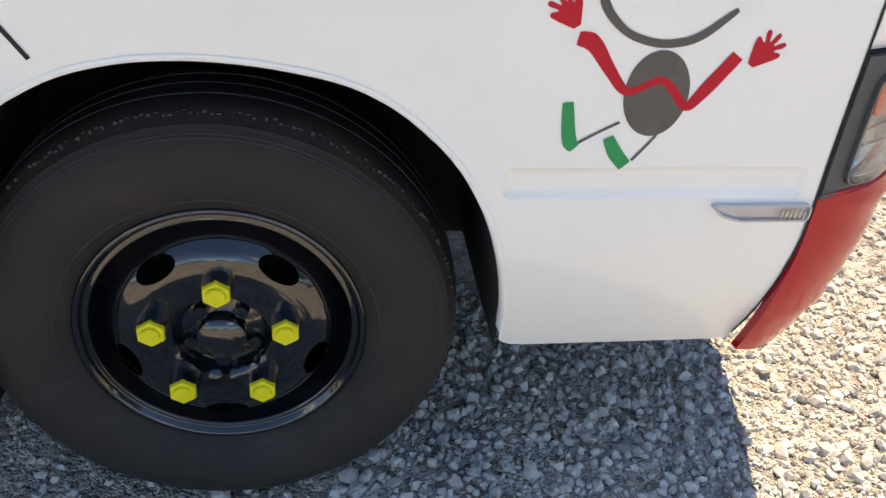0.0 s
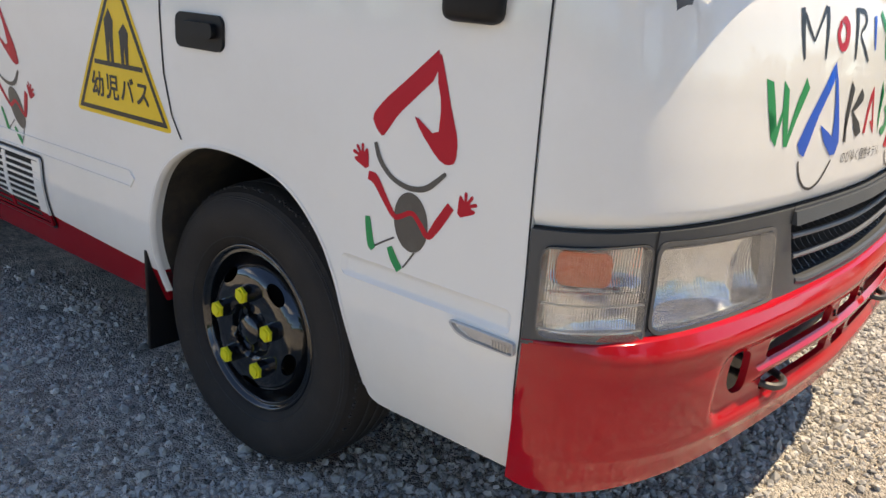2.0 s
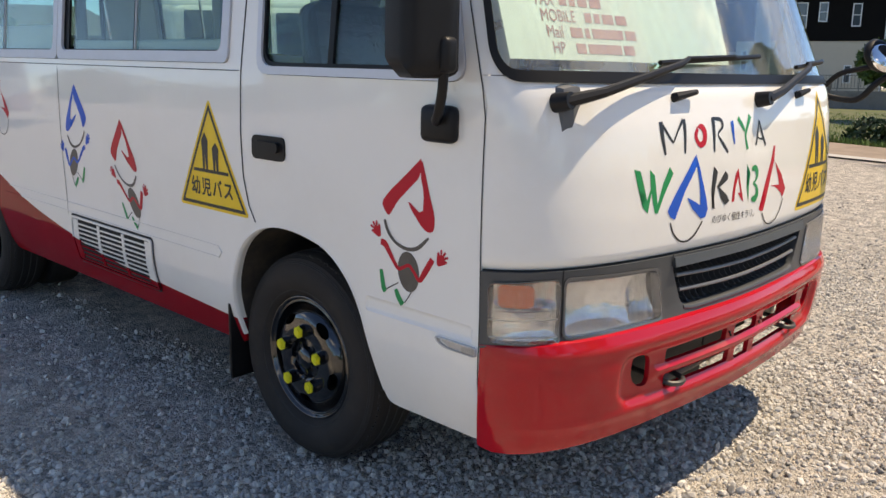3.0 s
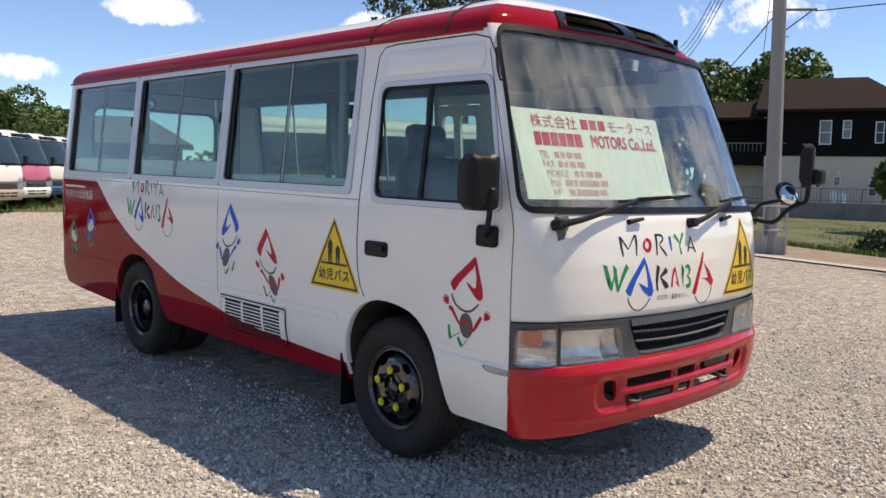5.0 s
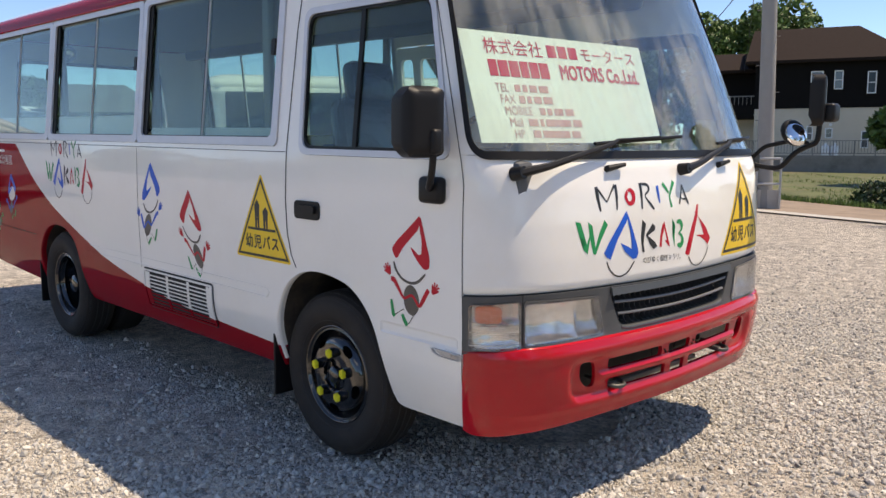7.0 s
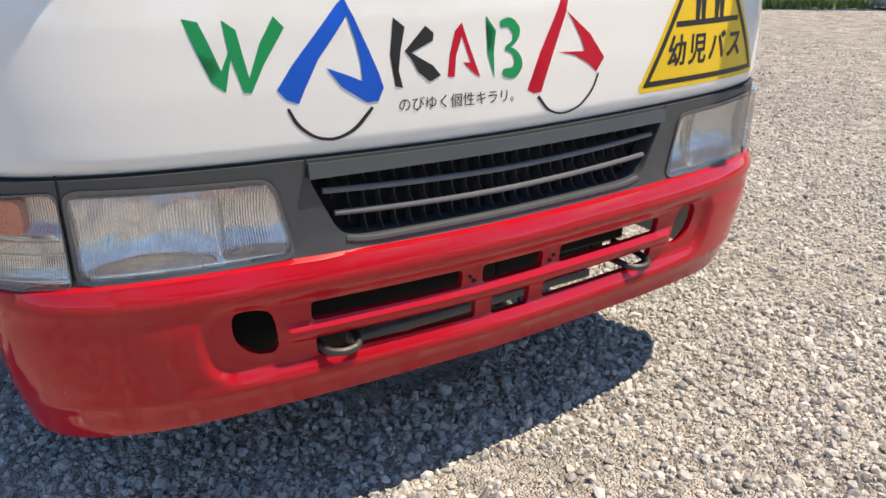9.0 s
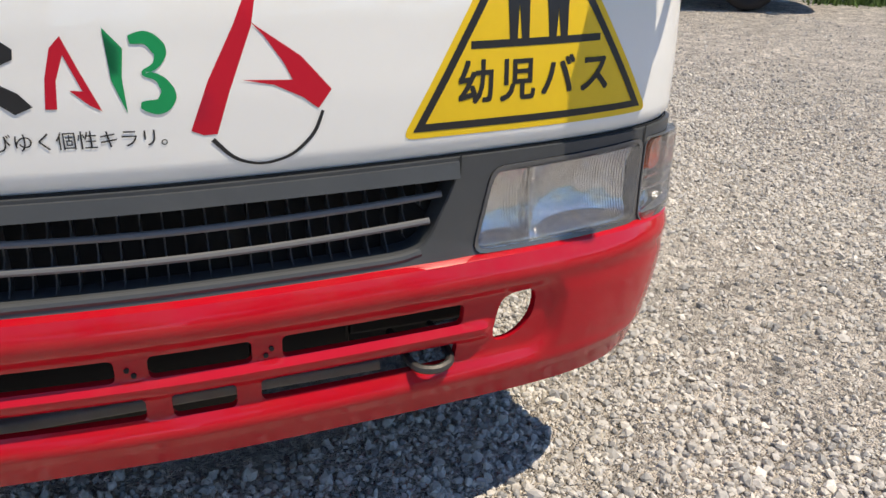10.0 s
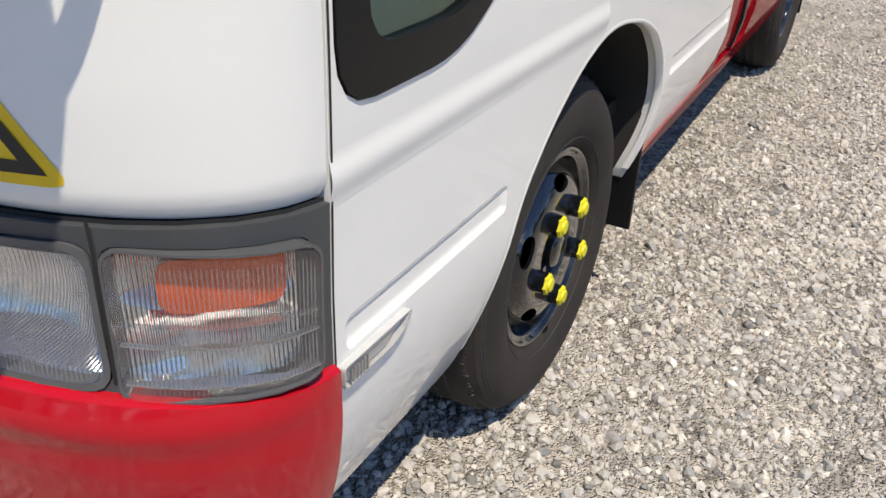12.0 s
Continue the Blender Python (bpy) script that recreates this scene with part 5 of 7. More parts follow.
def wheel_meshes():
    t = bmesh.new()
    # y is outwards; the flange lies at 0
    prof = [(0.218, -0.012), (0.226, 0.006), (0.245, 0.020), (0.280, 0.032), (0.318, 0.034), (0.345, 0.026), (0.362, 0.012), (0.368, 0.009), (0.370, 0.004), (0.380, -0.008), (0.386, -0.022), (0.388, -0.050), (0.388, -0.145),
            (0.384, -0.172), (0.362, -0.195), (0.31, -0.215), (0.25, -0.20), (0.22, -0.17)]
    slim = lambda r: r if r < 0.245 else 0.245 + (r - 0.245) * 0.916
    lathe(t, [(slim(r), h) for r, h in prof], 96)
    g = bmesh.new()
    blk = random.Random(4)
    for k in range(250):
        a = k * math.tau / 250 + blk.uniform(-0.004, 0.004)
        w = blk.uniform(0.0016, 0.0034)
        box(g, slim(0.366), slim(blk.uniform(0.378, 0.3835)), -0.030, blk.uniform(-0.010, -0.003), -w, w, m=Matrix.Rotation(-a, 4, "Y"))
    for r_ in (0.352, 0.357, 0.247):
        h_ = float(np.interp(r_, (0.245, 0.280, 0.318, 0.345, 0.362), (0.020, 0.032, 0.034, 0.026, 0.012)))
        r_ = slim(r_)
        lathe(g, [(r_ - 0.0016, h_ - 0.002), (r_ - 0.0006, h_ + 0.0016), (r_ + 0.0006, h_ + 0.0012), (r_ + 0.0016, h_ - 0.003)], 96)
    tm = bpy.data.meshes.new("tyre")
    t.to_mesh(tm), t.free()
    tm.materials.append(RUBBER)
    tm.polygons.foreach_set("use_smooth", np.ones(len(tm.polygons), dtype=bool))
    tm.set_sharp_from_angle(angle=radians(35))
    for h in (-0.055, -0.095, -0.13):
        lathe(g, [(slim(r), h + e) for r, e in ((0.389, 0.004), (0.3905, 0.003), (0.3905, -0.003), (0.389, -0.004))], 96)
    gm = bpy.data.meshes.new("groove")
    g.to_mesh(gm), g.free()
    gm.materials.append(WORN_RUBBER)
    # rim: flange, well, dished disc with oval holes cut between centre and rim
    r = bmesh.new()
    lathe(r, [(0.222, -0.020), (0.226, -0.004), (0.225, 0.006), (0.220, 0.009), (0.215, 0.006), (0.212, -0.002), (0.209, -0.004), (0.205, 0.001), (0.202, 0.000), (0.200, -0.008), (0.198, -0.034), (0.190, -0.046)], 96)
    rm = bpy.data.meshes.new("rim")
    r.to_mesh(rm), r.free()
    rm.materials.append(GLOSS_BLACK)
    rm.polygons.foreach_set("use_smooth", np.ones(len(rm.polygons), dtype=bool))

    def disc(u, v, d):
        rad = math.hypot(u, v)
        h = float(np.interp(rad, (0, 0.070, 0.074, 0.118, 0.132, 0.146, 0.158, 0.168, 0.176, 0.184, 0.190, 0.195), (0.0, 0.0, 0.018, 0.020, 0.0195, 0.017, 0.011, 0.002, -0.010, -0.026, -0.036, -0.040)))
        return (u, h + d, v)
    circ = lambda cx, cy, rx, ry, n, a=0: [(cx + rx * math.cos(k * math.tau / n) * math.cos(a) - ry * math.sin(k * math.tau / n) * math.sin(a),
                                           cy + rx * math.cos(k * math.tau / n) * math.sin(a) + ry * math.sin(k * math.tau / n) * math.cos(a)) for k in range(n)]
    holes = []
    for k in range(5):
        a = radians(54 + 72 * k)
        holes.append(circ(0.152 * math.cos(a), 0.152 * math.sin(a), 0.0165, 0.035, 20, a))
    v, f, mi = panel(circ(0, 0, 0.194, 0.194, 64), disc, holes=holes + [circ(0, 0, 0.068, 0.068, 28)], step=0.008, thick=0.008)
    dm = mesh_from("disc", v, [q[::-1] for q in f], GLOSS_BLACK, True)
    dm.set_sharp_from_angle(angle=radians(50))
    return tm, gm, rm, dm


TYRE_M, GROOVE_M, RIM_M, DISC_M = wheel_meshes()


def front_wheel(m, spin):
    w = new("front_wheel")
    w.parent, w.matrix_basis = bus, m
    w["label"] = "front wheel, gloss black rim with yellow nuts"
    turn = pose(0, 0, 0, 0, spin, 0)
    ty = piece("tyre", TYRE_M, w, "worn black tyre", turn)
    tagged(piece("tread", GROOVE_M, w, "", turn), kind="stuff")
    rim = piece("rim", RIM_M, w, "gloss black steel rim", turn)
    piece("disc", DISC_M, rim, "", Matrix.Identity(4))
    bm = bmesh.new()
    lathe(bm, [(0.0, 0.030), (0.030, 0.029), (0.038, 0.022), (0.040, 0.0), (0.064, -0.004), (0.070, 0.004), (0.070, -0.03)], 32)
    part("hub", bm, GLOSS_BLACK, w, "black hub cap with small bolts", True, turn)
    for k in range(5):
        a = radians(90 + 36 + 72 * k)
        bm = bmesh.new()
        bmesh.ops.create_cone(bm, cap_ends=True, segments=8, radius1=0.013, radius2=0.011, depth=0.014)
        part("hub_bolt", bm, GLOSS_BLACK, w, "", False, turn @ Matrix.Translation((0.052 * math.cos(a), 0.004, 0.052 * math.sin(a))) @ pose(0, 0, 0, -90))
    bm = bmesh.new()
    lathe(bm, [(0.0, -0.085), (0.175, -0.085), (0.182, -0.10), (0.182, -0.19), (0.0, -0.19)], 32)
    part("brake_drum", bm, DARK, w, "", True)
    for k in range(5):
        a = radians(90 + 72 * k)
        at = Matrix.Translation((0.104 * math.cos(a), 0.018, 0.104 * math.sin(a)))
        bm = bmesh.new()
        hex_nut(bm, pose(0, 0, 0, -90), 0.0235, 0.007)
        n = part("wheel_nut", bm, YELLOW_NUT, w, "bright yellow hexagonal nut", False, turn @ at @ Matrix.Translation((0, 0.026, 0)))
        bm = bmesh.new()
        bmesh.ops.create_cone(bm, cap_ends=True, segments=16, radius1=0.025, radius2=0.022, depth=0.034, matrix=pose(0, 0.010, 0, -90))
        part("washer", bm, GLOSS_BLACK, w, "", False, turn @ at)
    return w


front_wheel(pose(0.0, -0.918, 0.370, 0, 0, 180), -1.6)
front_wheel(pose(0.036, 0.955, 0.372), 32)


def rear_wheel(m):
    w = new("rear_wheel")
    w.parent, w.matrix_basis = bus, m
    w["label"] = "twin rear wheel with deep black rim"
    piece("tyre", TYRE_M, w, "black tyre")
    tagged(piece("tread", GROOVE_M, w), kind="stuff")
    piece("tyre", TYRE_M, w, "inner tyre", Matrix.Translation((0, -0.24, 0)))
    piece("rim", RIM_M, w, "black steel rim")
    bm = bmesh.new()
    lathe(bm, [(0.0, -0.03), (0.05, -0.03), (0.062, -0.04), (0.064, -0.12), (0.105, -0.135), (0.15, -0.135), (0.185, -0.115), (0.196, -0.07), (0.198, -0.045)], 40)
    part("dish", bm, GLOSS_BLACK, w, smooth=True)
    return w


rear_wheel(pose(-3.05, -0.945, 0.374, 0, 0, 180))
rear_wheel(pose(-3.05, 0.965, 0.374))
bm = bmesh.new()
tube(bm, [(-3.05, -0.75, 0.38), (-3.05, 0.75, 0.38)], 0.06, 10)
tube(bm, [(0, -0.7, 0.36), (0, 0.7, 0.36)], 0.045, 10)
box(bm, -4.5, 0.9, -0.42, -0.34, 0.46, 0.60)
box(bm, -4.5, 0.9, 0.34, 0.42, 0.46, 0.60)
box(bm, -4.4, 1.04, -0.54, 0.54, 0.60, 0.66)
box(bm, 0.46, 0.98, -0.84, 0.48, 0.42, 0.47)
box(bm, -2.58, -0.38, -0.92, 0.92, 0.52, 0.56)
box(bm, -4.5, -3.46, -0.88, 0.88, 0.52, 0.56)
part("chassis", bm, DARK, bus, "black chassis frame and axles")
bm = bmesh.new()
tube(bm, [(-2.56, -0.50, 0.30), (-2.53, -0.50, 0.30), (-1.98, -0.50, 0.30), (-1.95, -0.50, 0.30)], [0.06, 0.085, 0.085, 0.06], 20)
tube(bm, [(-1.95, -0.50, 0.30), (-1.2, -0.48, 0.33)], 0.03, 8)
part("exhaust", bm, material("aluminised silencer", (0.55, 0.54, 0.52), 0.5, metal=0.3, spread=0.15, scale=12), bus, "grey exhaust silencer", smooth=True)
# unseen boxes added under the floor, to block light crossing beneath the bus
for name, at, mat, lb in (("gearbox", (-0.9, 0.55, -0.20, 0.20, 0.27, 0.58), DARK, "black block added amidships to stop light under the floor"), ("sump", (0.5, 0.85, -0.55, 0.16, 0.31, 0.62), DARK, "black block added behind the bumper to keep its slots dark"),
                          ("fuel_tank", (-2.5, -1.75, 0.40, 0.90, 0.26, 0.52), DARK, "black block added at the left rear to stop light under the floor"), ("battery_box", (-0.72, -0.50, 0.45, 0.92, 0.30, 0.54), DARK, "black block added at the left to stop light under the floor"),
                          ("air_tank", (-2.6, -2.0, -0.10, 0.25, 0.30, 0.52), DARK, "black block added towards the rear to stop light under the floor")):
    bm = bmesh.new()
    box(bm, *at, 0.03)
    part(name, bm, mat, bus, lb)
for x, s in ((-0.385, -1), (-0.47, 1), (-3.44, -1), (-3.44, 1)):
    bm = bmesh.new()
    box(bm, x - 0.008, x + 0.006, s * (0.86 if s < 0 else 0.90) - (0.135 if s < 0 else 0.10), s * (0.86 if s < 0 else 0.90) + (0.135 if s < 0 else 0.10), 0.20, 0.50, 0.004)
    part("mud_flap", bm, BLACK, bus, "black rubber mud flap")
FADED_RED = material("scuffed faded red paint", (0.30, 0.085, 0.075), 0.7, spread=0.2, scale=14, stain=(0.45, 0.36, 0.32), stain_scale=9, stain_amount=0.6)
sheet("sill_cover", flip(soft([(-0.50, 0.400), (-0.60, 0.430), (-0.76, 0.448), (-1.10, 0.452), (-1.22, 0.448), (-1.68, 0.40), (-1.68, 0.345), (-0.80, 0.352), (-0.58, 0.368)])), left_flipped, FADED_RED, bus, "scuffed faded red cover on the sill",
      lift=0.005, thick=0.016, step=0.05)

# --- mirrors, wipers and nozzles
def mirror_head(bm, c, sx, sy, sz, m=None):
    box(bm, -sx / 2, sx / 2, -sy / 2, sy / 2, -sz / 2, sz / 2, min(sx, sy, sz) * 0.33, m=Matrix.Translation(c) @ (m or Matrix.Identity(4)), seg=4)


def mirror_shell(label, m, w, h, deep):
    """A mirror's rounded housing: a soft-cornered face, domed towards the front."""
    o = rounded(-w / 2, w / 2, -h / 2, h / 2, min(w, h) * 0.30, 7)

    def at(u, v, d):
        e = min(1.0, max(0.0, min(w / 2 - abs(u), h / 2 - abs(v))) / 0.045)
        return tuple(m @ Vector((d * 1.0 + deep * (0.55 + 0.45 * math.sqrt(1 - (1 - e) ** 2)), u, v)))
    return sheet("side_mirror", o, at, BLACK, bus, label, thick=deep * 0.9, step=0.014)


rm_ = mirror_shell("black door mirror on a curved arm", pose(0.735, -1.12, 1.487, 0, 0, -14), 0.172, 0.250, 0.075)
bm = bmesh.new()
tube(bm, soft([(0.715, -1.012, 1.245), (0.725, -1.05, 1.25), (0.765, -1.08, 1.27), (0.795, -1.095, 1.34), (0.80, -1.10, 1.46)], False, 2), 0.013, 10)
part("arm", bm, BLACK, rm_, smooth=True)
bm = bmesh.new()
box(bm, 0.655, 0.778, -1.045, -1.0, 1.192, 1.292, 0.02, seg=3)
part("mount", bm, BLACK, rm_, smooth=True)
bm = bmesh.new()
box(bm, 0.729, 0.731, -1.19, -1.05, 1.385, 1.59)
part("glass", bm, MIRROR, rm_, "", m=Matrix.Translation((0.0, 0, 0)))
bm = bmesh.new()
mirror_head(bm, (0.805, -1.10, 1.42), 0.05, 0.05, 0.09)
part("joint", bm, BLACK, rm_, smooth=True)

lm_ = mirror_shell("tall black nearside mirror on a bent bracket", pose(1.272, 1.03, 1.626, 0, 0, 20), 0.165, 0.25, 0.055)
bm = bmesh.new()
mirror_head(bm, (1.35, 1.05, 1.565), 0.06, 0.09, 0.09)
part("heater_box", bm, BLACK, lm_, smooth=True)
bm = bmesh.new()
tube(bm, soft([(0.96, 0.97, 1.32), (1.06, 0.99, 1.295), (1.14, 1.0, 1.29), (1.20, 1.01, 1.37), (1.26, 1.03, 1.405), (1.30, 1.035, 1.42), (1.305, 1.035, 1.52)], False, 2), 0.013, 10)
tube(bm, soft([(1.01, 0.97, 1.345), (1.06, 0.98, 1.40), (1.13, 0.99, 1.415), (1.23, 1.0, 1.44), (1.26, 1.03, 1.41)], False, 2), 0.011, 10)
part("bracket", bm, BLACK, lm_, smooth=True)
bm = bmesh.new()
box(bm, 0.90, 1.02, 0.95, 1.035, 1.27, 1.365, 0.012)
part("mount", bm, BLACK, lm_)
bm = bmesh.new()
bmesh.ops.create_uvsphere(bm, u_segments=24, v_segments=12, radius=1)
bmesh.ops.transform(bm, matrix=Matrix.Translation((1.20, 0.985, 1.468)) @ pose(0, 0, 0, 0, -28, -30) @ Matrix.Diagonal((0.035, 0.068, 0.072, 1)), verts=bm.verts)
part("round_shell", bm, BLACK, lm_, smooth=True)
bm = bmesh.new()
bmesh.ops.create_uvsphere(bm, u_segments=24, v_segments=12, radius=1)
bmesh.ops.transform(bm, matrix=Matrix.Translation((1.218, 0.972, 1.461)) @ pose(0, 0, 0, 0, -28, -30) @ Matrix.Diagonal((0.026, 0.058, 0.062, 1)), verts=bm.verts)
part("round_glass", bm, MIRROR, lm_, "round convex mirror", True)


def wiper(y0, y1, y2):
    """Pivot at y0, arm to y1, blade on to y2."""
    bm = bmesh.new()
    pts = [nose_y(y0, 1.312, 0.03), nose_y(y0 + 0.1, 1.336, 0.045), nose_y(y1 - 0.06, 1.412, 0.045), nose_y(y1, 1.430, 0.035)]
    tube(bm, pts, [0.019, 0.014, 0.010, 0.007], 8)
    bmesh.ops.create_cone(bm, cap_ends=True, segments=16, radius1=0.026, radius2=0.022, depth=0.05, matrix=Matrix.Translation(nose_y(y0, 1.312, 0.02)) @ pose(0, 0, 0, 0, 80, 0))
    w = part("wiper", bm, BLACK, bus, "black wiper arm with a long blade", True)
    bm = bmesh.new()
    span = np.linspace(y1 - 0.12, y2, 10)
    tube(bm, [nose_y(y, 1.415 + 0.030 * (y - span[0]) / (y2 - span[0]), 0.018) for y in span], 0.008, 6)
    tube(bm, [nose_y(y, 1.425 + 0.024 * (y - span[0]) / (y2 - span[0]), 0.030) for y in span[2:7]], 0.006, 6)
    part("blade", bm, SEAL, w)


wiper(-0.885, -0.39, 0.08)
wiper(0.015, 0.52, 0.89)
for y in (-0.47, 0.36):
    bm = bmesh.new()
    a, b = nose_y(y, 1.322, 0.008), nose_y(y + 0.09, 1.336, 0.02)
    tube(bm, [nose_y(y - 0.002, 1.318, -0.005), a, b], [0.013, 0.013, 0.008], 8)
    part("washer_nozzle", bm, BLACK, bus, "black washer nozzle", True)
# ---------------------------------------------------------------- lettering and stickers on the minibus
LIFT = 0.0009


def sticker(name, polys, at, parent, label, place=(0, 0), scale=(1, 1), lift=LIFT, round_=1):
    """Flat film shapes cut out and laid on a painted surface; each entry: (outline, material)."""
    root = None
    for k, (poly, mat) in enumerate(polys):
        p = [(place[0] + x * scale[0], place[1] + y * scale[1]) for x, y in poly]
        if scale[0] * scale[1] < 0:
            p = p[::-1]
        if round_:
            p = soft(p, rounds=round_)
        v, f, _ = panel(p, at, step=0.03, lift=lift + 0.0002 * (k % 3))
        me = mesh_from(name if root is None else "stroke", v, f, mat)
        if root is None:
            root = piece(name, me, parent, label)
        else:
            piece("stroke", me, root)
    return root


def oval(cx, cy, rx, ry, n=28, tilt=0.0):
    c, s = math.cos(tilt), math.sin(tilt)
    return [(cx + rx * math.cos(k * math.tau / n) * c - ry * math.sin(k * math.tau / n) * s, cy + rx * math.cos(k * math.tau / n) * s + ry * math.sin(k * math.tau / n) * c) for k in range(n)]


def brush(points, width):
    return ribbon(soft(points, False, 3), width)


def splay(c, root, a0, a1, reach):
    """A small fan of five tapered dashes on one stem."""
    out = [root]
    for k, a in enumerate(np.linspace(a0, a1, 5)):
        if k:
            m = radians(a - 0.5 * (a1 - a0) / 4)
            out.append((c[0] + 0.34 * reach * math.cos(m), c[1] + 0.34 * reach * math.sin(m)))
        r = reach * (0.86 if k in (0, 4) else 1.05)
        out += [(c[0] + r * math.cos(radians(a + e)), c[1] + r * math.sin(radians(a + e))) for e in ((8, -8) if a1 < a0 else (-8, 8))]
    return out[::-1] if a1 < a0 else out


# A sticker of abstract brush strokes: a pointed cap of two strokes, a bowl-shaped arc, an oval, a zigzag and small dashes.
def stroke_figure(main, name, at, place, scale, parent, label, oval_ink=GREY_INK, lean=0.0, disc=False):
    cap_l = [(-0.113, 0.074), (-0.098, 0.048), (-0.082, 0.037), (-0.067, 0.055), (-0.045, 0.085), (0.0, 0.125), (0.046, 0.165), (0.049, 0.217), (0.035, 0.205), (-0.03, 0.150), (-0.08, 0.110)]
    cap_r = [(0.046, 0.165), (0.060, 0.120), (0.056, 0.055), (-0.007, 0.095), (0.012, 0.064), (0.058, 0.018), (0.080, 0.010), (0.101, 0.018), (0.103, 0.060), (0.085, 0.110), (0.066, 0.170), (0.049, 0.217)]
    strokes = [(cap_l, main), (cap_r, main),
               (brush([(-0.100, 0.024), (-0.088, -0.010), (-0.055, -0.040), (-0.010, -0.052), (0.035, -0.045), (0.080, -0.005)], [0.008, 0.012, 0.010, 0.011, 0.012, 0.006]), oval_ink),
               (oval(-0.002, -0.118, 0.044, 0.060, 30, 0.08), oval_ink),
               (brush([(-0.118, -0.045), (-0.098, -0.048), (-0.075, -0.080), (-0.046, -0.117), (-0.030, -0.112), (0.0, -0.095), (0.020, -0.112), (0.042, -0.140), (0.060, -0.115), (0.095, -0.064)], [0.016, 0.022, 0.016, 0.011, 0.010, 0.011, 0.013, 0.020, 0.018]), main),
               (splay((-0.135, -0.012), (-0.117, -0.037), 195, 55, 0.027), main),
               (splay((0.129, -0.058), (0.110, -0.083), 125, -15, 0.027), main),
               (brush([(-0.118, -0.130), (-0.113, -0.165), (-0.108, -0.188), (-0.100, -0.196)], [0.013, 0.018, 0.020, 0.012]), GREEN_INK),
               (brush([(-0.056, -0.180), (-0.044, -0.202), (-0.026, -0.222)], [0.013, 0.020, 0.018]), GREEN_INK),
               (brush([(-0.100, -0.190), (-0.070, -0.172), (-0.044, -0.158)], 0.004), oval_ink),
               (brush([(-0.018, -0.214), (-0.004, -0.196), (0.010, -0.176)], 0.004), oval_ink)]
    if disc:
        strokes.insert(0, (oval(-0.008, 0.020, 0.082, 0.070), WHITE_INK))
    strokes = [([(x + lean * y, y) for x, y in poly], ink) for poly, ink in strokes]
    return sticker(name, strokes, at, parent, label, place, scale, round_=1)


stroke_figure(RED_INK, "brush_stroke_sticker", RIGHT, (0.594, 0.927), (1, 1), bus, "red, grey and green brush-stroke sticker")
stroke_figure(RED_INK, "brush_stroke_sticker", RIGHT, (-1.105, 0.922), (0.98, 1.04), bus, "red, grey and green brush-stroke sticker", lean=-0.40)
stroke_figure(BLUE_INK, "brush_stroke_sticker", RIGHT, (-1.592, 1.046), (-0.98, 1.08), bus, "blue, grey and green brush-stroke sticker", lean=-0.31)
stroke_figure(BLUE_INK, "brush_stroke_sticker", RIGHT, (-3.91, 0.955), (-0.80, 0.80), bus, "blue and white brush-stroke sticker on the red tail", lean=-0.30, disc=True)
stroke_figure(GREEN_INK, "brush_stroke_sticker", RIGHT, (-4.27, 0.835), (0.78, 0.78), bus, "green and white brush-stroke sticker on the red tail", lean=-0.25, disc=True)

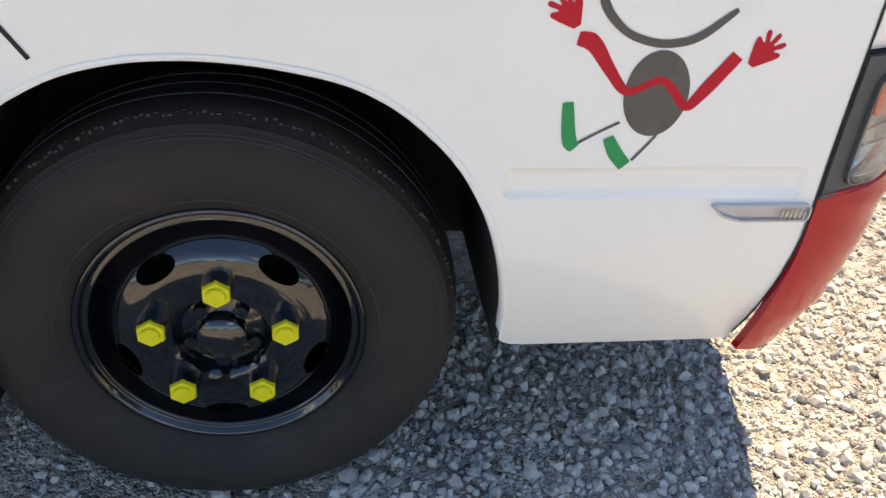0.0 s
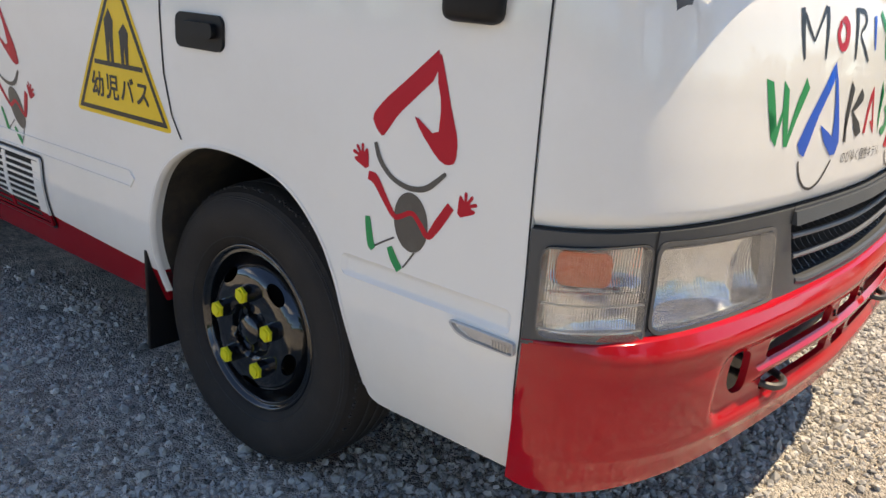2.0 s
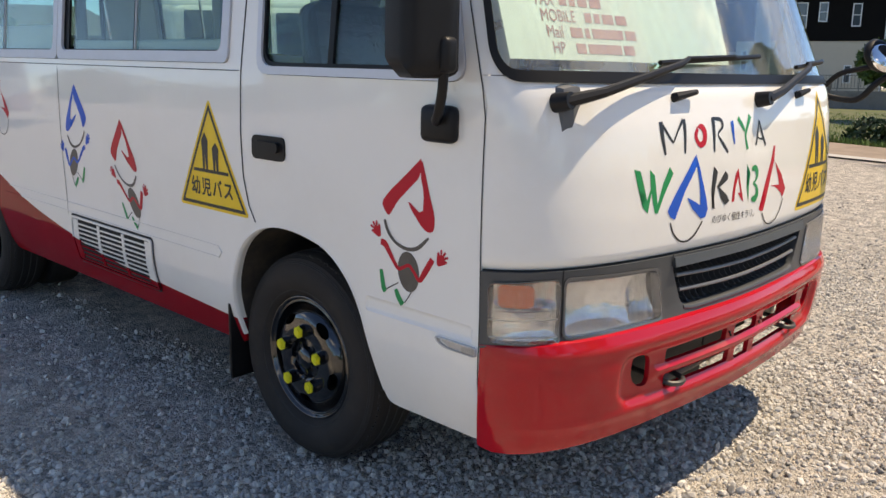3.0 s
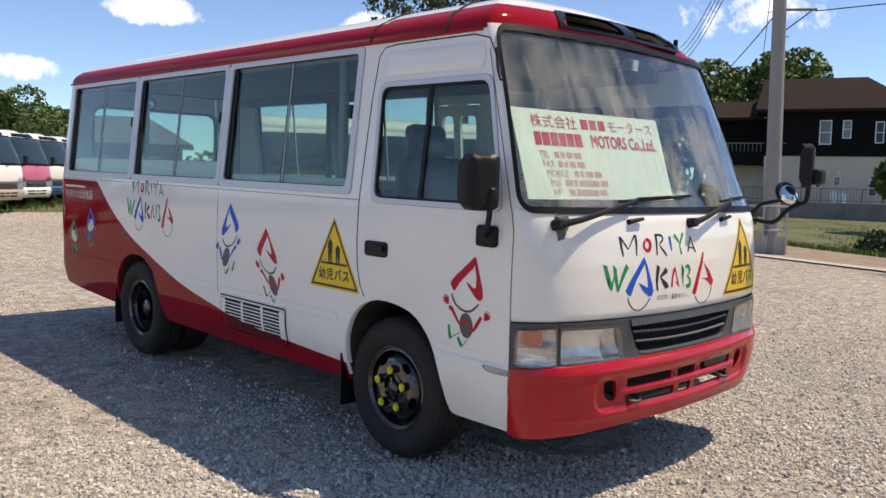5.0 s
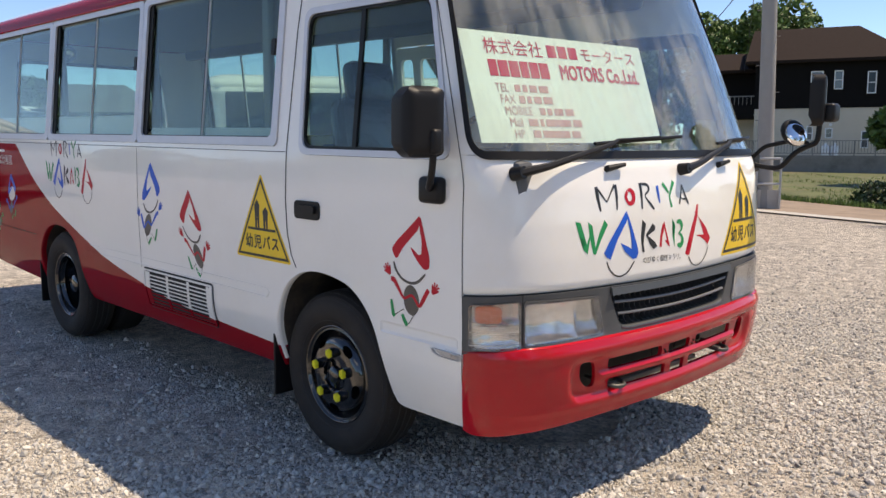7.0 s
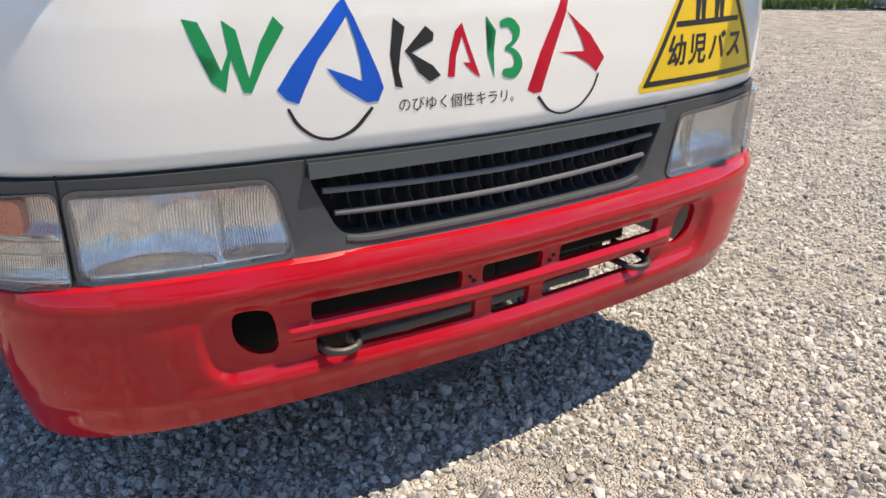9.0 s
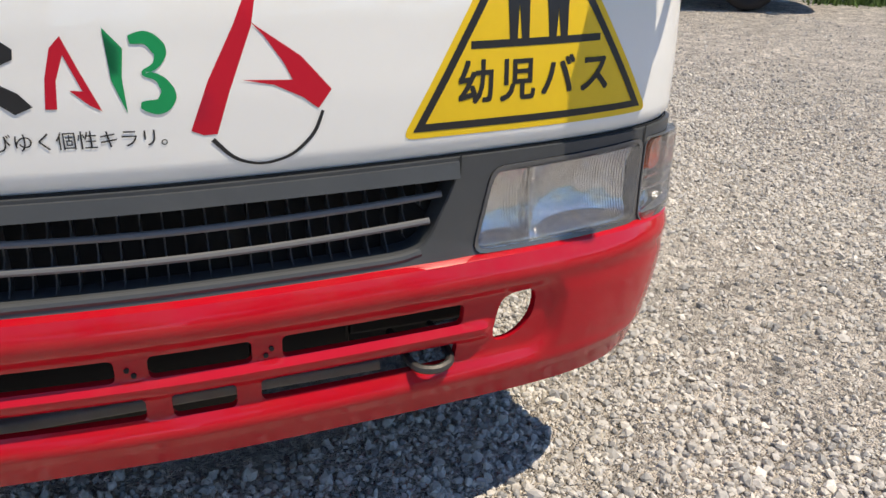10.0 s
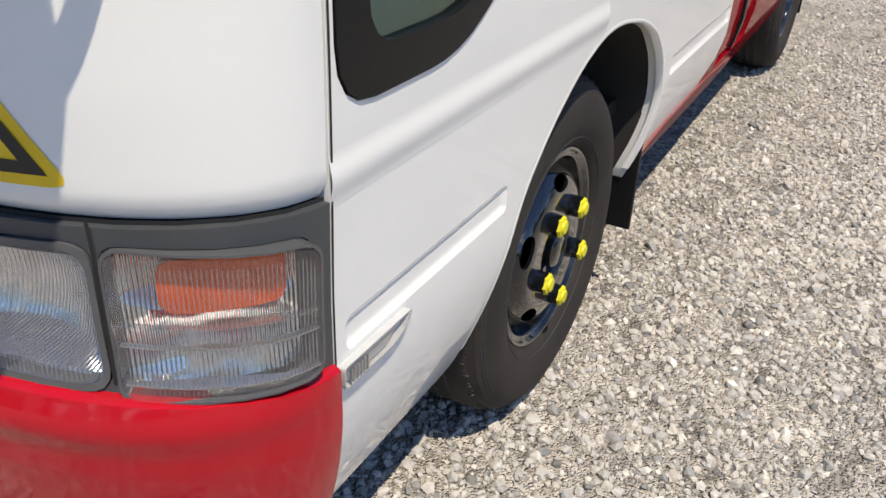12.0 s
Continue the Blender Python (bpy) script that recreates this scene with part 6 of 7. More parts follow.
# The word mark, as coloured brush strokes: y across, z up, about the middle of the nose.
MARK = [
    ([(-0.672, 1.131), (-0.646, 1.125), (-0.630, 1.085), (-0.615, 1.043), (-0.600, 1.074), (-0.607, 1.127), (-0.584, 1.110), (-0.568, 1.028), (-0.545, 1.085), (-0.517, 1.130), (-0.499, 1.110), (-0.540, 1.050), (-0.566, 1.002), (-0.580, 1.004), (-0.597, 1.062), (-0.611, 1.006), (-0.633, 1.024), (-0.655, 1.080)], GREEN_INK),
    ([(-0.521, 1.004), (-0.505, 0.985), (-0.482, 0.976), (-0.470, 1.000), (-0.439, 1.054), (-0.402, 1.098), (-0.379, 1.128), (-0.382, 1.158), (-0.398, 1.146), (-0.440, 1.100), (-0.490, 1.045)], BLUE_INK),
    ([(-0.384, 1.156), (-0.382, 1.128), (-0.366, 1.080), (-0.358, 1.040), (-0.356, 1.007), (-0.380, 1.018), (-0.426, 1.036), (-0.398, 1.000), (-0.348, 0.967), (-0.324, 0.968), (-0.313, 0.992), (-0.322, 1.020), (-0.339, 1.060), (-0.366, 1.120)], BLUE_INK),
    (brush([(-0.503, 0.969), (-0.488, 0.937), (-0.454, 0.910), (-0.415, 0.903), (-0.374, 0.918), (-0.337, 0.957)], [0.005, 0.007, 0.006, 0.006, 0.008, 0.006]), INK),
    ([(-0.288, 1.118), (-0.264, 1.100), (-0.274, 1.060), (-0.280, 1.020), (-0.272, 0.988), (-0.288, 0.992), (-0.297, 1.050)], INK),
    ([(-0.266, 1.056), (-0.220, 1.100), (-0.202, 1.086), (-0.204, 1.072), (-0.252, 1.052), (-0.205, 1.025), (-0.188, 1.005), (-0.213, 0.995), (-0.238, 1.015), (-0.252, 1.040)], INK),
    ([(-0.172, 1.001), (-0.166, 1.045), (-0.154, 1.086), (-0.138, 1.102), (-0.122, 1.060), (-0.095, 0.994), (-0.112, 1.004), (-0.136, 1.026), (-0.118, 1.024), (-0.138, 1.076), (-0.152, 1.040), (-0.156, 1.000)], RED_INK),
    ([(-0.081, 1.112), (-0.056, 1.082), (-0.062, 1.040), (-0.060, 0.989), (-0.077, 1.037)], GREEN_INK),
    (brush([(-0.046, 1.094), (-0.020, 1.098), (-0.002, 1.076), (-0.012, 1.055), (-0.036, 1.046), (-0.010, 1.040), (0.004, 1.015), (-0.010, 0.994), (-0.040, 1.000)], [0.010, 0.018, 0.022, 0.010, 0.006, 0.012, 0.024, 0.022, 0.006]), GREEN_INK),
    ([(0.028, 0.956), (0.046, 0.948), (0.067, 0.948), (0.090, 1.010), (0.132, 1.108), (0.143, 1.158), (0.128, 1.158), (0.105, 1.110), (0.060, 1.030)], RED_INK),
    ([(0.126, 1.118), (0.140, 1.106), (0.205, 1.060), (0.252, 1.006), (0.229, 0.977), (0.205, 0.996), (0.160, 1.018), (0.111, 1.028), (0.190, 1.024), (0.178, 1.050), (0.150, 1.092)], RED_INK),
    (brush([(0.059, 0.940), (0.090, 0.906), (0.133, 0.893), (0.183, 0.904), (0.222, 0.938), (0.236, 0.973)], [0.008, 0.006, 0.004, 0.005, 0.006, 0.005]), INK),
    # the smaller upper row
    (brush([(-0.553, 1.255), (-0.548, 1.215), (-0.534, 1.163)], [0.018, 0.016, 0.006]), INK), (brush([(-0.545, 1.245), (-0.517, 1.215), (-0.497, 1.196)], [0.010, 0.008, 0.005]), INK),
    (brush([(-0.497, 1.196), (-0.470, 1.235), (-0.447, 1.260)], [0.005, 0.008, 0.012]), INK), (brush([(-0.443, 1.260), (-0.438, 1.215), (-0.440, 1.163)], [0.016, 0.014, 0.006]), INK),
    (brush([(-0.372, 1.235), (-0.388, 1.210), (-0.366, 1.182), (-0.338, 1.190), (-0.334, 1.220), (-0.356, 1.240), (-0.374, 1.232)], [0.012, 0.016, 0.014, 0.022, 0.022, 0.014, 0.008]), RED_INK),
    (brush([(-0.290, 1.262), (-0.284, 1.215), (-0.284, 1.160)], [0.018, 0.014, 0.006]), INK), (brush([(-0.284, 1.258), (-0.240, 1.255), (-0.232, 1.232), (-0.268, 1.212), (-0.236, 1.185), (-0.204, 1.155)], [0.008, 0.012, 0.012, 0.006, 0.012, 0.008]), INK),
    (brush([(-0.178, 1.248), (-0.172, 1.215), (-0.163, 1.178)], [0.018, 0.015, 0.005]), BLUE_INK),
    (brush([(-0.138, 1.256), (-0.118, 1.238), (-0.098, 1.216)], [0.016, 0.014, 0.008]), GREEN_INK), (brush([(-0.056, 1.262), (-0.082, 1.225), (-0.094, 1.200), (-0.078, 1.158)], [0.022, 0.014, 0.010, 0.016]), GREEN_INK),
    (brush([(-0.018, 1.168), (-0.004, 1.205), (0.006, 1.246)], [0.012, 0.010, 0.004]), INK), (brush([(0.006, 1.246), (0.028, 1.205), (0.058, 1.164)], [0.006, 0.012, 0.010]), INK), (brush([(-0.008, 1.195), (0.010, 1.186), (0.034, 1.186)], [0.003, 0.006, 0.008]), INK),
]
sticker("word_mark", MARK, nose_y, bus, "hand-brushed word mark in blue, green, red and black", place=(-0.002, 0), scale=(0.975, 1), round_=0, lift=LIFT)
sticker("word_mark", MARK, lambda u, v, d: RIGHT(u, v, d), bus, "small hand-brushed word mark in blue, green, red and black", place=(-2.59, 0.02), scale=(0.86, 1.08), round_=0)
written("slogan", "のびゆく個性キラリ。", 0.030, lambda u, v, d: nose_y(-0.135 + u, 0.942 + v, 0.0011 + d), INK, bus, "small black printed slogan", stretch=(0.955, 0.98), slant=-0.02)


def warning_triangle(at, x0, x1, xt, z0, z1, parent, mirror=1):
    """A yellow sheet with a black border, two upright black bars over a ground line, and a line of text."""
    w = x1 - x0
    base = fillet([(x0, z0), (x1, z0), (xt, z1)], 0.022)
    s = sheet("warning_triangle", base, at, SIGN_YELLOW, parent, "yellow triangular school-bus warning sheet with black border", lift=0.0009, step=0.03)
    c = np.array([(x0 + x1 + xt) / 3, (2 * z0 + z1) / 3])
    tri = np.array([(x0, z0), (x1, z0), (xt, z1)])
    a, b = [tuple(c + (q - c) * 0.92) for q in tri], [tuple(c + (q - c) * 0.83) for q in tri]
    sheet("border", a, at, INK, s, holes=[b], lift=0.0016, step=0.04)
    h = z1 - z0
    mx = c[0]
    sheet("ground_line", [(mx - 0.25 * w, z0 + 0.335 * h), (mx + 0.25 * w, z0 + 0.335 * h), (mx + 0.25 * w, z0 + 0.365 * h), (mx - 0.25 * w, z0 + 0.365 * h)], at, INK, s, lift=0.0016, step=0.04)
    for dx, tall, k in ((-0.075, 0.33, 1.0), (0.075, 0.25, 0.8)):
        bx = mx + dx * w
        zb = z0 + 0.365 * h
        body = [(bx - 0.035 * w, zb), (bx - 0.006 * w, zb), (bx, zb + 0.42 * tall * h), (bx + 0.010 * w, zb), (bx + 0.038 * w, zb), (bx + 0.040 * w, zb + 0.5 * tall * h), (bx + 0.046 * w, zb + 0.78 * tall * h), (bx, zb + tall * h), (bx - 0.05 * w, zb + 0.78 * tall * h), (bx - 0.042 * w, zb + 0.5 * tall * h)]
        sheet("bar", body, at, INK, s, "plain black upright mark", lift=0.0016, step=0.04)
    written("lettering", "幼児バス", 0.140 * w, lambda u, v, d: at(mx + u, z0 + 0.135 * h + v, 0.0016 + d), INK, s, "black lettering", stretch=(1.0, 1.08), bold=0.003, spacing=1.22)
    return s


warning_triangle(RIGHT, -0.675, -0.205, -0.448, 0.852, 1.262, bus)
warning_triangle(nose_y, 0.359, 0.872, 0.606, 0.911, 1.340, bus)
warning_triangle(left_flipped, 0.205, 0.675, 0.448, 0.905, 1.30, bus)
written("lettering", "守谷わかば幼稚園", 0.082, lambda u, v, d: RIGHT(-4.48 + u, 1.196 + v, d + LIFT), WHITE_INK, bus, "pale lettering", align="LEFT", stretch=(0.95, 1.0))
sticker("lettering_bar", [([(-4.48, 1.285), (-4.02, 1.285), (-4.02, 1.303), (-4.48, 1.303)], WHITE_INK)], RIGHT, bus, "thin pale printed bar", round_=0)

# ---------------------------------------------------------------- inside the minibus
def slab(name, x0, x1, y0, y1, z0, z1, mat, parent, label="", bevel=0.0, m=None):
    bm = bmesh.new()
    box(bm, x0, x1, y0, y1, z0, z1, bevel)
    return part(name, bm, mat, parent, label, bevel > 0, m)


slab("cabin_floor", -4.7, 0.95, -0.93, 0.93, 0.865, 0.885, DARK, bus, "dark cabin floor")
# lining: ceiling, and walls below the windows
slab("headlining", -4.70, 0.45, -0.86, 0.86, 2.205, 2.225, LINING, bus, "grey headlining")
for s in (-1, 1):
    slab("wall_lining", -4.5, -0.3, s * 0.955 - 0.01, s * 0.955 + 0.01, 0.885, 1.40, LINING, bus)
    slab("roof_cove", -4.6, 0.40, s * 0.86 - 0.045, s * 0.86 + 0.02, 2.12, 2.21, LINING, bus, "", 0.03)
slab("dashboard", 0.62, 1.03, -0.90, 0.90, 1.05, 1.36, material("grey dashboard", (0.10, 0.105, 0.11), 0.6, spread=0.1, scale=20), bus, "dark grey dashboard", 0.04)
bm = bmesh.new()
tube(bm, [(0.46 + 0.10 * math.sin(a) * 1, -0.50 + 0.19 * math.cos(a), 1.38 + 0.16 * math.sin(a)) for a in np.linspace(0, math.tau, 25)[:-1]], 0.013, 8, True)
tube(bm, [(0.46, -0.50, 1.38), (0.66, -0.50, 1.20)], 0.02, 8)
tube(bm, [(0.46, -0.68, 1.38), (0.46, -0.32, 1.38)], 0.012, 8)
part("steering_wheel", bm, BLACK, bus, "black steering wheel", True)


def big_seat(name, x, y, mat, label):
    st = new(name)
    st.parent, st.matrix_basis = bus, Matrix.Translation((x, y, 0.885))
    st["label"] = label
    slab("seat", -0.24, 0.24, -0.24, 0.24, 0.16, 0.30, mat, st, "", 0.05)
    slab("backrest", -0.07, 0.07, -0.24, 0.24, 0.26, 0.74, mat, st, "", 0.06, pose(-0.24, 0, 0.0, 0, -10, 0))
    slab("headrest", -0.05, 0.05, -0.14, 0.14, 0.70, 0.90, mat, st, "", 0.045, pose(-0.25, 0, 0.02, 0, -10, 0))
    slab("pedestal", -0.18, 0.18, -0.2, 0.2, 0.0, 0.17, DARK, st)


big_seat("driver_seat", 0.12, -0.50, VINYL, "dark driver's seat in a crinkled clear plastic cover")
CHILD = material("pale yellow vinyl", (0.55, 0.47, 0.22), 0.6, spread=0.1, scale=12)
bench = new("bench_seat")
bench.parent, bench.matrix_basis = bus, Matrix.Translation((-0.95, -0.50, 0.885))
bench["label"] = "low child's bench seat"
slab("seat", -0.16, 0.16, -0.40, 0.40, 0.0, 0.18, SEAT, bench, "", 0.03)
slab("backrest", -0.04, 0.04, -0.40, 0.40, 0.12, 0.50, SEAT, bench, "", 0.03, pose(-0.17, 0, 0, 0, -8, 0))
slab("grab_roll", -0.05, 0.05, -0.40, 0.40, 0.46, 0.55, CHILD, bench, "pale yellow padded top", 0.04, pose(-0.18, 0, 0, 0, -8, 0))
for k in range(1, 10):
    row, col = divmod(k, 2)
    copy_thing(bench, Matrix.Translation((-0.95 - 0.72 * row, -0.50 if col == 0 else 0.50, 0.885)))
for x in (-0.55, -1.73, -3.1):
    for s in (-1, 1):
        slab("pillar_lining", x - 0.03, x + 0.03, s * 0.885 - 0.02, s * 0.885 + 0.02, 1.38, 2.15, LINING, bus, "", 0.015)
# pale slabs behind the panes, imitating a bright reflection along their lower edge
PALE_REFLECTION = material("pale reflection stand-in", (0.78, 0.75, 0.68), 0.85, spread=0.08, scale=8, bump=0.4, bump_scale=18)
for x0, x1 in ((-4.42, -3.16), (-3.06, -1.80), (-1.66, -0.40)):
    slab("rolled_blind", x0, x1, -0.958, -0.925, 1.395, 1.545 if x0 < -2 else 1.47, PALE_REFLECTION, bus, "pale slab standing in for a reflection low in the window", 0.015)
bm = bmesh.new()
box(bm, 0.60, 0.64, -0.02, 0.16, 2.03, 2.11, 0.015)
tube(bm, [(0.62, 0.07, 2.10), (0.66, 0.07, 2.18)], 0.008, 6)
part("inside_mirror", bm, BLACK, bus, "black inside mirror", True)
for s in (-1, 1):
    slab("door_trim", -0.14, 0.78, s * 0.945 - 0.012, s * 0.945 + 0.012, 0.885, 1.33, LINING, bus)

bm = bmesh.new()
bmesh.ops.create_uvsphere(bm, u_segments=20, v_segments=10, radius=1)
bmesh.ops.transform(bm, matrix=Matrix.Translation((-3.22, -0.80, 1.985)) @ pose(0, 0, 0, 0, 20, 30) @ Matrix.Diagonal((0.022, 0.085, 0.058, 1)), verts=bm.verts)
round_mirror = part("round_mirror", bm, BLACK, bus, "small oval mirror hung inside the rear side window", True)
bm = bmesh.new()
bmesh.ops.create_uvsphere(bm, u_segments=20, v_segments=10, radius=1)
bmesh.ops.transform(bm, matrix=Matrix.Translation((-3.212, -0.806, 1.985)) @ pose(0, 0, 0, 0, 20, 30) @ Matrix.Diagonal((0.020, 0.074, 0.048, 1)), verts=bm.verts)
part("glass", bm, MIRROR, round_mirror, "", True)
bm = bmesh.new()
tube(bm, [(-3.22, -0.80, 2.03), (-3.20, -0.79, 2.20)], 0.006, 6)
part("stalk", bm, BLACK, round_mirror)

# the card behind the windscreen
card_m = Matrix.Translation((0.845, -0.385, 1.625)) @ pose(0, 0, 0, 0, 0, 83.7) @ pose(0, 0, 0, 90 - 19.5, 0, 0)
card = thing("sales_card", "pale green dealer's card leaning inside the windscreen", "sign", BUS @ card_m)
bm = bmesh.new()
box(bm, -0.525, 0.525, -0.222, 0.222, -0.002, 0.002)
part("board", bm, SHEET, card)
RED_PRINT = material("red print", (0.50, 0.03, 0.05), 0.6, spread=0.05, scale=40)
PINK_PRINT = material("faded red print", (0.50, 0.26, 0.24), 0.6, spread=0.05, scale=40)
flat = lambda x, y: (lambda u, v, d: (x + u, y + v, 0.0035 + d))


def bars(name, x, y, widths, h, mat, gap):
    bm = bmesh.new()
    for w in widths:
        box(bm, x, x + w, y, y + h, 0.0022, 0.0034)
        x += w + gap
    part(name, bm, mat, card, "printed bars")


written("heading", "株式会社", 0.072, flat(-0.42, 0.136), RED_PRINT, card, "red heading", align="LEFT", stretch=(1.1, 1.0))
bars("heading_bar", -0.075, 0.136, (0.05, 0.05, 0.05), 0.052, RED_PRINT, 0.012)
written("heading", "モータース", 0.068, flat(0.115, 0.136), RED_PRINT, card, "red heading", align="LEFT", stretch=(1.05, 1.0))
bars("title_bar", -0.41, 0.042, (0.043, 0.050, 0.050, 0.044, 0.048, 0.050), 0.066, RED_PRINT, 0.007)
written("title", "MOTORS Co.,Ltd.", 0.088, flat(-0.030, 0.044), RED_PRINT, card, "red title", align="LEFT", stretch=(0.74, 1.0), bold=0.004)
for k, (word, wide) in enumerate((("TEL", (0.03, 0.025, 0.04, 0.05)), ("FAX", (0.03, 0.025, 0.04, 0.05)), ("MOBILE", (0.03, 0.025, 0.05, 0.05)), ("Mail", (0.05, 0.02, 0.14, 0.05)), ("HP", (0.04, 0.15, 0.05)))):
    y = -0.020 - 0.046 * k
    written("line", word, 0.050, flat(-0.40 + 0.012 * k, y), PINK_PRINT, card, "small faded red print", align="LEFT", stretch=(0.85, 1.0))
    bars("print_bar", -0.40 + 0.012 * k + (0.185 if k == 2 else 0.10), y + 0.002, wide, 0.029, PINK_PRINT, 0.012)
written("sticker", "1", 0.03, lambda u, v, d: nose_y(0.02 + u, 2.10 + v, -0.012), INK, bus)
slab("inspection_sticker", -0.012, 0.0, 0.0, 0.045, 0.0, 0.055, WHITE_INK, bus, "small white inspection sticker", m=Matrix.Translation((0.765, 0.01, 2.09)))
# ---------------------------------------------------------------- surroundings
LEAF = material("tree leaves", (0.085, 0.145, 0.032), 0.6, per="island", per_amount=0.5, spread=0.15, scale=0.8)
DARK_LEAF = material("dark broad leaves", (0.030, 0.058, 0.018), 0.5, per="island", per_amount=0.5)
BARK = material("bark", (0.12, 0.095, 0.07), 0.9, spread=0.2, scale=6, bump=0.6, bump_scale=20)


def crown(seed, blobs, count, size, droop=0.3):
    """Leaf blades gathered into uneven clumps, with gaps between."""
    rng = np.random.default_rng(seed)
    c = np.array([b[:3] for b in blobs])
    r = np.array([b[3] for b in blobs])
    pick = rng.choice(len(blobs), count, p=r ** 2 / (r ** 2).sum())
    d = rng.normal(size=(count, 3))
    d /= np.linalg.norm(d, axis=1)[:, None]
    rad = r[pick] * rng.uniform(0.45, 1.08, count) ** 0.5
    pos = c[pick] + d * rad[:, None] * np.array([1, 1, 0.82])
    lump = np.array([noise.noise(Vector(p) * (1.6 / max(r.mean(), 0.3))) for p in pos])
    pos = pos[lump > -0.12]
    n = len(pos)
    u = rng.normal(size=(n, 3))
    u /= np.linalg.norm(u, axis=1)[:, None]
    w = np.cross(u, rng.normal(size=(n, 3)))
    w /= np.linalg.norm(w, axis=1)[:, None]
    s = size * rng.uniform(0.6, 1.3, n)
    v = np.stack([pos - u * s[:, None], pos + w * s[:, None] * 0.55, pos + u * s[:, None], pos - w * s[:, None] * 0.55], 1)
    return v.reshape(-1, 3), np.arange(n * 4).reshape(-1, 4)


def tree(name, x, y, height, radius, seed, label, leaf=LEAF, count=5000, size=0.16, low=0.35, sink=0.0):
    rng = np.random.default_rng(seed)
    z0 = ground_z(x, y) - sink
    t = thing(name, label, "tree", Matrix.Translation((x, y, z0)))
    bm = bmesh.new()
    top = height * 0.8
    tube(bm, [(0, 0, -0.1), (0.05 * radius, 0, top * 0.4), (0, 0.06 * radius, top * 0.75), (0.02, 0, top)], [radius * 0.09 + 0.06, radius * 0.07 + 0.04, radius * 0.045 + 0.02, 0.02], 8)
    blobs = []
    for k in range(11):
        a, up = rng.uniform(0, math.tau), rng.uniform(low, 0.92)
        reach = radius * rng.uniform(0.35, 0.8) * (1.15 - 0.6 * max(0, up - 0.5) * 2 * 0.7)
        e = (math.cos(a) * reach, math.sin(a) * reach, height * up)
        tube(bm, [(0, 0, height * (up * 0.55 + 0.05)), (e[0] * 0.5, e[1] * 0.5, height * (up * 0.8)), e], [0.05 * radius * 0.6 + 0.01, 0.03 * radius * 0.6 + 0.01, 0.01], 6)
        blobs.append((*e, radius * rng.uniform(0.26, 0.46)))
    blobs.append((0, 0, height * 0.86, radius * 0.4))
    part("trunk", bm, BARK, t, "", True)
    v, f = crown(seed + 1, blobs, count, size)
    piece("crown", fast_mesh("crown", v, f, leaf), t)
    return t


CAM = Vector((3.28, -1.965))


def from_eye(bearing, dist):
    return CAM.x + dist * math.cos(radians(bearing)), CAM.y + dist * math.sin(radians(bearing))


for b, d, h, r, sd in ((119.0, 74, 10.2, 5.0, 11), (116.4, 78, 11.4, 5.2, 12), (114.0, 76, 11.8, 5.0, 13), (111.4, 80, 10.4, 4.6, 14), (121.6, 76, 9.0, 4.4, 15), (104.8, 31, 6.7, 1.7, 16)):
    x, y = from_eye(b, d)
    tree("tree", x, y, h, r, sd, "full green broadleaf tree behind the dark house", count=19000, size=0.23, low=0.25)
for b, d, h, r, sd in ((166.5, 62, 5.6, 3.4, 21), (164.2, 60, 5.8, 3.2, 22), (162.4, 58, 6.2, 3.2, 23), (160.7, 60, 5.2, 2.6, 24), (169.5, 60, 6.0, 4.0, 25)):
    x, y = from_eye(b, d)
    tree("tree", x, y, h, r, sd, "dense green tree at the edge of the yard", count=9000, size=0.14, low=0.15)
x, y = from_eye(135.0, 30)
tree("tree", x, y, 9.0, 3.4, 31, "dark-leaved tree rising behind the minibus", leaf=DARK_LEAF, count=8000, size=0.11, low=0.6)
for x, y, h, r, sd in ((24, -12, 12, 4.5, 41), (26, -4, 13, 5.0, 42), (25, 5, 12, 4.5, 43), (28, 13, 14, 5.0, 44)):
    tree("tree", x, y, h, r, sd, "tall green tree across the yard, mirrored in the windscreen", count=3600, size=0.30, low=0.2)
# a low belt of woods on the skyline
rng = np.random.default_rng(77)
belt = []
for k in range(150):
    b = rng.uniform(92, 182)
    d = rng.uniform(130, 170)
    x, y = from_eye(b, d)
    belt.append((x, y, rng.uniform(0.5, 3.2), rng.uniform(2.2, 3.8)))
# unseen ring behind the view, added to shape reflections and kept low for fill
rng = np.random.default_rng(79)
for k in range(170):
    b = rng.uniform(186, 448)
    d = rng.uniform(48, 70)
    x, y = from_eye(b, d)
    belt.append((x, y, rng.uniform(0.3, 2.6), rng.uniform(1.8, 3.0)))
v, f = crown(78, belt, 110000, 0.42)
tagged(piece("far_woods", fast_mesh("far_woods", v, f, LEAF)), "low belt of green woods on the skyline, its unseen part added for reflections", "woods", kind="stuff")


# --- the dark two-storey house
SIDING = material("dark brown siding", (0.008, 0.007, 0.007), 0.85, spec=0.15, spread=0.15, scale=3, bump=0.2, bump_scale=14)
RENDER_W = material("beige render", (0.60, 0.525, 0.43), 0.85, spread=0.05, scale=2, stain=(0.46, 0.40, 0.32), stain_scale=0.8, stain_amount=0.4, bump=0.15, bump_scale=60)
SHINGLE = material("dark brown roof shingles", (0.024, 0.016, 0.013), 0.95, spec=0.15, spread=0.15, scale=5, bump=0.4, bump_scale=16)
FRAME_W = material("white window frame", (0.75, 0.76, 0.77), 0.4, spread=0.03, scale=10)
FAR_GLASS = material("far window glass", (0.07, 0.09, 0.11), 0.08, spread=0.1, scale=1, spec=0.8)
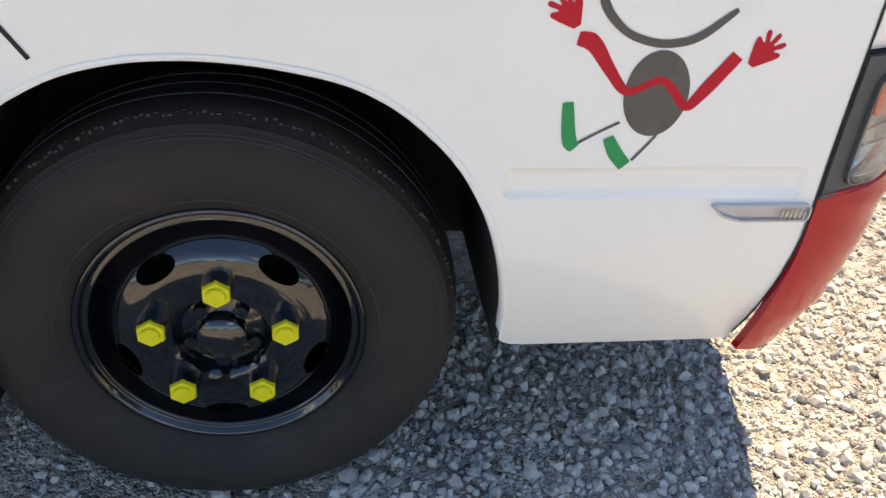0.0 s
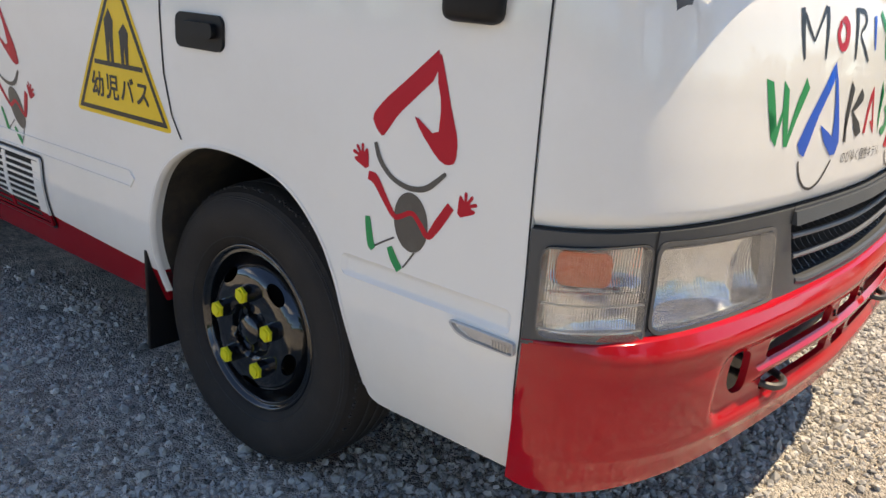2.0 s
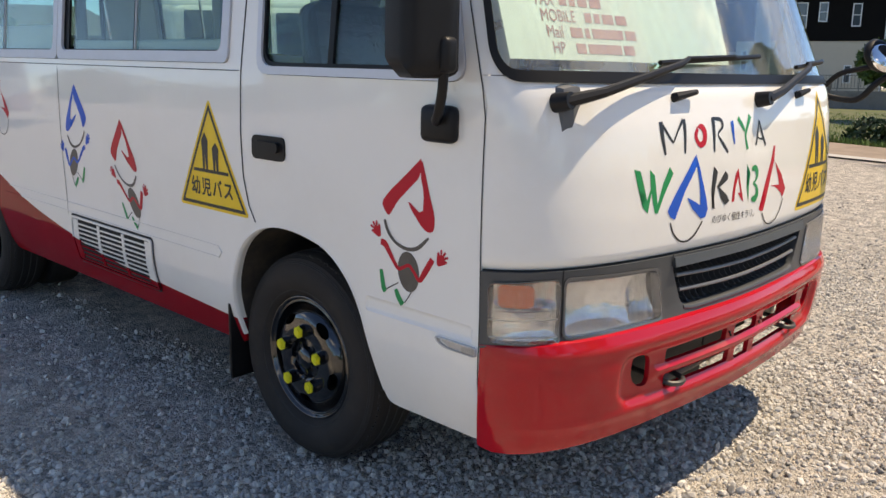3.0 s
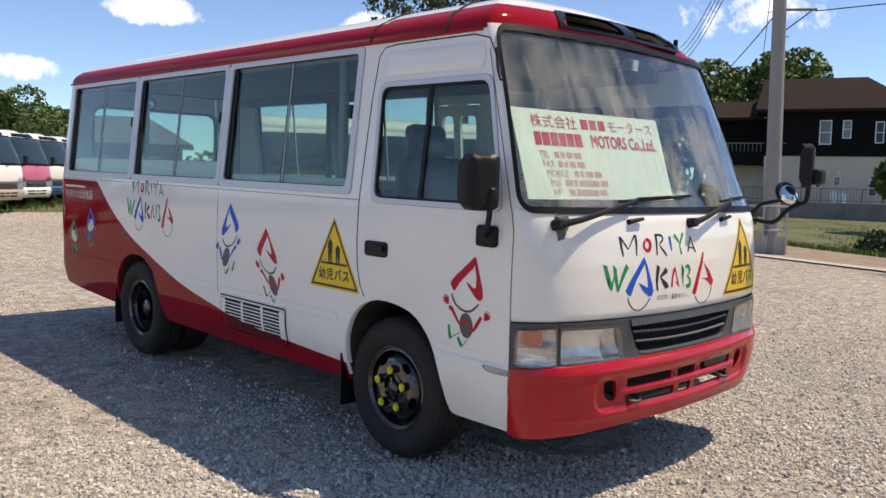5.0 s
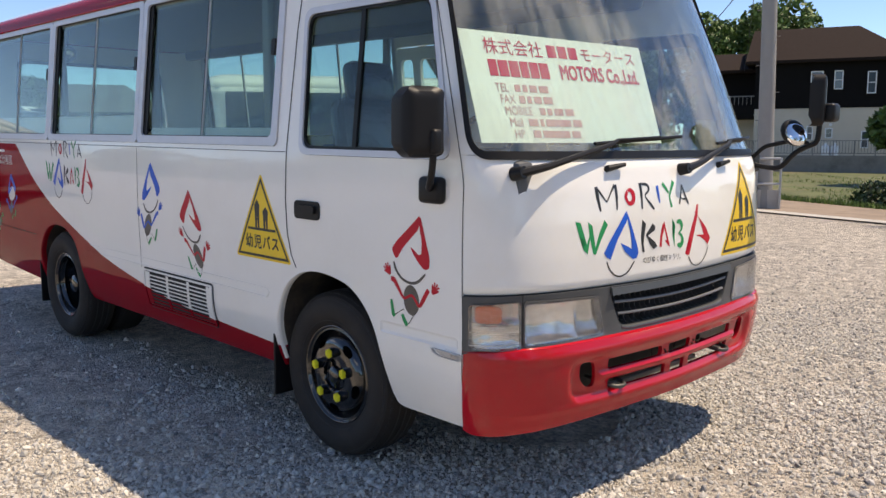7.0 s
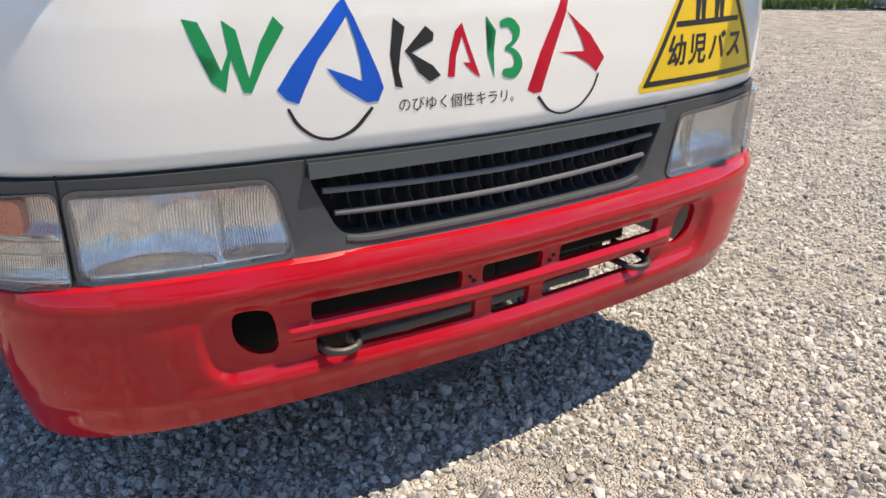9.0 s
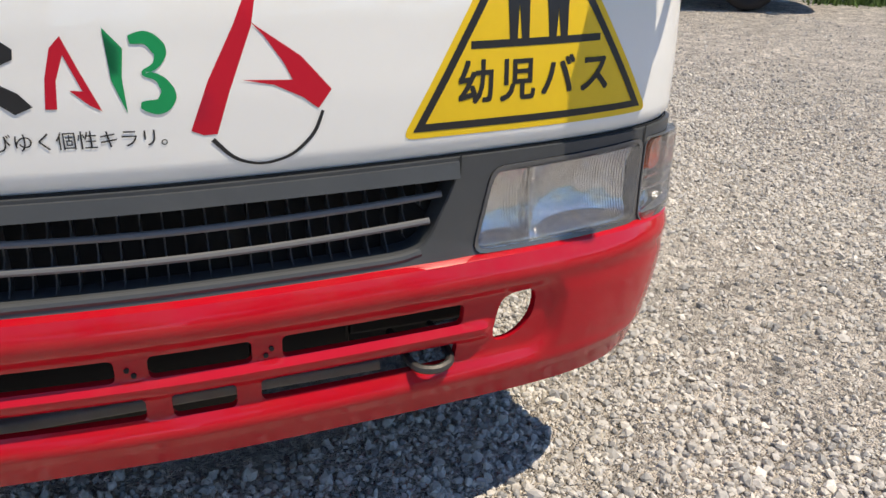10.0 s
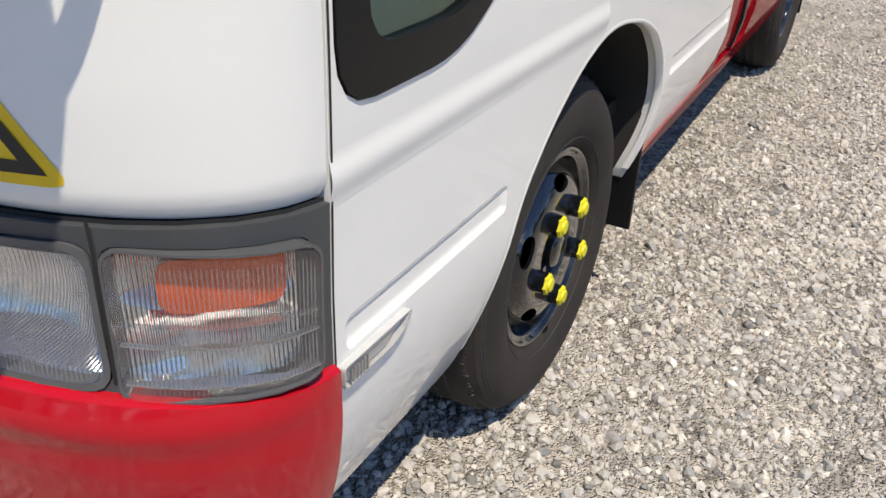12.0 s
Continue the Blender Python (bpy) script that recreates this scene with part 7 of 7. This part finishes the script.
BUS_GLASS = material("dark vehicle glass", (0.022, 0.036, 0.042), 0.05, spread=0.35, scale=1.5, spec=0.7)


def plate(name, x0, x1, y0, y1, z0, z1, mat, parent, label="", bevel=0.0):
    bm = bmesh.new()
    box(bm, x0, x1, y0, y1, z0, z1, bevel)
    return part(name, bm, mat, parent, label)


def house_window(parent, x, z, w, h, y=0.0):
    f = new("window")
    f.parent, f.matrix_basis = parent, Matrix.Translation((x, y, z))
    plate("frame", -w / 2 - 0.05, w / 2 + 0.05, -0.06, -0.005, -0.05, 0.0, FRAME_W, f)
    plate("frame", -w / 2 - 0.05, w / 2 + 0.05, -0.06, -0.005, h, h + 0.05, FRAME_W, f)
    plate("frame", -w / 2 - 0.05, -w / 2, -0.06, -0.005, 0, h, FRAME_W, f)
    plate("frame", w / 2, w / 2 + 0.05, -0.06, -0.005, 0, h, FRAME_W, f)
    plate("pane", -w / 2, w / 2, -0.03, -0.006, 0, h, FAR_GLASS, f)
    plate("frame", -w / 2, w / 2, -0.045, -0.031, h * 0.48, h * 0.52, FRAME_W, f)


def gable(parent, name, x0, x1, y0, y1, z, rise, over, mat, hip=1.6):
    """A hipped roof with thickness and overhang; its ridge runs along x."""
    a, b, c, d = x0 - over, x1 + over, y0 - over, y1 + over
    my = (c + d) / 2
    vs = [(a, c, z), (b, c, z), (b, d, z), (a, d, z), (a + 0.05, my, z + rise), (b - hip, my, z + rise)]
    lo = [(x, y, q - 0.14) for x, y, q in vs[:4]]
    fs = [(0, 1, 5, 4), (1, 2, 5), (2, 3, 4, 5), (3, 0, 4), (6, 9, 8, 7), (0, 6, 7, 1), (1, 7, 8, 2), (2, 8, 9, 3), (3, 9, 6, 0)]
    return piece(name, mesh_from(name, vs + lo, fs, mat, False), parent)


hx, hy = from_eye(112.3, 46)
house = thing("house", "two-storey house, black-brown siding over beige render, brown roof", "house", pose(hx, hy, ground_z(hx, hy), 0, 0, 20.5))
plate("wall", -2.15, 4.4, 0, 7, -0.2, 2.92, RENDER_W, house, "beige rendered ground floor")
plate("wall", -2.18, 4.43, -0.03, 7.03, 2.92, 5.25, SIDING, house, "dark brown boarded upper floor")
plate("wall", -5.2, -2.15, 1.6, 7, -0.2, 2.7, RENDER_W, house, "beige side wing")
plate("wall", -5.2, -2.18, 1.6, 7, 2.7, 4.9, SIDING, house, "dark side wing")
gable(house, "roof", -2.18, 4.43, -0.03, 7.03, 5.25, 1.95, 0.45, SHINGLE, 2.4)
gable(house, "roof", -5.3, -2.0, 1.0, 6.4, 4.95, 1.1, 0.3, SHINGLE, 0.1)
bal = plate("balcony", -5.0, -2.20, 0.1, 1.6, 2.45, 2.60, SIDING, house, "dark balcony with a thin rail")
plate("parapet", -5.0, -2.20, 0.06, 0.12, 2.60, 3.15, SIDING, bal)
for k in range(14):
    plate("baluster", -4.95 + 0.2 * k, -4.92 + 0.2 * k, 0.08, 0.10, 3.15, 3.55, STEEL, bal)
plate("rail", -5.0, -2.20, 0.06, 0.12, 3.55, 3.60, STEEL, bal)
for x, z, w, h in ((0.66, 3.55, 0.46, 1.10), (1.62, 3.85, 0.30, 0.80), (3.06, 3.62, 0.30, 0.95), (0.45, 1.39, 0.20, 0.62), (1.31, 1.50, 0.24, 0.40), (2.90, 1.02, 0.24, 0.74), (-1.75, 1.55, 0.22, 0.9)):
    house_window(house, x, z, w, h, -0.03 if z > 3 else 0.0)
for x in (0.88, 1.37):
    plate("wall_vent", x - 0.07, x + 0.07, -0.08, 0, 2.04, 2.17, FRAME_W, house, bevel=0.03)
plate("downpipe", 4.30, 4.37, -0.10, -0.03, 0, 5.1, FRAME_W, house)
# block wall and rail before the house
BLOCKWORK = material("weathered blockwork", (0.22, 0.21, 0.20), 0.9, spread=0.15, scale=4, stain=(0.09, 0.085, 0.08), stain_scale=1.2, stain_amount=0.6, bump=0.2, bump_scale=40)
bw = thing("block_wall", "grey concrete block wall topped by a thin metal rail", "wall", pose(*from_eye(112.3, 40), ground_z(*from_eye(112.3, 40)), 0, 0, 20.5))
for r in range(4):
    for k in range(46):
        x = -10 + k * 0.40 + (0.2 if r % 2 else 0)
        plate("block", x, x + 0.39, 0, 0.14, r * 0.19 - 0.04, r * 0.19 + 0.145, BLOCKWORK, bw)
plate("core", -10, 8.6, 0.02, 0.12, -0.05, 0.72, BLOCKWORK, bw)
for k in range(24):
    x = -9.9 + k * 0.8
    plate("rail_post", x, x + 0.04, 0.05, 0.09, 0.70, 1.35, STEEL, bw)
for z in (0.80, 1.33):
    plate("rail", -9.9, 8.6, 0.055, 0.085, z, z + 0.03, STEEL, bw)
for k in range(154):
    plate("baluster", -9.86 + 0.12 * k, -9.84 + 0.12 * k, 0.06, 0.08, 0.83, 1.33, STEEL, bw)
lw = thing("low_wall", "low grey board wall with weeds at its foot", "wall", pose(-7.95, 11.75, ground_z(-7.95, 11.75), 0, 0, 61.5))
for k in range(4):
    plate("post", k * 1.32, k * 1.32 + 0.09, -0.03, 0.09, -0.05, 0.62, CONCRETE, lw)
for k in range(3):
    for r in range(3):
        plate("board", k * 1.32 + 0.09, k * 1.32 + 1.32, 0.0, 0.06, 0.02 + 0.195 * r, 0.205 + 0.195 * r, CONCRETE, lw)
for k in range(2):
    xx, yy = from_eye(110.8 - 0.5 * k, 45.3)
    g = thing("gas_bottle", "pale grey gas bottle against the house wall", "gas bottle", Matrix.Translation((xx, yy, ground_z(xx, yy))), group="gas bottles by the house")
    bm = bmesh.new()
    lathe(bm, [(0, 1.25), (0.06, 1.25), (0.06, 1.15), (0.17, 1.08), (0.18, 1.0), (0.18, 0.03), (0.16, 0.0), (0, 0)], 16)
    bmesh.ops.rotate(bm, verts=bm.verts, cent=(0, 0, 0), matrix=Matrix.Rotation(radians(90), 3, "X"))
    part("bottle", bm, FRAME_W, g, smooth=True)

# --- meadow, path and the utility pole
def patch(name, pts, mat, label, lift, category="ground"):
    p = [Vector((x, y)) for x, y in pts]
    v, f, _ = panel([(q.x, q.y) for q in p], lambda u, w, d: (u, w, ground_z(u, w) + lift), step=3.0)
    return tagged(piece(name, mesh_from(name, v, f, mat)), label, category, kind="structure")


patch("meadow", [(-14.0, 19.5), (-5.5, 18.1), (-2.9, 17.1), (8, 14.5), (30, 12), (60, 20), (40, 90), (-40, 90), (-45, 40), (-26, 26)], GRASS, "dry green meadow beyond the yard", 0.012, "grass")
DIRT = material("trodden dirt", (0.27, 0.215, 0.17), 0.95, spread=0.2, scale=3, stain=(0.17, 0.13, 0.10), stain_scale=1.0, stain_amount=0.7, bump=0.5, bump_scale=30, spec=0.15)
patch("kerb", [(-5.6, 14.74), (-4.4, 14.5), (-1.87, 14.0), (8, 12.0), (30, 7.7), (30, 8.1), (8, 12.45), (-1.87, 14.42), (-4.4, 14.95), (-5.6, 15.2)], CONCRETE, "pale concrete strip along the yard's edge", 0.03, "kerb")
patch("path", [(-12, 16.7), (-5.6, 15.22), (-4.4, 14.97), (-1.87, 14.44), (8, 12.47), (30, 8.12), (30, 12), (8, 14.4), (-2.9, 17.05), (-5.5, 18.05), (-14, 19.4)], DIRT, "worn brown dirt path along the yard", 0.02, "path")
patch("verge", [(-24, 2.0), (-22.5, 8.0), (-25, 15), (-34, 22), (-44, 24), (-44, 12), (-34, 5), (-30, 1)], GRASS, "weedy green verge by the parked buses", 0.012, "grass")


def blades(seed, count, area, height):
    rng = np.random.default_rng(seed)
    a = area(rng, count)
    z = np.array([ground_z(x, y) for x, y in a])
    h = height * rng.uniform(0.4, 1.3, len(a))
    t = rng.uniform(0, math.tau, len(a))
    d = np.stack([np.cos(t), np.sin(t), np.zeros(len(a))], 1) * (0.12 * h)[:, None]
    b = np.stack([a[:, 0], a[:, 1], z], 1)
    tip = b + np.stack([rng.normal(0, 0.25, len(a)) * h, rng.normal(0, 0.25, len(a)) * h, h], 1)
    v = np.stack([b - d, b + d, tip], 1).reshape(-1, 3)
    return v, np.arange(len(v)).reshape(-1, 3)


def verge_area(rng, n):
    t = rng.uniform(0, 1, n)
    return np.stack([-24.5 - 9 * t + rng.normal(0, 1.4, n), 3.0 + 9.5 * t + rng.normal(0, 1.2, n)], 1)


def meadow_area(rng, n):
    t, w = rng.uniform(0, 1, n), rng.uniform(0, 1, n) ** 1.6
    a = np.stack([-13 + 25 * t - 9 * w, 19.4 - 5.0 * t + 16 * w], 1)
    bare = np.sin(0.9 * a[:, 0] + 1.7 * np.sin(0.5 * a[:, 1])) + np.sin(1.3 * a[:, 1] - 0.6 * a[:, 0]) + 0.6 * np.sin(2.9 * a[:, 0] + 2.3 * a[:, 1])
    return a[bare + rng.normal(0, 0.35, n) > 0.0]


v, f = blades(91, 15000, verge_area, 0.17)
tagged(piece("weeds", fast_mesh("weeds", v, f, BLADE)), "tufts of tall green weeds", "weeds", kind="stuff")
def edge_area(rng, n):
    t = rng.uniform(0, 1, n)
    return np.stack([-7.75 + 2.15 * t + rng.normal(0, 0.12, n) + 0.35 * rng.uniform(0, 1, n) ** 3, 11.5 + 3.7 * t + rng.normal(0, 0.15, n)], 1)


v, f = blades(93, 2600, edge_area, 0.13)
tagged(piece("weeds", fast_mesh("weeds", v, f, BLADE)), "ragged green weeds along the yard's edge", "weeds", kind="stuff")
def lawn_edge(rng, n):
    t = rng.uniform(0, 1, n)
    return np.stack([-7.5 + 8.5 * t + rng.normal(0, 0.10, n), 18.75 - 3.1 * t + np.abs(rng.normal(0, 0.16, n))], 1)


v, f = blades(95, 3000, lawn_edge, 0.13)
tagged(piece("weeds", fast_mesh("weeds", v, f, BLADE)), "ragged weeds along the meadow's edge", "weeds", kind="stuff")
v, f = blades(92, 46000, meadow_area, 0.075)
tagged(piece("weeds", fast_mesh("weeds", v, f, BLADE)), "short meadow grass", "grass", kind="stuff")
for b, d, s in ((108.3, 21.1, 0.40), (101.9, 26, 0.5)):
    x, y = from_eye(b, d)
    bush = thing("bush", "small dark green bush at the meadow's edge", "bush", Matrix.Translation((x, y, ground_z(x, y))), group="bushes by the path")
    v, f = crown(int(b * 7), [(0, 0, s * 0.5, s), (s * 0.8, 0.1, s * 0.4, s * 0.7), (-s * 0.7, 0, s * 0.35, s * 0.6)], 1400, 0.07)
    v[:, 2] = np.abs(v[:, 2])
    piece("leaves", fast_mesh("leaves", v, f, DARK_LEAF), bush)
    bm = bmesh.new()
    tube(bm, [(0, 0, -0.02), (0, 0, s * 0.5)], 0.03, 6)
    part("stem", bm, BARK, bush)

POLE = material("weathered concrete pole", (0.27, 0.265, 0.255), 0.8, spread=0.08, scale=3, stain=(0.24, 0.22, 0.2), stain_scale=1.2, stain_amount=0.4)
px, py = -4.65, 15.46
pole = thing("utility_pole", "tall grey concrete utility pole with step bolts", "utility pole", Matrix.Translation((px, py, ground_z(px, py))))
bm = bmesh.new()
tube(bm, [(0, 0, -0.05), (-0.05, 0, 3), (-0.12, -0.01, 7), (-0.18, -0.02, 10.5)], [0.165, 0.150, 0.125, 0.105], 20)
part("shaft", bm, POLE, pole, "", True)
for k in range(12):
    bm = bmesh.new()
    a = (1 if k % 2 else -1)
    tube(bm, [(-0.03 - 0.015 * k, 0.0, 1.8 + 0.55 * k), (a * 0.24 - 0.03 - 0.015 * k, 0.02, 1.8 + 0.55 * k)], 0.010, 6)
    part("step_bolt", bm, STEEL, pole)
bm = bmesh.new()
tube(bm, [(-0.1, 0, 5.12), (0.62, 0.17, 5.06)], 0.028, 8)
part("cross_arm", bm, STEEL, pole, "short steel arm")
bm = bmesh.new()
tube(bm, [(-0.08, 0, 4.6), (0.52, 0.14, 5.04)], 0.014, 8)
part("brace", bm, STEEL, pole)
for z in (1.2, 3.4, 5.15):
    bm = bmesh.new()
    lathe(bm, [(0.16 - 0.008 * z, -0.03), (0.168 - 0.008 * z, -0.03), (0.168 - 0.008 * z, 0.03), (0.16 - 0.008 * z, 0.03)], 20)
    bmesh.ops.rotate(bm, verts=bm.verts, cent=(0, 0, 0), matrix=Matrix.Rotation(radians(90), 3, "X"))
    bmesh.ops.translate(bm, verts=bm.verts, vec=(-0.017 * z, 0, z))
    part("band", bm, STEEL, pole)
x2, y2 = from_eye(120.72, 62)
pole2 = thing("utility_pole", "distant dark slender utility pole", "utility pole", Matrix.Translation((x2, y2, ground_z(x2, y2))))
bm = bmesh.new()
tube(bm, [(0, 0, -0.1), (0, 0, 11.4)], [0.20, 0.15], 12)
part("shaft", bm, SIDING, pole2, "", True)
CABLE = material("black cable", (0.02, 0.02, 0.02), 0.6)


def cable(a, b, sag, r=0.012, label="thin black overhead cable between poles"):
    bm = bmesh.new()
    a, b = Vector(a), Vector(b)
    tube(bm, [a.lerp(b, t) - Vector((0, 0, sag * 4 * t * (1 - t))) for t in np.linspace(0, 1, 18)], r, 5)
    c = part("cable", bm, CABLE, None)
    tagged(c, label, "cable", group="overhead cables")


for k, dz in enumerate((0, 0.45, 0.9, 1.4)):
    cable((x2, y2, 10.0 + dz * 0.7), (px - 0.12 + 0.1 * k, py, 8.2 + dz), 1.1, 0.016)
cable((px + 0.60, py + 0.17, 5.10), (px + 24, py + 3, 7.0), 0.5, 0.012)
cable((px - 0.08, py, 5.2), (x2, y2, 7.6), 0.8, 0.014)
cable((px - 0.1, py, 8.6), (hx - 3.5, hy + 1, 5.0), 0.6, 0.012)

GALV = material("galvanised pipe", (0.42, 0.43, 0.44), 0.45, metal=0.6, spread=0.1, scale=8)
bar = thing("pipe_barrier", "low galvanised pipe barrier at the foot of the pole", "barrier", pose(px - 0.35, py - 0.35, ground_z(px, py), 0, 0, 24))
for x in (-0.65, -0.2, 0.30, 0.75):
    bm = bmesh.new()
    tube(bm, [(x, 0, 0), (x, 0, 1.05)], 0.024, 8)
    part("post", bm, GALV, bar, "", True)
for z in (0.52, 1.03):
    bm = bmesh.new()
    tube(bm, [(-0.65, 0, z), (0.75, 0, z)], 0.024, 8)
    part("rail", bm, GALV, bar, "", True)
plate("panel", -0.65, 0.75, 0.03, 0.07, 0.0, 0.40, CONCRETE, bar, "grey boards")
sx, sy = -1.72, 13.85
gate = thing("gate_post", "grey metal gate leaf at the yard's entrance", "gate", pose(sx, sy, ground_z(sx, sy), 0, 0, -11))
for k in range(6):
    bm = bmesh.new()
    tube(bm, [(0.09 * k, 0, 0 if k in (0, 5) else 0.15), (0.09 * k, 0, 1.14)], 0.030 if k in (0, 5) else 0.018, 8)
    part("bar", bm, GALV, gate, "", True)
for z in (0.15, 1.2):
    bm = bmesh.new()
    tube(bm, [(0, 0, z - 0.06 * (z > 1)), (0.45, 0, z - 0.06 * (z > 1))], 0.025, 8)
    part("rail", bm, GALV, gate, "", True)

# --- the tiled house on the far side
TILE = material("grey roof tiles", (0.13, 0.13, 0.135), 0.6, spread=0.15, scale=3, bump=0.6, bump_scale=9)
tx, ty = from_eye(158.3, 58)
th = thing("house", "low house with a grey tiled hipped roof", "house", pose(tx, ty, ground_z(tx, ty), 0, 0, 62))
plate("wall", -5, 5, 0, 6, -0.2, 3.0, material("brown timber wall", (0.10, 0.075, 0.055), 0.8, spread=0.15, scale=3), th)
gable(th, "roof", -5, 5, 0, 6, 3.0, 1.9, 0.8, TILE, 3.0)
for k in range(3):
    house_window(th, -3 + 3 * k, 0.9, 1.4, 1.2)


# --- the other parked minibuses
def parked_meshes():
    """The parts of a minibus seen from afar, coarser than the near one: name, mesh and which paint they take."""
    found = []

    def add(name, outer, at, mat, paint="", **kw):
        v, f, mi = panel(outer, at, **kw)
        found.append((name, mesh_from(name, v, f, mat), paint))
    add("front_panel", between(band_top, lambda q: NOSE_TOP, n=24), nose, WHITE, "front", step=0.12, thick=0.02)
    add("screen_surround", between(lambda q: NOSE_TOP + 0.002, lambda q: 2.245, n=24), nose, WHITE, step=0.12, thick=0.02)
    add("screen_seal", screen_outline(0.030), nose, SEAL, step=0.10, thick=0.012, lift=0.010)
    add("windscreen", screen_outline(-0.012), nose, BUS_GLASS, step=0.10, thick=0.008, lift=0.015)
    add("lamp_surround", between(band_low, lambda q: band_top(q) - 0.004, n=24), nose, BEZEL, step=0.10, thick=0.02, lift=0.003)
    for side in (lambda o: o, flipq):
        add("headlamp", side(inset(hl_hole, 0.004)), nose, CHROME, step=0.08, thick=0.012, lift=0.010)
        add("corner_lamp", side(inset(cl_hole, 0.004)), nose, AMBER, step=0.08, thick=0.012, lift=0.010)
    add("grille", gr_hole, nose, DARK, step=0.10, thick=0.010, lift=0.007)
    for z in (0.7465, 0.793):
        add("grille_bar", between(lambda q: z - 0.006, lambda q: z + 0.006, -arc_of(0.42), arc_of(0.42), 12), nose, GREY_BAR, step=0.10, thick=0.008, lift=0.016)
    add("bumper", between(bump_bottom, bump_top, n=24), lambda q, z, d: nose(q, z, d + 0.016), WHITE, "bumper", step=0.10, thick=0.02)
    for k in range(6):
        add("bumper_slot", SLOTS[k], lambda q, z, d: nose(q, z, d + 0.018), DARK, step=0.10)
    add("brow_vent", fillet([(-0.585, 0.022), (0.585, 0.022), (0.60, 0.158), (-0.60, 0.158)], 0.01), brow, VENT_BLACK, lift=0.010, thick=0.02, step=0.10)
    low = 0.40
    outline = [(-5.68, low), (-3.5, low), (-3.42, 0.66), (-3.2, 0.77), (-2.98, 0.77), (-2.8, 0.66), (-2.72, low), (-0.40, low), (-0.36, 0.62), (-0.2, 0.80), (0.1, 0.84), (0.32, 0.72), (0.42, low),
               (seam_x(low), low), (seam_x(1.3), 1.3), (seam_x(2.2), 2.2), (-5.68, 2.2)]
    skirt = [(-6, 0.2), (1, 0.2), (1, 0.62), (-6, 0.95)]
    for at in (RIGHT, mirror_y(RIGHT)):
        v, f, mi = panel(outline, at, step=0.16, thick=0.03, regions=[skirt])
        found.append(("side_panel", mesh_from("side_panel", v, f, [WHITE, RED], True, mi), "skirt"))
        for x0, x1 in ((-4.40, -3.16), (-3.08, -1.78), (-1.70, -0.36)):
            add("window", rounded(x0, x1, 1.42, 2.13, 0.04), at, BUS_GLASS, step=0.3, thick=0.010, lift=0.008)
        add("window", fillet(DOOR_WIN, 0.03), at, BUS_GLASS, step=0.2, thick=0.010, lift=0.008)
    bm = bmesh.new()
    box(bm, -4.70, 0.95, -0.88, 0.88, 0.40, 0.46, 0.02)
    me = bpy.data.meshes.new("undertray")
    bm.to_mesh(me)
    bm.free()
    me.materials.append(DARK)
    found.append(("undertray", me, ""))
    top = bpy.data.objects["roof"].data.copy()
    for k in range(len(top.materials)):
        top.materials[k] = WHITE
    found.append(("roof", top, ""))
    return found


def parked_bus(x, y, heading, paints, label, z=None):
    b = thing("minibus", label, "minibus", pose(x, y, ground_z(x, y) if z is None else z, 0, 0, heading), group="minibuses parked in the yard")
    for name, me, paint in PARKED:
        if paint:
            me = me.copy()
            me.materials[1 if paint == "skirt" else 0] = paints[("front", "bumper", "skirt").index(paint)]
        piece(name, me, b)
    for s in (-1, 1):
        for xx in (0.0, -3.1):
            piece("wheel", TYRE_M, b, "black tyre", pose(xx, s * 0.90, 0.385, 0, 0, 180 if s < 0 else 0))
        bm = bmesh.new()
        box(bm, 0.98, 1.05, s * 1.16 - 0.09, s * 1.16 + 0.09, 1.40, 1.66, 0.025)
        tube(bm, [(0.85, s * 0.98, 1.42), (1.0, s * 1.12, 1.36), (1.02, s * 1.16, 1.45)], 0.014, 6)
        part("mirror", bm, BLACK, b)
    for yy in (-0.5, 0.2):
        bm = bmesh.new()
        tube(bm, [nose_y(yy - 0.2, 1.34, 0.04), nose_y(yy + 0.25, 1.45, 0.03)], 0.012, 6)
        part("wiper", bm, BLACK, b)
    return b


PARKED = parked_meshes()
TAN = material("tan body paint", (0.42, 0.36, 0.28), 0.35, spread=0.05, scale=3, coat=0.4)
PINK = material("pink body paint", (0.62, 0.16, 0.26), 0.35, spread=0.05, scale=3, coat=0.4)
NAVY = material("blue body paint", (0.045, 0.13, 0.28), 0.35, spread=0.05, scale=3, coat=0.4)
TEAL = material("pale teal body paint", (0.42, 0.60, 0.56), 0.35, spread=0.05, scale=3, coat=0.4)
bx, by = from_eye(165.4, 27.5)
step_x, step_y = -2.17, 1.52
# added out of view, so the side windows have pale bodies to mirror
for k in range(1, 5):
    parked_bus(bx - step_x * k, by - step_y * k, 40, ((WHITE, TEAL, TEAL), (WHITE, TAN, TAN), (WHITE, NAVY, NAVY), (PINK, WHITE, PINK))[k - 1], "unseen white minibus with a coloured skirt, added for reflections")
for k, (paint, lb) in enumerate((((WHITE, TAN, TAN), "white and tan minibus parked in a row"), ((PINK, WHITE, PINK), "white and pink minibus parked in a row"), ((WHITE, NAVY, NAVY), "white and blue minibus parked in a row"), ((TEAL, WHITE, TEAL), "white and teal minibus parked in a row"))):
    parked_bus(bx + step_x * k, by + step_y * k, 40, paint, lb)
parked_bus(-7.85, 10.1, 61, (WHITE, TEAL, TEAL), "white and pale teal minibus parked beyond")
